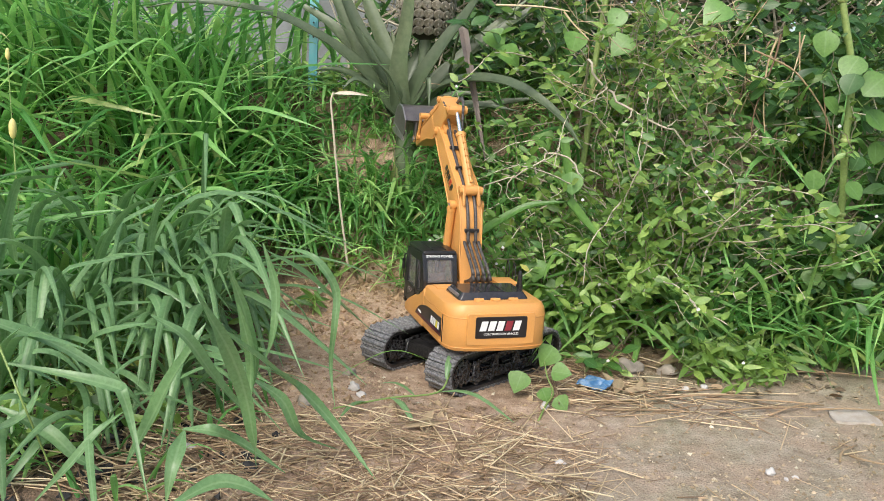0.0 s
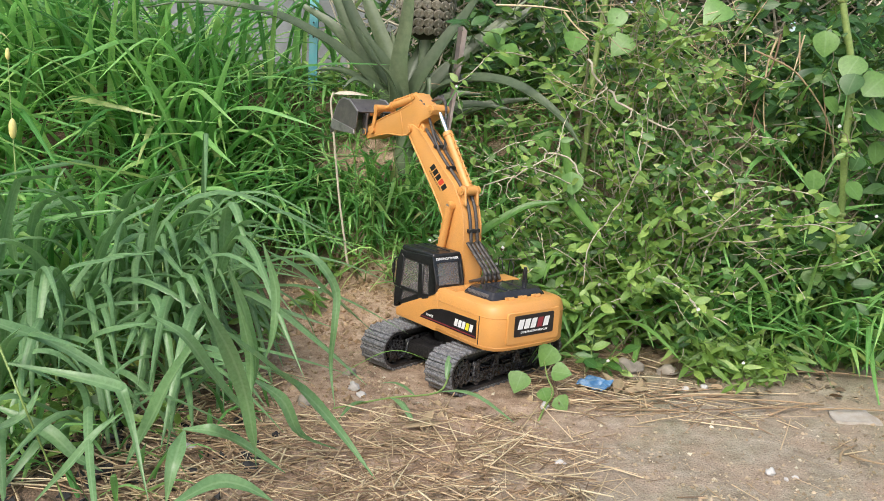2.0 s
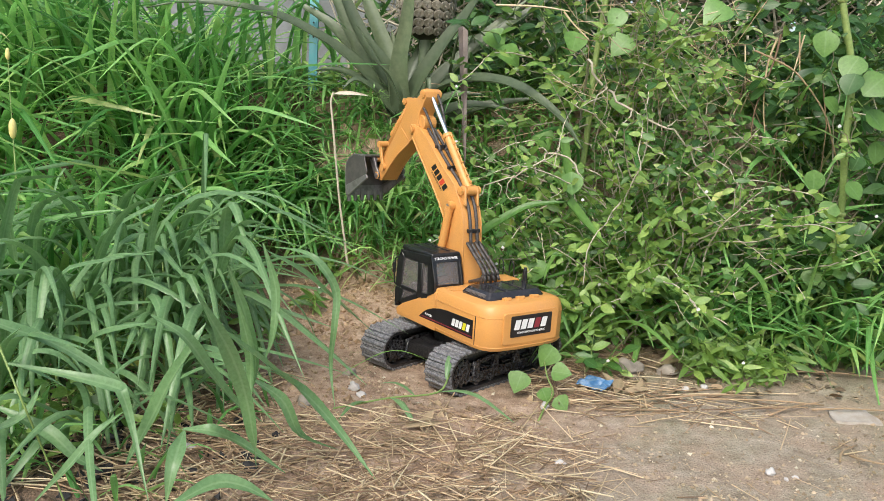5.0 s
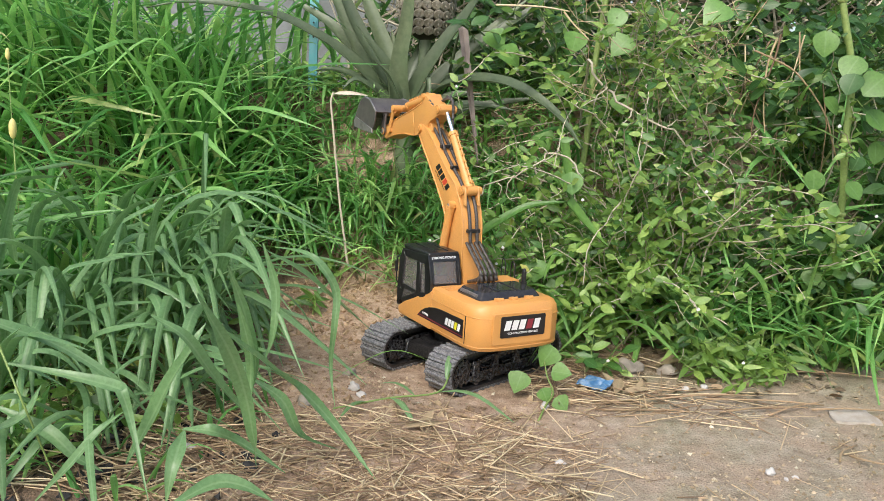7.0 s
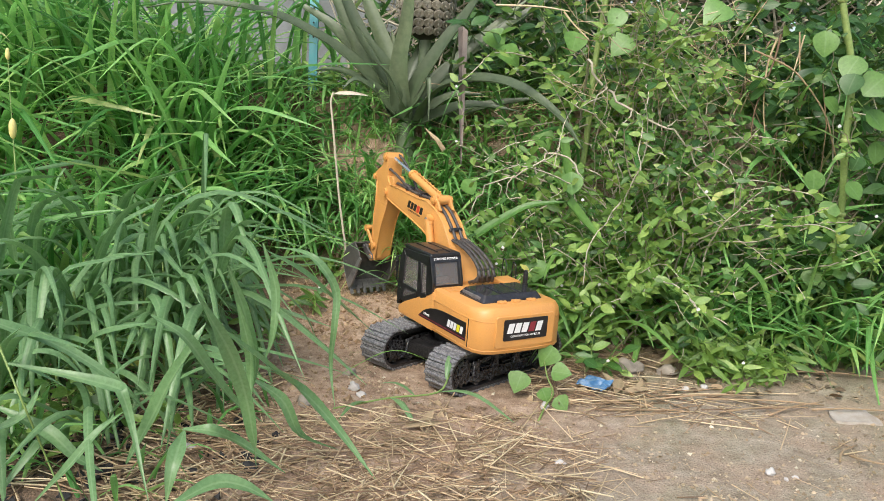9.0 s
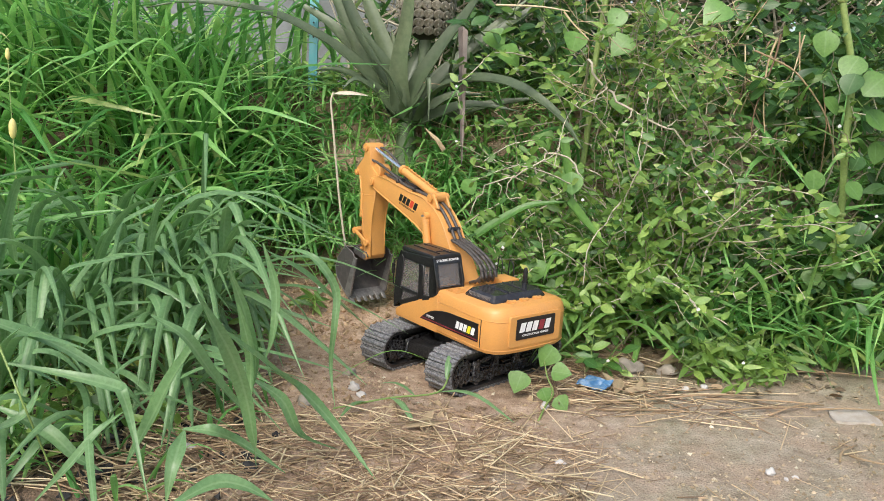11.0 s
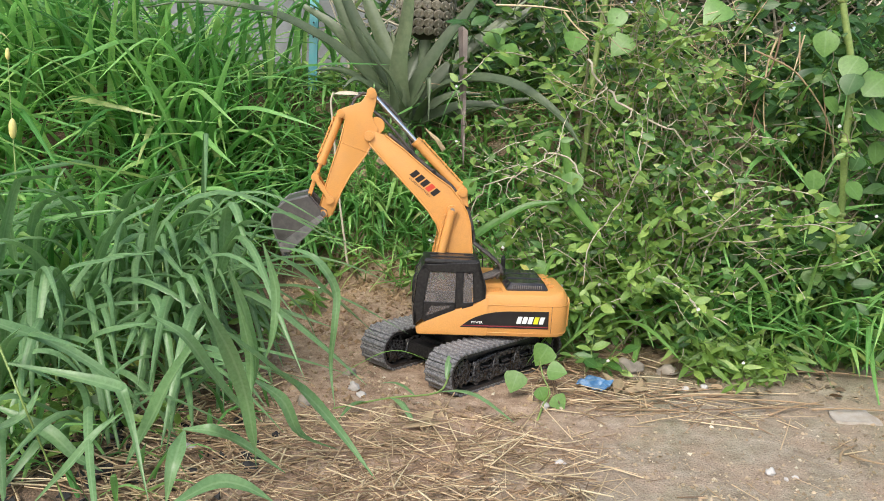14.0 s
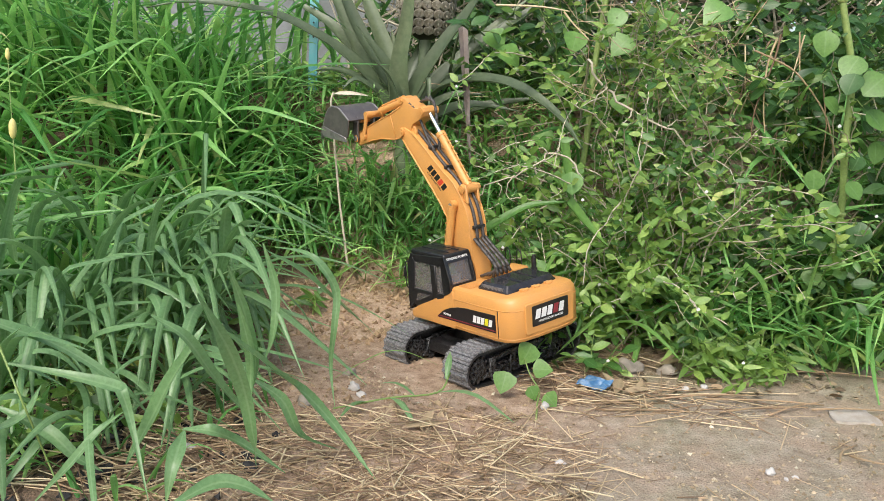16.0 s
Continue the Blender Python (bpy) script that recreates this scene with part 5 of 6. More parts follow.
def pineapple():
    plant = thing("pineapple_plant", "pineapple plant with long grey-green sword leaves and one fruit", "pineapple plant")
    hub = Vector((-0.122, 0.5, 0.315))
    runs = [([(-0.155, 0.470, 0.354), (-0.159, 0.458, 0.402), (-0.157, 0.445, 0.453), (-0.148, 0.432, 0.514), (-0.141, 0.420, 0.590), (-0.136, 0.411, 0.647)], 0.036),
            ([(-0.146, 0.470, 0.340), (-0.136, 0.460, 0.378), (-0.115, 0.450, 0.423), (-0.074, 0.440, 0.490), (-0.033, 0.430, 0.548), (-0.007, 0.420, 0.590), (0.013, 0.412, 0.621)], 0.036),
            ([(-0.112, 0.460, 0.346), (-0.096, 0.423, 0.381), (-0.067, 0.385, 0.411), (-0.025, 0.347, 0.426), (0.030, 0.310, 0.427), (0.073, 0.272, 0.416), (0.118, 0.235, 0.390), (0.149, 0.198, 0.362), (0.176, 0.160, 0.325)], 0.031),
            ([(-0.160, 0.490, 0.350), (-0.178, 0.492, 0.397), (-0.207, 0.494, 0.448), (-0.244, 0.496, 0.505), (-0.277, 0.498, 0.569), (-0.289, 0.500, 0.598), (-0.298, 0.502, 0.620)], 0.032),
            ([(-0.168, 0.510, 0.360), (-0.200, 0.520, 0.404), (-0.239, 0.530, 0.455), (-0.277, 0.540, 0.517), (-0.308, 0.550, 0.580), (-0.331, 0.558, 0.627)], 0.032),
            ([(-0.176, 0.490, 0.356), (-0.202, 0.474, 0.400), (-0.243, 0.458, 0.442), (-0.287, 0.441, 0.475), (-0.321, 0.425, 0.495), (-0.387, 0.409, 0.524), (-0.466, 0.392, 0.539), (-0.561, 0.376, 0.540), (-0.627, 0.360, 0.525)], 0.031),
            ([(-0.164, 0.520, 0.367), (-0.179, 0.530, 0.428), (-0.206, 0.540, 0.495), (-0.233, 0.550, 0.554), (-0.252, 0.560, 0.599), (-0.266, 0.568, 0.633)], 0.034),
            ([(-0.149, 0.450, 0.348), (-0.153, 0.423, 0.385), (-0.173, 0.397, 0.427), (-0.199, 0.370, 0.453)], 0.022),
            ([(-0.125, 0.520, 0.370), (-0.089, 0.525, 0.421), (-0.045, 0.530, 0.465), (0.005, 0.535, 0.517), (0.056, 0.540, 0.565), (0.094, 0.544, 0.601)], 0.032),
            ([(-0.111, 0.450, 0.339), (-0.077, 0.438, 0.356), (-0.037, 0.425, 0.373), (0.006, 0.413, 0.380), (0.079, 0.400, 0.374)], 0.032),
            ([(-0.099, 0.500, 0.339), (-0.053, 0.500, 0.352), (-0.004, 0.500, 0.371), (0.067, 0.500, 0.389), (0.127, 0.500, 0.400)], 0.030),
            ([(-0.138, 0.500, 0.354), (-0.102, 0.506, 0.394), (-0.059, 0.512, 0.445), (-0.008, 0.518, 0.493), (0.064, 0.524, 0.549), (0.115, 0.530, 0.585), (0.153, 0.534, 0.612)], 0.034),
            ([(-0.155, 0.470, 0.354), (-0.193, 0.458, 0.389), (-0.233, 0.445, 0.416), (-0.280, 0.432, 0.432), (-0.318, 0.420, 0.429)], 0.024),
            ([(-0.155, 0.550, 0.367), (-0.162, 0.560, 0.421), (-0.181, 0.570, 0.474), (-0.192, 0.580, 0.524)], 0.030),
            ([(-0.157, 0.460, 0.354), (-0.167, 0.455, 0.409), (-0.191, 0.450, 0.452), (-0.214, 0.445, 0.483), (-0.244, 0.440, 0.520)], 0.028),
            ([(-0.140, 0.440, 0.349), (-0.125, 0.420, 0.372), (-0.103, 0.400, 0.406), (-0.096, 0.380, 0.424), (-0.091, 0.360, 0.344)], 0.016),
            ([(-0.164, 0.450, 0.354), (-0.193, 0.432, 0.382), (-0.206, 0.415, 0.400), (-0.237, 0.397, 0.416), (-0.259, 0.380, 0.397)], 0.022),
            ([(-0.136, 0.480, 0.344), (-0.106, 0.475, 0.357), (-0.076, 0.470, 0.381), (-0.040, 0.465, 0.398), (0.013, 0.460, 0.401)], 0.030),
            ([(-0.168, 0.530, 0.359), (-0.212, 0.542, 0.426), (-0.266, 0.555, 0.477), (-0.325, 0.568, 0.528), (-0.376, 0.580, 0.557), (-0.414, 0.589, 0.579)], 0.030),
            ([(-0.134, 0.550, 0.353), (-0.089, 0.562, 0.386), (-0.028, 0.575, 0.421), (0.049, 0.588, 0.464), (0.119, 0.600, 0.496)], 0.030),
            ([(-0.149, 0.500, 0.350), (-0.149, 0.515, 0.399), (-0.137, 0.530, 0.445), (-0.125, 0.545, 0.484), (-0.124, 0.560, 0.527)], 0.032)]
    for pts, w in runs:
        sword_leaf(pts, w, plant)
    part("crown_base", rod((-0.143, 0.49, 0.22), (-0.143, 0.49, 0.335), 0.026, 14, 0.018), PINE, plant)
    part("fruit_stalk", rod((-0.12, 0.51, 0.33), (-0.115, 0.52, 0.505), 0.012, 12), PINE, plant)
    # fruit: an ovoid studded with eyes
    c, rx, rzz = Vector((-0.117, 0.52, 0.585)), 0.058, 0.088
    bm = bmesh.new()
    bmesh.ops.create_uvsphere(bm, u_segments=28, v_segments=18, radius=1.0, matrix=Matrix.Translation(c) @ Matrix.Diagonal((rx * 0.96, rx * 0.96, rzz * 0.97, 1)))
    fruit = part("fruit", bm, FRUIT_GAP, plant, "unripe grey-brown pineapple with raised eyes")
    eye = bmesh.new()
    add_prism(eye, [(0.0116 * math.cos(a), 0.0116 * math.sin(a)) for a in np.arange(6) * math.pi / 3 + 0.5], -0.002, 0.0030, "z", 0.0022, 1)
    bmesh.ops.create_cone(eye, cap_ends=True, segments=4, radius1=0.003, radius2=0.0002, depth=0.006, matrix=pose(0, -0.002, 0.0045, 40, 0, 0))
    me = bpy.data.meshes.new("eye")
    eye.to_mesh(me)
    eye.free()
    me.materials.append(FRUIT_EYE)
    for row in range(-4, 5):
        lat = row * 0.185 * 1.0
        ring = max(8, int(20 * math.cos(lat)))
        for k in range(ring):
            a = 2 * math.pi * (k + 0.5 * (row % 2)) / ring
            n = Vector((math.cos(a) * math.cos(lat), math.sin(a) * math.cos(lat), math.sin(lat)))
            if n.y > 0.3:
                continue
            p = c + Vector((n.x * rx, n.y * rx, n.z * rzz * 1.12))
            nn = Vector((n.x / rx, n.y / rx, n.z / rzz)).normalized()
            ob = part("eye", me, FRUIT_EYE, fruit)
            ob.matrix_basis = Matrix.Translation(p) @ nn.to_track_quat("Z", "Y").to_matrix().to_4x4()


FRUIT_GAP = plain("pineapple_gap", (0.04, 0.035, 0.022), 0.8)
FRUIT_EYE = plain("pineapple_eye", (0.17, 0.15, 0.105), 0.6, (0.36, 0.33, 0.26), 0.8, 160.0, relief=0.5)
pineapple()


# ---------------------------------------------------------------- vine stalk with round leaves
def facing_leaf(name, centre, size, parent, mat, shape=HEART, tilt=0.0, aspect=1.0):
    """A broad leaf hanging with its face towards the open side."""
    a = rng.uniform(-0.9, 0.9) + tilt
    d = Vector((math.sin(a), -0.35, -math.cos(a) * 0.8)).normalized()
    up = Vector((rng.normal(0, 0.25), -0.8, 0.75))
    base = Vector(centre) - d * size * 0.5
    return part(name, leaf_mesh(name, [(base, d, up, size, size * 0.82 * aspect, rng.uniform(0.05, 0.3))], mat, shape, 0.15), mat, parent)


vine = thing("climbing_vine", "thick green climbing stalk with round waxy leaves", "vine")
stalk = [(0.590, 0.15, ground_height(0.59, 0.15) - 0.01), (0.593, 0.14, 0.133), (0.592, 0.13, 0.248), (0.578, 0.12, 0.365), (0.573, 0.12, 0.468), (0.543, 0.12, 0.576), (0.53, 0.13, 0.68)]
part("stalk", tube(smooth_path(stalk, 5), 0.0066, 8, 0.8), STEMS, vine)
for p in stalk[1:-1]:
    bm = bmesh.new()
    bmesh.ops.create_icosphere(bm, subdivisions=2, radius=0.0082, matrix=Matrix.Translation(p) @ Matrix.Diagonal((1, 1, 0.7, 1)))
    part("node", bm, STEMS, vine)
for (x, y, z), s in (((0.519, 0.1, 0.511), 0.05), ((0.563, 0.1, 0.478), 0.055), ((0.557, 0.08, 0.453), 0.045), ((0.602, 0.1, 0.453), 0.06), ((0.559, 0.1, 0.257), 0.042), ((0.592, 0.1, 0.334), 0.035), ((0.594, 0.1, 0.29), 0.042), ((0.539, 0.12, 0.3), 0.045),
                     ((0.59, 0.1, 0.166), 0.05), ((0.548, 0.1, 0.147), 0.04), ((0.642, 0.15, 0.348), 0.045), ((0.62, 0.12, 0.40), 0.05), ((0.56, 0.14, 0.20), 0.05), ((0.62, 0.12, 0.22), 0.05), ((0.55, 0.12, 0.42), 0.04)):
    facing_leaf("leaf", (x, y, z), s * 0.78, vine, DARKLEAF if rng.uniform() < 0.35 else HERB, ROUND)
dead_sword = thing("dead_leaf", "dry brown dead leaf hanging below the pineapple plant", "dead leaf")
sword_leaf([(-0.061, 0.360, 0.294), (-0.073, 0.360, 0.311), (-0.086, 0.370, 0.322), (-0.101, 0.390, 0.334)], 0.009, dead_sword, "leaf", DEADLEAF)
climber = thing("climbing_vine", "thin pale green climbing stem with heart-shaped leaves", "vine")
stalk = [(0.19, 0.29, ground_height(0.19, 0.29) - 0.01), (0.185, 0.28, 0.16), (0.19, 0.29, 0.25), (0.198, 0.3, 0.331), (0.20, 0.30, 0.45), (0.21, 0.3, 0.576), (0.22, 0.3, 0.68)]
part("stalk", tube(smooth_path(stalk, 5), 0.0062, 8, 0.8), STEMS, climber)
for (x, y, z), s in (((0.164, 0.2, 0.271), 0.05), ((0.054, 0.38, 0.477), 0.05), ((0.144, 0.33, 0.427), 0.055), ((0.24, 0.28, 0.50), 0.045), ((0.026, 0.4, 0.504), 0.045), ((0.38, 0.22, 0.557), 0.05), ((0.31, 0.26, 0.545), 0.04), ((0.16, 0.28, 0.50), 0.04), ((0.25, 0.28, 0.40), 0.035), ((0.12, 0.26, 0.33), 0.035)):
    facing_leaf("leaf", (x, y, z), s, climber, VINE, HEART)

# thick flat straps of a climbing succulent
for pts, w in (([(0.010, 0.120, 0.177), (0.041, 0.120, 0.200), (0.087, 0.120, 0.229), (0.125, 0.120, 0.238), (0.155, 0.120, 0.242)], 0.024),
               ([(0.152, 0.100, 0.246), (0.174, 0.100, 0.222), (0.198, 0.100, 0.198), (0.223, 0.100, 0.176)], 0.026),
               ([(0.141, 0.140, 0.338), (0.148, 0.140, 0.306), (0.156, 0.140, 0.270), (0.159, 0.140, 0.252)], 0.022),
               ([(0.306, 0.050, 0.136), (0.353, 0.050, 0.103), (0.401, 0.050, 0.069), (0.430, 0.050, 0.044)], 0.020),
               ([(0.433, 0.080, 0.164), (0.463, 0.080, 0.139), (0.482, 0.080, 0.094), (0.495, 0.080, 0.030)], 0.018)):
    strap_plant = thing("succulent_strap", "thick flat light green succulent strap lying in the shrubs", "succulent", "succulent straps")
    sword_leaf(pts, w * 0.62, strap_plant, "strap", VINE)
for centre, size in (((0.154, 0.09, 0.276), 0.036), ((-0.007, 0.2, 0.248), 0.03), ((0.217, 0.2, 0.54), 0.034), ((0.558, 0.12, 0.136), 0.04)):
    stray = thing("climber_leaf", "round green climber leaf on a short stalk among the shrubs", "leaf", "climber leaves")
    facing_leaf("blade", centre, size, stray, VINE, ROUND)
    part("leaf_stalk", tube([centre, (centre[0] + 0.004, centre[1] + 0.03, centre[2] - 0.03)], 0.0012, 6, 0.7), STEMS, stray)

# long single blades of the front clumps, bent over or folded
fringe = thing("grass_clump", "loose long blue-green grass blades, bent and folded over the litter", "grass clump", "broad grass clumps")
for pts, w in (([(-0.477, -0.460, 0.170), (-0.452, -0.464, 0.165), (-0.407, -0.442, 0.140), (-0.350, -0.432, 0.100), (-0.327, -0.402, 0.050)], 0.013),
               ([(-0.438, -0.480, 0.130), (-0.382, -0.472, 0.120), (-0.333, -0.480, 0.115), (-0.323, -0.486, 0.110), (-0.312, -0.491, 0.080), (-0.282, -0.527, 0.020)], 0.014),
               ([(-0.217, -0.585, 0.240), (-0.205, -0.551, 0.190), (-0.196, -0.519, 0.130), (-0.191, -0.506, 0.080), (-0.194, -0.479, 0.040)], 0.016),
               ([(-0.268, -0.553, 0.210), (-0.241, -0.543, 0.190), (-0.224, -0.520, 0.150), (-0.210, -0.489, 0.110), (-0.193, -0.461, 0.080)], 0.013),
               ([(-0.271, -0.468, 0.070), (-0.238, -0.476, 0.075), (-0.216, -0.447, 0.050), (-0.176, -0.427, 0.010)], 0.014),
               ([(-0.268, -0.471, 0.070), (-0.264, -0.502, 0.065), (-0.264, -0.519, 0.050), (-0.267, -0.525, 0.020)], 0.017),
               ([(-0.221, -0.531, 0.200), (-0.186, -0.479, 0.150), (-0.159, -0.422, 0.100), (-0.125, -0.409, 0.055), (-0.081, -0.425, 0.008)], 0.015),
               ([(-0.239, -0.230, 0.210), (-0.192, -0.276, 0.215), (-0.168, -0.284, 0.200), (-0.153, -0.279, 0.170), (-0.153, -0.286, 0.130), (-0.157, -0.279, 0.080), (-0.147, -0.297, 0.030)], 0.011),
               ([(-0.221, -0.359, 0.240), (-0.207, -0.358, 0.190), (-0.208, -0.363, 0.140), (-0.221, -0.351, 0.100)], 0.011),
               ([(-0.218, -0.464, 0.200), (-0.211, -0.456, 0.160), (-0.211, -0.443, 0.120), (-0.210, -0.454, 0.080)], 0.012),
               ([(-0.258, -0.553, 0.030), (-0.226, -0.515, 0.040), (-0.199, -0.506, 0.035), (-0.172, -0.497, 0.015)], 0.016),
               ([(-0.215, -0.421, 0.110), (-0.183, -0.422, 0.090), (-0.164, -0.414, 0.050), (-0.131, -0.358, 0.008)], 0.013),
               ([(-0.219, -0.350, 0.230), (-0.185, -0.310, 0.200), (-0.156, -0.268, 0.160), (-0.120, -0.189, 0.100)], 0.013),
               ([(-0.327, -0.471, 0.030), (-0.309, -0.467, 0.070), (-0.285, -0.469, 0.120), (-0.259, -0.479, 0.160), (-0.248, -0.467, 0.180)], 0.018),
               ([(-0.394, -0.521, 0.010), (-0.361, -0.519, 0.050), (-0.338, -0.505, 0.080), (-0.323, -0.479, 0.090)], 0.010),
               ([(-0.470, -0.461, 0.080), (-0.408, -0.470, 0.060), (-0.377, -0.472, 0.035), (-0.355, -0.461, 0.015)], 0.015),
               ([(-0.224, -0.477, 0.240), (-0.215, -0.454, 0.190), (-0.208, -0.436, 0.130), (-0.219, -0.435, 0.080)], 0.012),
               ([(-0.459, -0.488, 0.060), (-0.423, -0.483, 0.080), (-0.420, -0.451, 0.100)], 0.010)):
    part("blade", ribbon(pts, w), BROAD, fringe)
part("flower_stalk", tube(smooth_path([(-0.439, -0.495, 0.160), (-0.399, -0.525, 0.110), (-0.389, -0.507, 0.050), (-0.363, -0.524, 0.012)], 4), 0.0012, 6, 0.7), STEMS, fringe)
for x, y, top in ((-0.40, -0.16, (-0.385, -0.19, 0.12)), (-0.46, -0.10, (-0.44, -0.13, 0.17)), (-0.37, -0.22, (-0.36, -0.25, 0.09)), (-0.48, -0.24, (-0.45, -0.22, 0.12))):
    part("culm", tube(smooth_path([on_ground(x, y, -0.006), ((x + top[0]) / 2 + 0.004, (y + top[1]) / 2, top[2] * 0.5), top], 3), 0.0026, 6, 0.7), STEMS, fringe)

# ---------------------------------------------------------------- dry stems and twigs
twig = thing("dry_twig", "pale crooked dry twig reaching out of the shrubs", "twig")
run = [(0.178, 0.100, 0.271), (0.156, 0.100, 0.306), (0.132, 0.100, 0.322), (0.114, 0.100, 0.319), (0.096, 0.100, 0.299), (0.064, 0.100, 0.281), (0.040, 0.100, 0.270), (0.023, 0.100, 0.261), (0.006, 0.100, 0.241), (-0.001, 0.100, 0.217)]
part("stem", tube(crooked([(0.24, 0.36, ground_height(0.24, 0.36) - 0.01), (0.215, 0.24, 0.235)] + run, 2, 0.0022), 0.0017, 7, 0.5), BARK, twig)
for pts in ([(0.096, 0.100, 0.299), (0.100, 0.100, 0.283), (0.109, 0.100, 0.265)],
            [(0.064, 0.100, 0.281), (0.052, 0.100, 0.260), (0.055, 0.100, 0.249), (0.068, 0.100, 0.240)],
            [(0.114, 0.100, 0.319), (0.105, 0.100, 0.327), (0.098, 0.100, 0.327)],
            [(0.040, 0.100, 0.270), (0.044, 0.100, 0.256), (0.038, 0.100, 0.245)],
            [(0.156, 0.100, 0.306), (0.166, 0.100, 0.288), (0.178, 0.100, 0.282)]):
    part("side_twig", tube(crooked(pts, 2, 0.0012), 0.0011, 6, 0.4), BARK, twig)
branch = thing("dry_branch", "grey-brown bare crooked branch running through the shrubs", "branch")
run = [(0.174, 0.160, 0.469), (0.180, 0.160, 0.449), (0.204, 0.160, 0.426), (0.224, 0.160, 0.405), (0.250, 0.160, 0.392), (0.278, 0.160, 0.379), (0.308, 0.160, 0.368), (0.330, 0.160, 0.357), (0.348, 0.160, 0.336), (0.359, 0.160, 0.314), (0.377, 0.160, 0.301), (0.399, 0.160, 0.285)]
part("stem", tube(crooked([(0.20, 0.46, ground_height(0.20, 0.46) - 0.01), (0.19, 0.34, 0.40)] + run, 2, 0.0022), 0.0024, 7, 0.5), BARK, branch)
for pts in ([(0.250, 0.160, 0.392), (0.242, 0.160, 0.375), (0.229, 0.160, 0.362), (0.226, 0.160, 0.341)],
            [(0.204, 0.160, 0.426), (0.192, 0.160, 0.412), (0.186, 0.160, 0.389)],
            [(0.308, 0.160, 0.368), (0.322, 0.160, 0.378), (0.342, 0.160, 0.383)],
            [(0.348, 0.160, 0.336), (0.363, 0.160, 0.338), (0.382, 0.160, 0.350)]):
    part("side_twig", tube(crooked(pts, 2, 0.0012), 0.0015, 6, 0.4), BARK, branch)

reed = thing("dry_reed", "bleached dry reed bent over at the top", "dry reed")
run = [(-0.214, 0.36, ground_height(-0.214, 0.36) - 0.005)] + [(-0.224, 0.300, 0.074), (-0.232, 0.300, 0.117), (-0.244, 0.300, 0.190), (-0.253, 0.300, 0.263), (-0.262, 0.300, 0.339), (-0.266, 0.300, 0.374), (-0.262, 0.300, 0.391)]
part("stem", tube(smooth_path(run, 3), 0.0024, 6, 0.8), BARK, reed)
part("bent_leaf", leaf_mesh("bent_leaf", [((-0.264, 0.3, 0.388), (1, 0, 0.16), (0, -0.8, 0.6), 0.07, 0.009, 0.3)], BARK, LANCE, 0.5), BARK, reed)

strip = thing("dead_leaf_strip", "stiff grey-brown dead leaf strip hanging beside the pineapple leaves", "dead leaf", at=(-0.0367, 0.36, 0.519))
bm = bmesh.new()
rows = []
for i in range(13):
    u = i / 12
    z = -0.250 * (1 - u)
    w = 0.0007 + 0.0082 * u ** 0.75
    xo = 0.0153 * (1 - u)
    tip = 0.004 if i == 12 else 0
    rows.append([bm.verts.new((xo - w, -0.002 - 0.4 * w, z)), bm.verts.new((xo - w * 0.1, 0.4 * w, z + tip)), bm.verts.new((xo + w, -0.002 - 0.2 * w, z - tip)),
                 bm.verts.new((xo + w, -0.2 * w, z - tip)), bm.verts.new((xo - w * 0.1, 0.4 * w + 0.002, z)), bm.verts.new((xo - w, -0.4 * w, z))])
for a, b in zip(rows, rows[1:]):
    for i in range(6):
        bm.faces.new((a[i], a[(i + 1) % 6], b[(i + 1) % 6], b[i]))
bm.faces.new(rows[-1]), bm.faces.new(rows[0][::-1])
bmesh.ops.recalc_face_normals(bm, faces=bm.faces[:])
part("strip", bm, STRIP, strip)
part("broken_leaf", tube(smooth_path([(-0.06, 0.46, 0.44), (-0.048, 0.41, 0.50), (-0.0375, 0.363, 0.516)], 4), 0.0035, 6, 0.5), PINE, bpy.data.objects["pineapple_plant"])

stems = [(smooth_path(run, 3), 0.0022, 0.0012) for run in ([(0.479, 0.200, 0.520), (0.471, 0.200, 0.491), (0.468, 0.200, 0.459), (0.471, 0.200, 0.409), (0.481, 0.200, 0.354)],
         [(0.446, 0.200, 0.499), (0.485, 0.200, 0.484), (0.516, 0.200, 0.468), (0.550, 0.200, 0.433), (0.576, 0.200, 0.397), (0.590, 0.200, 0.360), (0.607, 0.200, 0.317)],
         [(0.484, 0.200, 0.527), (0.478, 0.200, 0.482), (0.458, 0.200, 0.408), (0.456, 0.200, 0.352)],
         [(0.019, 0.200, 0.549), (0.092, 0.200, 0.550), (0.139, 0.200, 0.545)],
         [(0.130, 0.200, 0.544), (0.150, 0.200, 0.523), (0.175, 0.200, 0.502)])]
for _ in range(110):
    x, y, z = rng.uniform(0.16, 0.46), rng.uniform(0.2, 0.38), rng.uniform(0.40, 0.58)
    a, l = rng.normal(0, 1.1), rng.uniform(0.03, 0.13)
    d = Vector((math.cos(a), rng.normal(0, 0.25), math.sin(a) * 0.7 - 0.15)) * l
    p = Vector((x, y, z))
    stems.append(([p - d * 0.5, p + Vector((0, 0, 0.008 * rng.normal())), p + d * 0.5], 0.0010, 0.0005))
for _ in range(12):
    x, y, z = rng.uniform(0.44, 0.60), rng.uniform(0.24, 0.36), rng.uniform(0.42, 0.55)
    p = Vector((x, y, z))
    stems.append(([p, p + Vector((rng.normal(0, 0.02), 0, -0.08)), p + Vector((rng.normal(0, 0.04), 0, -rng.uniform(0.15, 0.28)))], 0.0016, 0.0008))
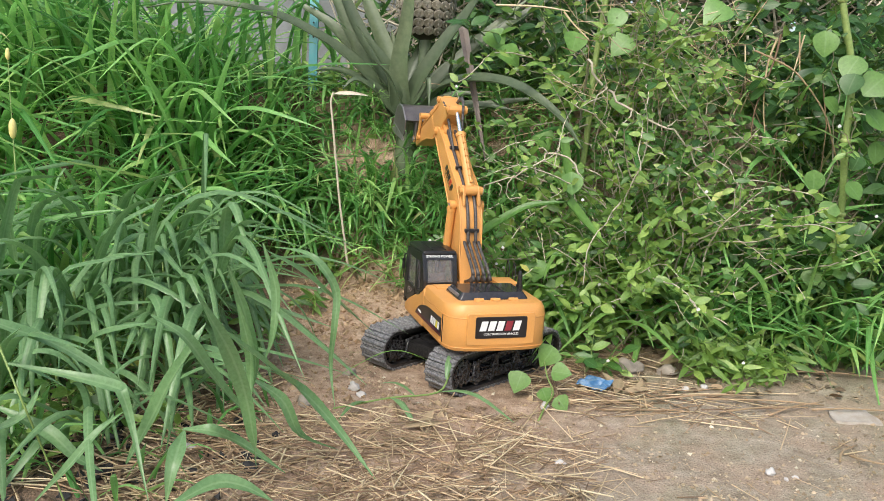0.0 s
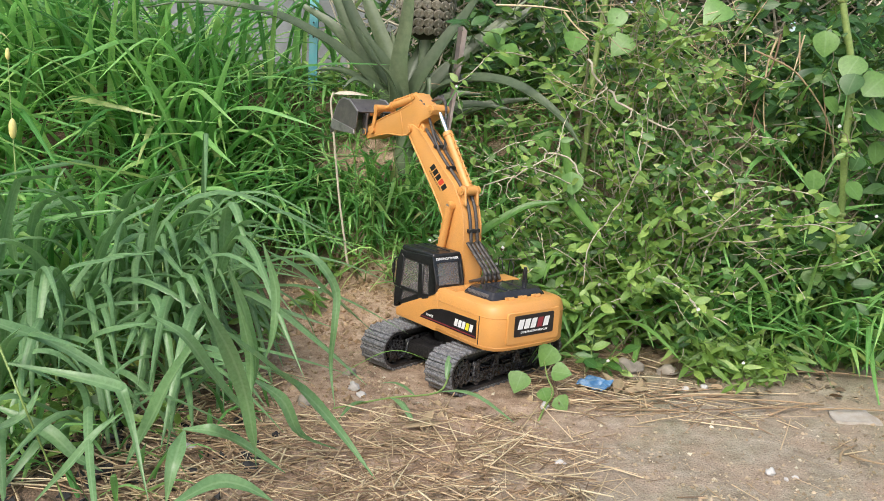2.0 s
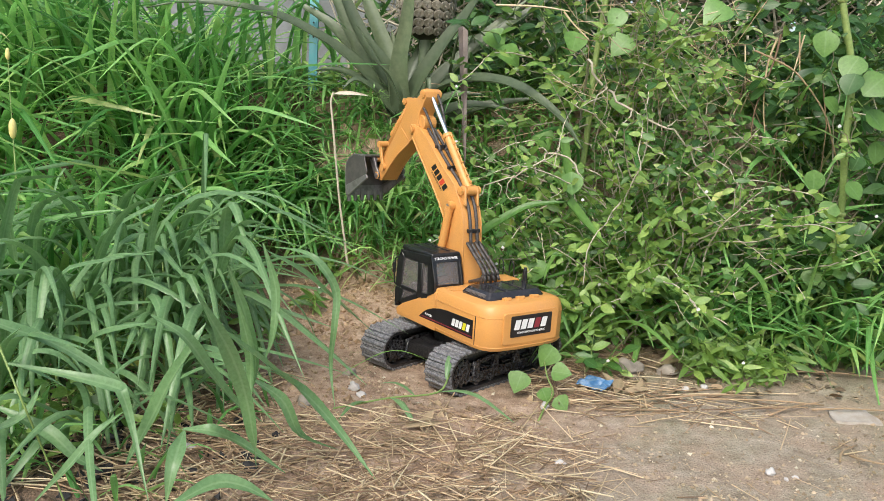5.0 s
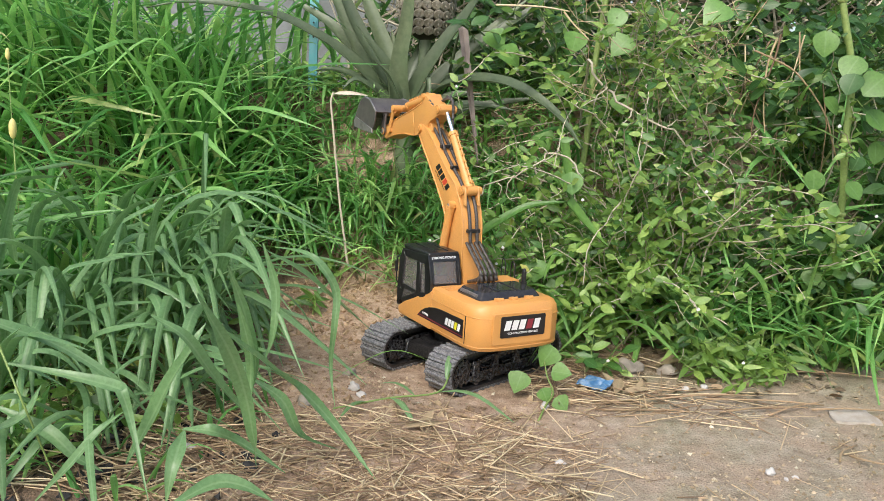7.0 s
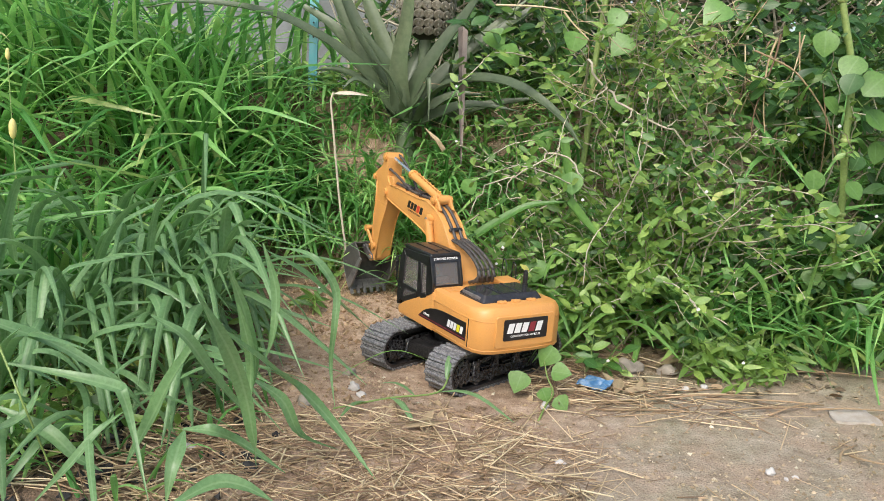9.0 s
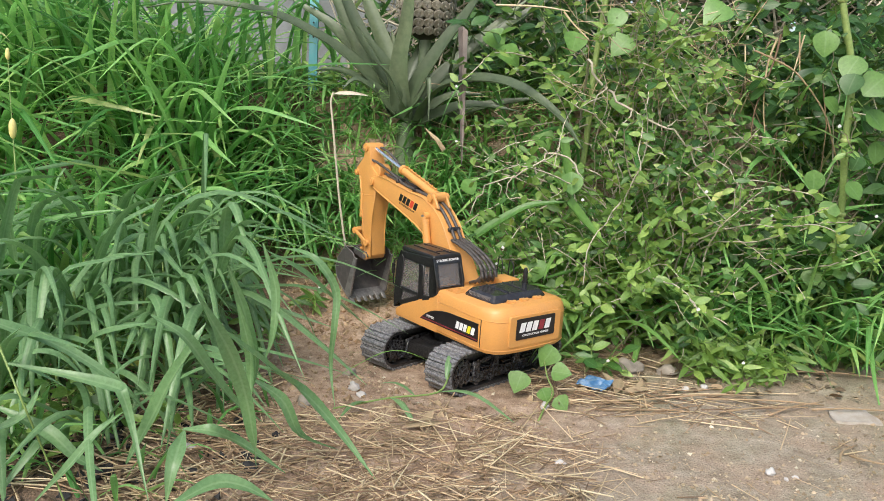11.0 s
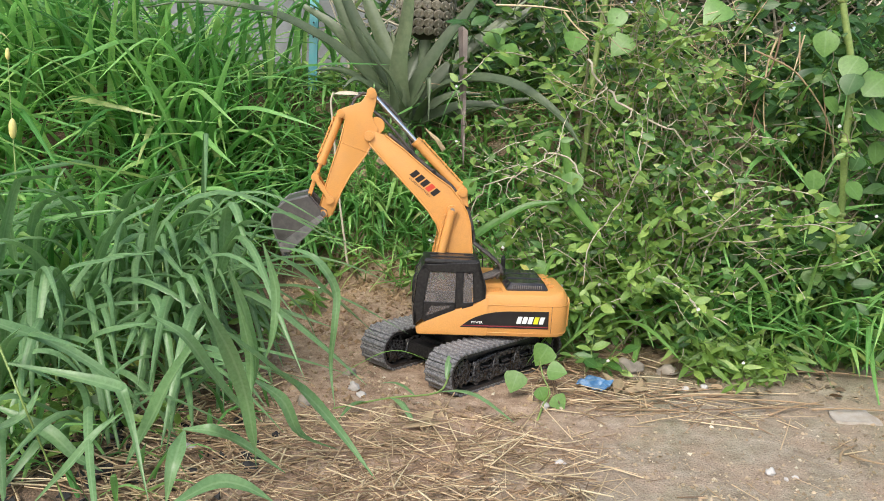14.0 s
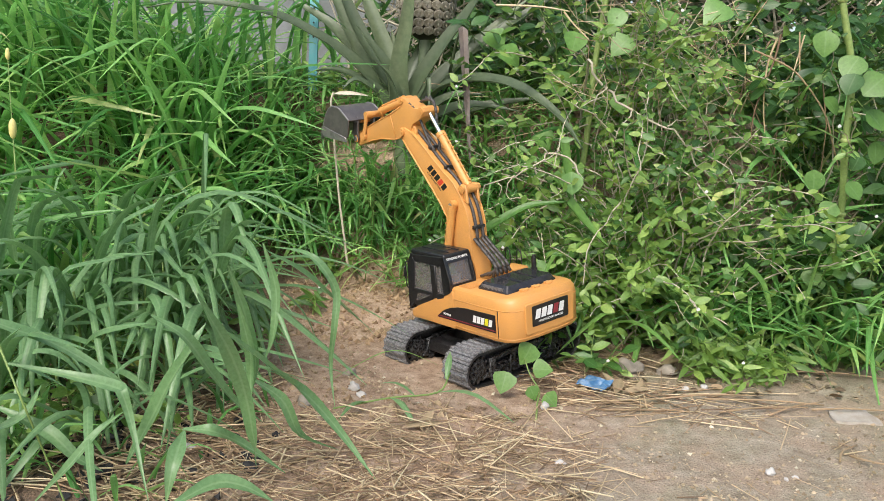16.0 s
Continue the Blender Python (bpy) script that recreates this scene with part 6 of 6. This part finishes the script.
for _ in range(16):
    x, y = rng.uniform(-0.02, 0.18), rng.uniform(0.42, 0.5)
    p = Vector((x, y, rng.uniform(0.27, 0.42)))
    a = rng.uniform(0, 3.14)
    stems.append(([p, p + Vector((math.cos(a), -0.2, 0.5 * math.sin(a))) * rng.uniform(0.06, 0.14)], 0.0013, 0.0007))
stuff("dry_stems", stalks_mesh("dry_stems", stems, STRAW, 4), "tangle of straw-coloured dead stems in the shrubs", "dead stems")


# ---------------------------------------------------------------- sedges with star heads
def sedge(x, y, top):
    g = on_ground(x, y)
    ob = thing("sedge", "slender sedge with a pale green star-shaped head", "sedge", "sedges on the bank", at=g)
    h = top[2] - g[2]
    off = Vector((top[0] - x, top[1] - y, h))
    part("stem", tube(smooth_path([(0, 0, -0.01), off * 0.5 + Vector((0.01, 0.01, 0.02)), off], 4), 0.0011, 5, 0.7), STEMS, ob)
    rays = [(off, rng.uniform(0, 6.28), rng.uniform(-0.2, 0.9), rng.uniform(0.03, 0.06), 0.0026, rng.uniform(0.3, 1.2), 0.1) for _ in range(16)]
    part("head", blade_mesh("head", rays, VINE, 4), VINE, ob)["kind"] = "stuff"
    tips = []
    for _ in range(26):
        d = Vector((rng.normal(), rng.normal(), rng.normal(0.3, 0.7))).normalized()
        tips.append((off + d * rng.uniform(0.004, 0.022), d, (0, 0, 1), rng.uniform(0.008, 0.014), 0.0035, 0.1))
    part("flower_tuft", leaf_mesh("flower_tuft", tips, VINE, LANCE), VINE, ob)["kind"] = "stuff"


for x, y, top in ((-0.20, 0.37, (-0.189, 0.30, 0.385)), (-0.15, 0.37, (-0.157, 0.31, 0.325)), (-0.20, 0.35, (-0.186, 0.28, 0.212)), (-0.10, 0.36, (-0.095, 0.33, 0.23)),
                  (-0.13, 0.35, (-0.132, 0.24, 0.127)), (-0.22, 0.39, (-0.235, 0.33, 0.31)), (-0.07, 0.38, (-0.06, 0.32, 0.20))):
    sedge(x, y, top)

# ---------------------------------------------------------------- heart-leaved seedling beside the track
seedling = thing("creeper", "young creeper with heart-shaped light green leaves beside the track", "creeper", at=(0.115, -0.150, 0.0))
part("runner", tube(smooth_path([(-0.012, -0.055, -0.004), (0.0, -0.02, 0.006), (0.012, 0.01, 0.012), (0.004, 0.03, 0.028), (0.0, 0.048, 0.045)], 4), 0.0016, 6, 0.6), STEMS, seedling)
for (x, y, z), s, tl in (((0.004, 0.05, 0.047), 0.048, 0.1), ((0.024, 0.035, 0.030), 0.042, 1.0), ((-0.036, 0.022, 0.016), 0.046, -0.9), ((0.0, 0.0, 0.008), 0.03, -0.4), ((0.022, -0.012, 0.002), 0.034, 0.5)):
    facing_leaf("leaf", (x, y, z + 0.004), s * 0.68, seedling, HERB, HEART, tl)
creeper = thing("creeper", "creeper with large yellow-green leaves behind the toy", "creeper", at=on_ground(0.13, 0.17))
part("runner", tube(smooth_path([(0, 0, -0.01), (0.0, -0.02, 0.05), (-0.01, -0.04, 0.10), (-0.02, -0.05, 0.14)], 4), 0.0018, 6, 0.6), STEMS, creeper)
for (x, y, z), s, tl in (((-0.018, -0.055, 0.12), 0.062, 0.2), ((0.01, -0.05, 0.09), 0.05, -0.2), ((-0.005, -0.03, 0.07), 0.05, 0.8), ((0.03, -0.05, 0.05), 0.05, 0.5), ((0.05, -0.06, 0.02), 0.045, 0.9)):
    facing_leaf("leaf", (x, y, z), s * 0.62, creeper, VINE, HEART, tl)

# yellow flower buds in the grass
for x, y, z, s in ((-0.717, 0.05, 0.312, 1.0), (-0.748, 0.10, 0.425, 0.6)):
    g = on_ground(x, y)
    bud = thing("flower_bud", "closed pale yellow flower bud on a thin stem in the grass", "flower bud", "yellow buds", at=g)
    part("stem", tube([(0, 0, -0.01), (0.004, 0, (z - g[2]) * 0.6), (0, 0, z - g[2])], 0.0008, 6), STEMS, bud)
    bm = bmesh.new()
    bmesh.ops.create_uvsphere(bm, u_segments=12, v_segments=10, radius=1, matrix=Matrix.Translation((0, 0, z - g[2])) @ Matrix.Diagonal((0.006 * s, 0.006 * s, 0.016 * s, 1)))
    part("petals", bm, LEMONY, bud)


# ---------------------------------------------------------------- litter on the ground
def straw_litter(n, place, length, aim, thick=(0.0006, 0.0014), lift=0.010):
    out = []
    for _ in range(n):
        x, y = place()
        l, a = rng.uniform(*length), rng.normal(*aim)
        d = Vector((math.cos(a), math.sin(a), 0)) * l * 0.5
        z = ground_height(x, y) + abs(rng.normal(0, lift * 0.5)) + 0.0015
        p = Vector((x, y, z))
        k = Vector((rng.normal(0, 0.008) * l, rng.normal(0, 0.008) * l, 0))
        t = rng.normal(0, 0.05) * l
        r = rng.uniform(*thick)
        out.append(([p - d - Vector((0, 0, t)), p + k, p + d + Vector((0, 0, t))], r, r * 0.7))
    return out


def heap():
    while True:
        x, y = rng.uniform(-0.34, 0.19), rng.uniform(-0.52, -0.16)
        edge = -0.20 - 0.10 * abs(x + 0.02) + 0.03 * noise.noise((x * 9, 1, 0))
        if y < edge and rng.uniform() < min(1.0, 0.35 + (edge - y) * 6) * (1 - smoothstep(0.08, 0.2, x)):
            return x, y


litter = straw_litter(1300, heap, (0.008, 0.05), (0.0, 1.4), (0.0003, 0.0009), 0.005)
litter += straw_litter(420, heap, (0.04, 0.12), (0.1, 1.1), (0.0005, 0.0011), 0.014)
litter += straw_litter(75, lambda: (rng.uniform(0.10, 0.46), -0.11 + rng.normal(0, 0.04)), (0.03, 0.15), (0.05, 0.5), (0.0004, 0.0011), 0.005)
litter += straw_litter(150, lambda: (rng.uniform(0.10, 0.30), rng.uniform(-0.15, 0.08)), (0.03, 0.12), (0.2, 1.0))
litter += straw_litter(60, lambda: (rng.uniform(0.1, 0.55), rng.uniform(-0.45, -0.1)), (0.01, 0.05), (0.0, 1.2), (0.0004, 0.0009), 0.003)
litter += straw_litter(700, lambda: (rng.uniform(-0.7, -0.24), rng.uniform(-0.5, -0.1)), (0.02, 0.09), (0.3, 1.2))
stuff("straw_litter", stalks_mesh("straw_litter", litter, STRAW, 4), "dry straw stems strewn over the soil", "straw")
for x, y, l, a in ((0.36, -0.085, 0.16, 0.25), (0.43, -0.09, 0.17, 0.05), (0.47, -0.105, 0.12, 0.6), (0.42, -0.12, 0.14, 0.3), (0.56, -0.10, 0.14, 0.1), (0.48, -0.25, 0.07, 0.9), (0.60, 0.05, 0.16, -0.1), (0.50, -0.27, 0.05, -0.5)):
    d = Vector((math.cos(a), math.sin(a), 0)) * l / 2
    p = Vector(on_ground(x, y, 0.005))
    tagged(part("dry_stick", tube(smooth_path([p - d, p + Vector((0.006 * rng.normal(), 0.006 * rng.normal(), 0.003)), p + d], 4), 0.0016, 7, 0.6), STRAW, None), "straw-coloured dry stick lying on the yard", "stick", "dry sticks")


def lump(name, x, y, r, mat, label, category, group, squash=0.65):
    bm = bmesh.new()
    bmesh.ops.create_icosphere(bm, subdivisions=3, radius=1.0)
    o = Vector((rng.uniform(0, 50), rng.uniform(0, 50), rng.uniform(0, 50)))
    sx, sy = rng.uniform(0.8, 1.3), rng.uniform(0.7, 1.1)
    for v in bm.verts:
        k = 1 + 0.55 * noise.noise(v.co * 1.1 + o) + 0.28 * noise.noise(v.co * 2.6 + o)
        v.co = Vector((v.co.x * sx, v.co.y * sy, v.co.z * squash)) * k * r
    ob = mesh_object(name, bm, mat, 60)
    ob.location = on_ground(x, y, r * squash * 0.55)
    ob.rotation_euler = (0, 0, rng.uniform(0, 6.28))
    return tagged(ob, label, category, group)


for x, y, r in ((-0.147, -0.136, 0.009), (-0.134, -0.160, 0.006), (0.114, -0.163, 0.008), (0.364, -0.315, 0.006), (0.377, -0.33, 0.003), (0.39, -0.322, 0.003), (0.328, -0.052, 0.007), (0.36, -0.035, 0.006), (-0.30, -0.36, 0.008), (0.12, -0.33, 0.005)):
    lump("pebble", x, y, r, PALESTONE, "small pale pebble on the ground", "pebble", "pebbles")
for x, y, r in ((0.318, 0.02, 0.014), (-0.162, -0.08, 0.010), (-0.20, -0.2, 0.012), (0.26, 0.02, 0.018)):
    lump("stone", x, y, r, STONE, "grey-brown stone half sunk in the soil", "stone", "stones")
for x, y, r in ((-0.50, -0.36, 0.018), (-0.47, -0.40, 0.014), (-0.55, -0.42, 0.02), (-0.26, -0.33, 0.008), (-0.235, -0.37, 0.007), (-0.22, -0.40, 0.009), (-0.28, -0.42, 0.008), (-0.44, -0.29, 0.014), (-0.37, -0.44, 0.009), (-0.58, -0.34, 0.016), (-0.215, -0.31, 0.006)):
    lump("charcoal_lump", x, y, r, COAL, "black charcoal lump among straw and grass", "charcoal", "charcoal lumps")
bm = bmesh.new()
bmesh.ops.create_grid(bm, x_segments=8, y_segments=5, size=1.0, matrix=Matrix.Diagonal((0.032, 0.024, 1, 1)))
for v in bm.verts:
    v.co.z = -0.0008 + 0.004 * noise.noise(v.co * 40)
    v.co.x += 0.012 * noise.noise(v.co * 30)
    v.co.y += 0.012 * noise.noise(v.co * 30 + Vector((4, 4, 4)))
bmesh.ops.solidify(bm, geom=bm.faces[:], thickness=-0.004)
ob = mesh_object("cement_patch", bm, PATCH)
ob.location = on_ground(0.545, -0.110)
tagged(ob, "flat whitish cement patch on the trodden yard", "cement patch")

cv, cf = [], []
for _ in range(4200):
    if rng.uniform() < 0.75:
        x, y = rng.uniform(-0.34, 0.0), rng.uniform(0.08, 0.42)
    else:
        x, y = rng.uniform(-0.3, 0.1), rng.uniform(-0.25, 0.1)
    if math.hypot(x, y) < 0.16:
        continue
    r = 0.001 + 0.0055 * rng.uniform() ** 5
    p = np.array(on_ground(x, y, r * 0.2))
    b = len(cv)
    for v in ((1, 0, 0), (-1, 0, 0), (0, 1, 0), (0, -1, 0), (0, 0, 0.9), (0, 0, -0.9)):
        cv.append(tuple(p + r * (np.array(v) + rng.normal(0, 0.28, 3))))
    cf += [(b, b + 2, b + 4), (b + 2, b + 1, b + 4), (b + 1, b + 3, b + 4), (b + 3, b, b + 4), (b + 2, b, b + 5), (b + 1, b + 2, b + 5), (b + 3, b + 1, b + 5), (b, b + 3, b + 5)]
stuff("soil_clods", raw_mesh("soil_clods", cv, cf, CLOD, False), "crumbs and clods of dug brown soil", "soil")
gv, gf = [], []
for _ in range(11000):
    x, y = rng.uniform(-0.3, 0.66), rng.uniform(-0.5, 0.02)
    if noise.noise((x * 7, y * 7, 4.0)) < rng.uniform(-0.5, 0.35):
        continue
    r = 0.0005 + 0.0026 * rng.uniform() ** 3
    p = np.array(on_ground(x, y, r * 0.3))
    b = len(gv)
    for v in ((1, 0, 0), (-1, 0, 0), (0, 1, 0), (0, -1, 0), (0, 0, 0.8), (0, 0, -0.8)):
        gv.append(tuple(p + r * (np.array(v) + rng.normal(0, 0.25, 3))))
    gf += [(b, b + 2, b + 4), (b + 2, b + 1, b + 4), (b + 1, b + 3, b + 4), (b + 3, b, b + 4), (b + 2, b, b + 5), (b + 1, b + 2, b + 5), (b + 3, b + 1, b + 5), (b, b + 3, b + 5)]
stuff("grit", raw_mesh("grit", gv, gf, GRIT, False), "fine pale grit scattered on the trodden yard", "grit")

kv, kf = [], []
for _ in range(900):
    x, y = rng.normal(-0.52, 0.13), rng.normal(-0.36, 0.08)
    if x > -0.22 or y < -0.56:
        continue
    r = 0.002 + 0.007 * rng.uniform() ** 2.5
    p = np.array(on_ground(x, y, r * 0.35))
    b = len(kv)
    for v in ((1, 0, 0), (-1, 0, 0), (0, 1, 0), (0, -1, 0), (0, 0, 0.7), (0, 0, -0.7)):
        kv.append(tuple(p + r * (np.array(v) + rng.normal(0, 0.3, 3))))
    kf += [(b, b + 2, b + 4), (b + 2, b + 1, b + 4), (b + 1, b + 3, b + 4), (b + 3, b, b + 4), (b + 2, b, b + 5), (b + 1, b + 2, b + 5), (b + 3, b + 1, b + 5), (b, b + 3, b + 5)]
stuff("charcoal_crumbs", raw_mesh("charcoal_crumbs", kv, kf, COAL, False), "black charcoal crumbs strewn through the straw", "charcoal")
scraps = []
for _ in range(520):
    x, y = rng.uniform(-0.72, -0.24), rng.uniform(-0.5, -0.08)
    if rng.uniform() < 0.35:
        x, y = rng.uniform(0.10, 0.62), rng.uniform(-0.06, 0.14)
    a = rng.uniform(0, 6.28)
    size = rng.uniform(0.006, 0.020)
    scraps.append((on_ground(x, y, rng.uniform(0.002, 0.008)), (math.cos(a), math.sin(a), rng.uniform(-0.1, 0.3)), (rng.normal(0, 0.4), rng.normal(0, 0.4), 1), size, size * rng.uniform(0.3, 0.6), rng.uniform(-0.3, 0.3)))
stuff("leaf_litter", leaf_mesh("leaf_litter", scraps, MULCH), "brown shrivelled scraps of dead leaves on the soil", "leaf litter")

# crumpled wrapper scrap
bm = bmesh.new()
bmesh.ops.create_grid(bm, x_segments=12, y_segments=9, size=1.0, matrix=Matrix.Diagonal((0.021, 0.017, 1, 1)))
for v in bm.verts:
    u = Vector((v.co.x * 60, v.co.y * 60, 1.0))
    v.co.z = 0.008 + 0.010 * noise.noise(u) + 0.004 * noise.noise(u * 2.5) + 0.3 * max(0, v.co.y)
    v.co.x += 0.004 * noise.noise(u + Vector((9, 0, 0)))
bmesh.ops.solidify(bm, geom=bm.faces[:], thickness=-0.0006)
ob = mesh_object("wrapper_scrap", bm, FOIL, 25)
ob.matrix_world = Matrix.Translation(on_ground(0.192, -0.072, 0.001)) @ pose(0, 0, 0, 0, 0, -35)
tagged(ob, "crumpled blue and white plastic wrapper scrap on straw", "wrapper")
for x, y, s, a in ((0.226, -0.072, 0.05, 1.3), (0.250, -0.085, 0.04, 0.2), (-0.045, -0.262, 0.045, 0.25), (0.33, 0.06, 0.06, 0.5)):
    dead = thing("fallen_leaf", "curled brown fallen leaf on the straw", "fallen leaf", "fallen leaves", at=on_ground(x, y, 0.002))
    part("leaf", leaf_mesh("leaf", [((-s / 2 * math.cos(a), -s / 2 * math.sin(a), 0.002), (math.cos(a), math.sin(a), 0.06), (0.1, -0.3, 1), s, s * 0.32, -0.08)], DEADLEAF, OVATE, 0.6), DEADLEAF, dead)
    part("leaf", leaf_mesh("leaf", [((0, 0, 0.002), (math.cos(a + 0.9), math.sin(a + 0.9), 0.2), (0.1, -0.2, 1), s * 0.7, s * 0.25, -0.2)], DEADLEAF, OVATE, 0.6), DEADLEAF, dead)
# a fallen fresh grass stalk in front of the tracks
fallen = thing("fallen_grass_stalk", "freshly cut green grass stalk lying on the soil", "grass stalk", at=on_ground(-0.06, -0.20, 0.006))
part("stem", tube(smooth_path([(-0.10, -0.03, 0.0), (-0.03, 0.0, 0.008), (0.03, 0.02, 0.012), (0.045, 0.05, 0.03)], 4), 0.0014, 6), STEMS, fallen)
for b, h, r, l, d in (((-0.03, 0.0, 0.008), -1.0, 0.2, 0.075, 0.9), ((0.0, 0.01, 0.01), 2.6, 0.5, 0.06, 0.8), ((0.03, 0.02, 0.012), -0.5, 0.35, 0.12, 0.9), ((0.04, 0.04, 0.025), 1.4, 1.0, 0.05, 0.8), ((-0.06, -0.01, 0.004), -2.2, 0.3, 0.06, 0.8)):
    part("blade", blade_mesh("blade", [(b, h, r, l, 0.010, d, 0.2)], BROAD, 8), BROAD, fallen)

runner = thing("grass_runner", "thin pale grass runner arching over the bare soil", "grass runner", at=on_ground(-0.185, -0.10))
part("blade", blade_mesh("blade", [((0, 0, -0.003), 0.05, 0.62, 0.17, 0.0045, 1.05, 0.02)], VINE, 12), VINE, runner)


def plant_motion():
    """What the arm and the tracks brush against."""
    home = Matrix.Translation((-0.0367, 0.36, 0.519))
    walk(strip, [(t, home @ spin(a)) for t, a in ((0.0, -9.8), (0.4, -4.0), (1.0, 8.6), (3.0, 8.6), (3.5, 2.0), (4.2, 2.0), (6.3, -6.4), (7.0, -6.4), (7.4, 1.0), (9.0, 1.0), (14.5, 0.0), (15.2, 0.0), (15.6, -3.0), (16.0, -3.0))])
    home = Matrix.Translation((0.115, -0.150, 0.0))
    walk(seedling, [(t, Matrix.Translation((x, y, 0)) @ home @ Matrix.Rotation(radians(a), 4, "Z")) for t, x, y, a in ((0.0, 0, 0, 0), (12.0, 0, 0, 0), (12.6, -0.004, 0.002, 3), (14.6, -0.004, 0.002, 3), (15.2, -0.014, 0.004, 12), (16.0, -0.016, 0.004, 14))])


def motions():
    excavator_motion()
    plant_motion()


motions()
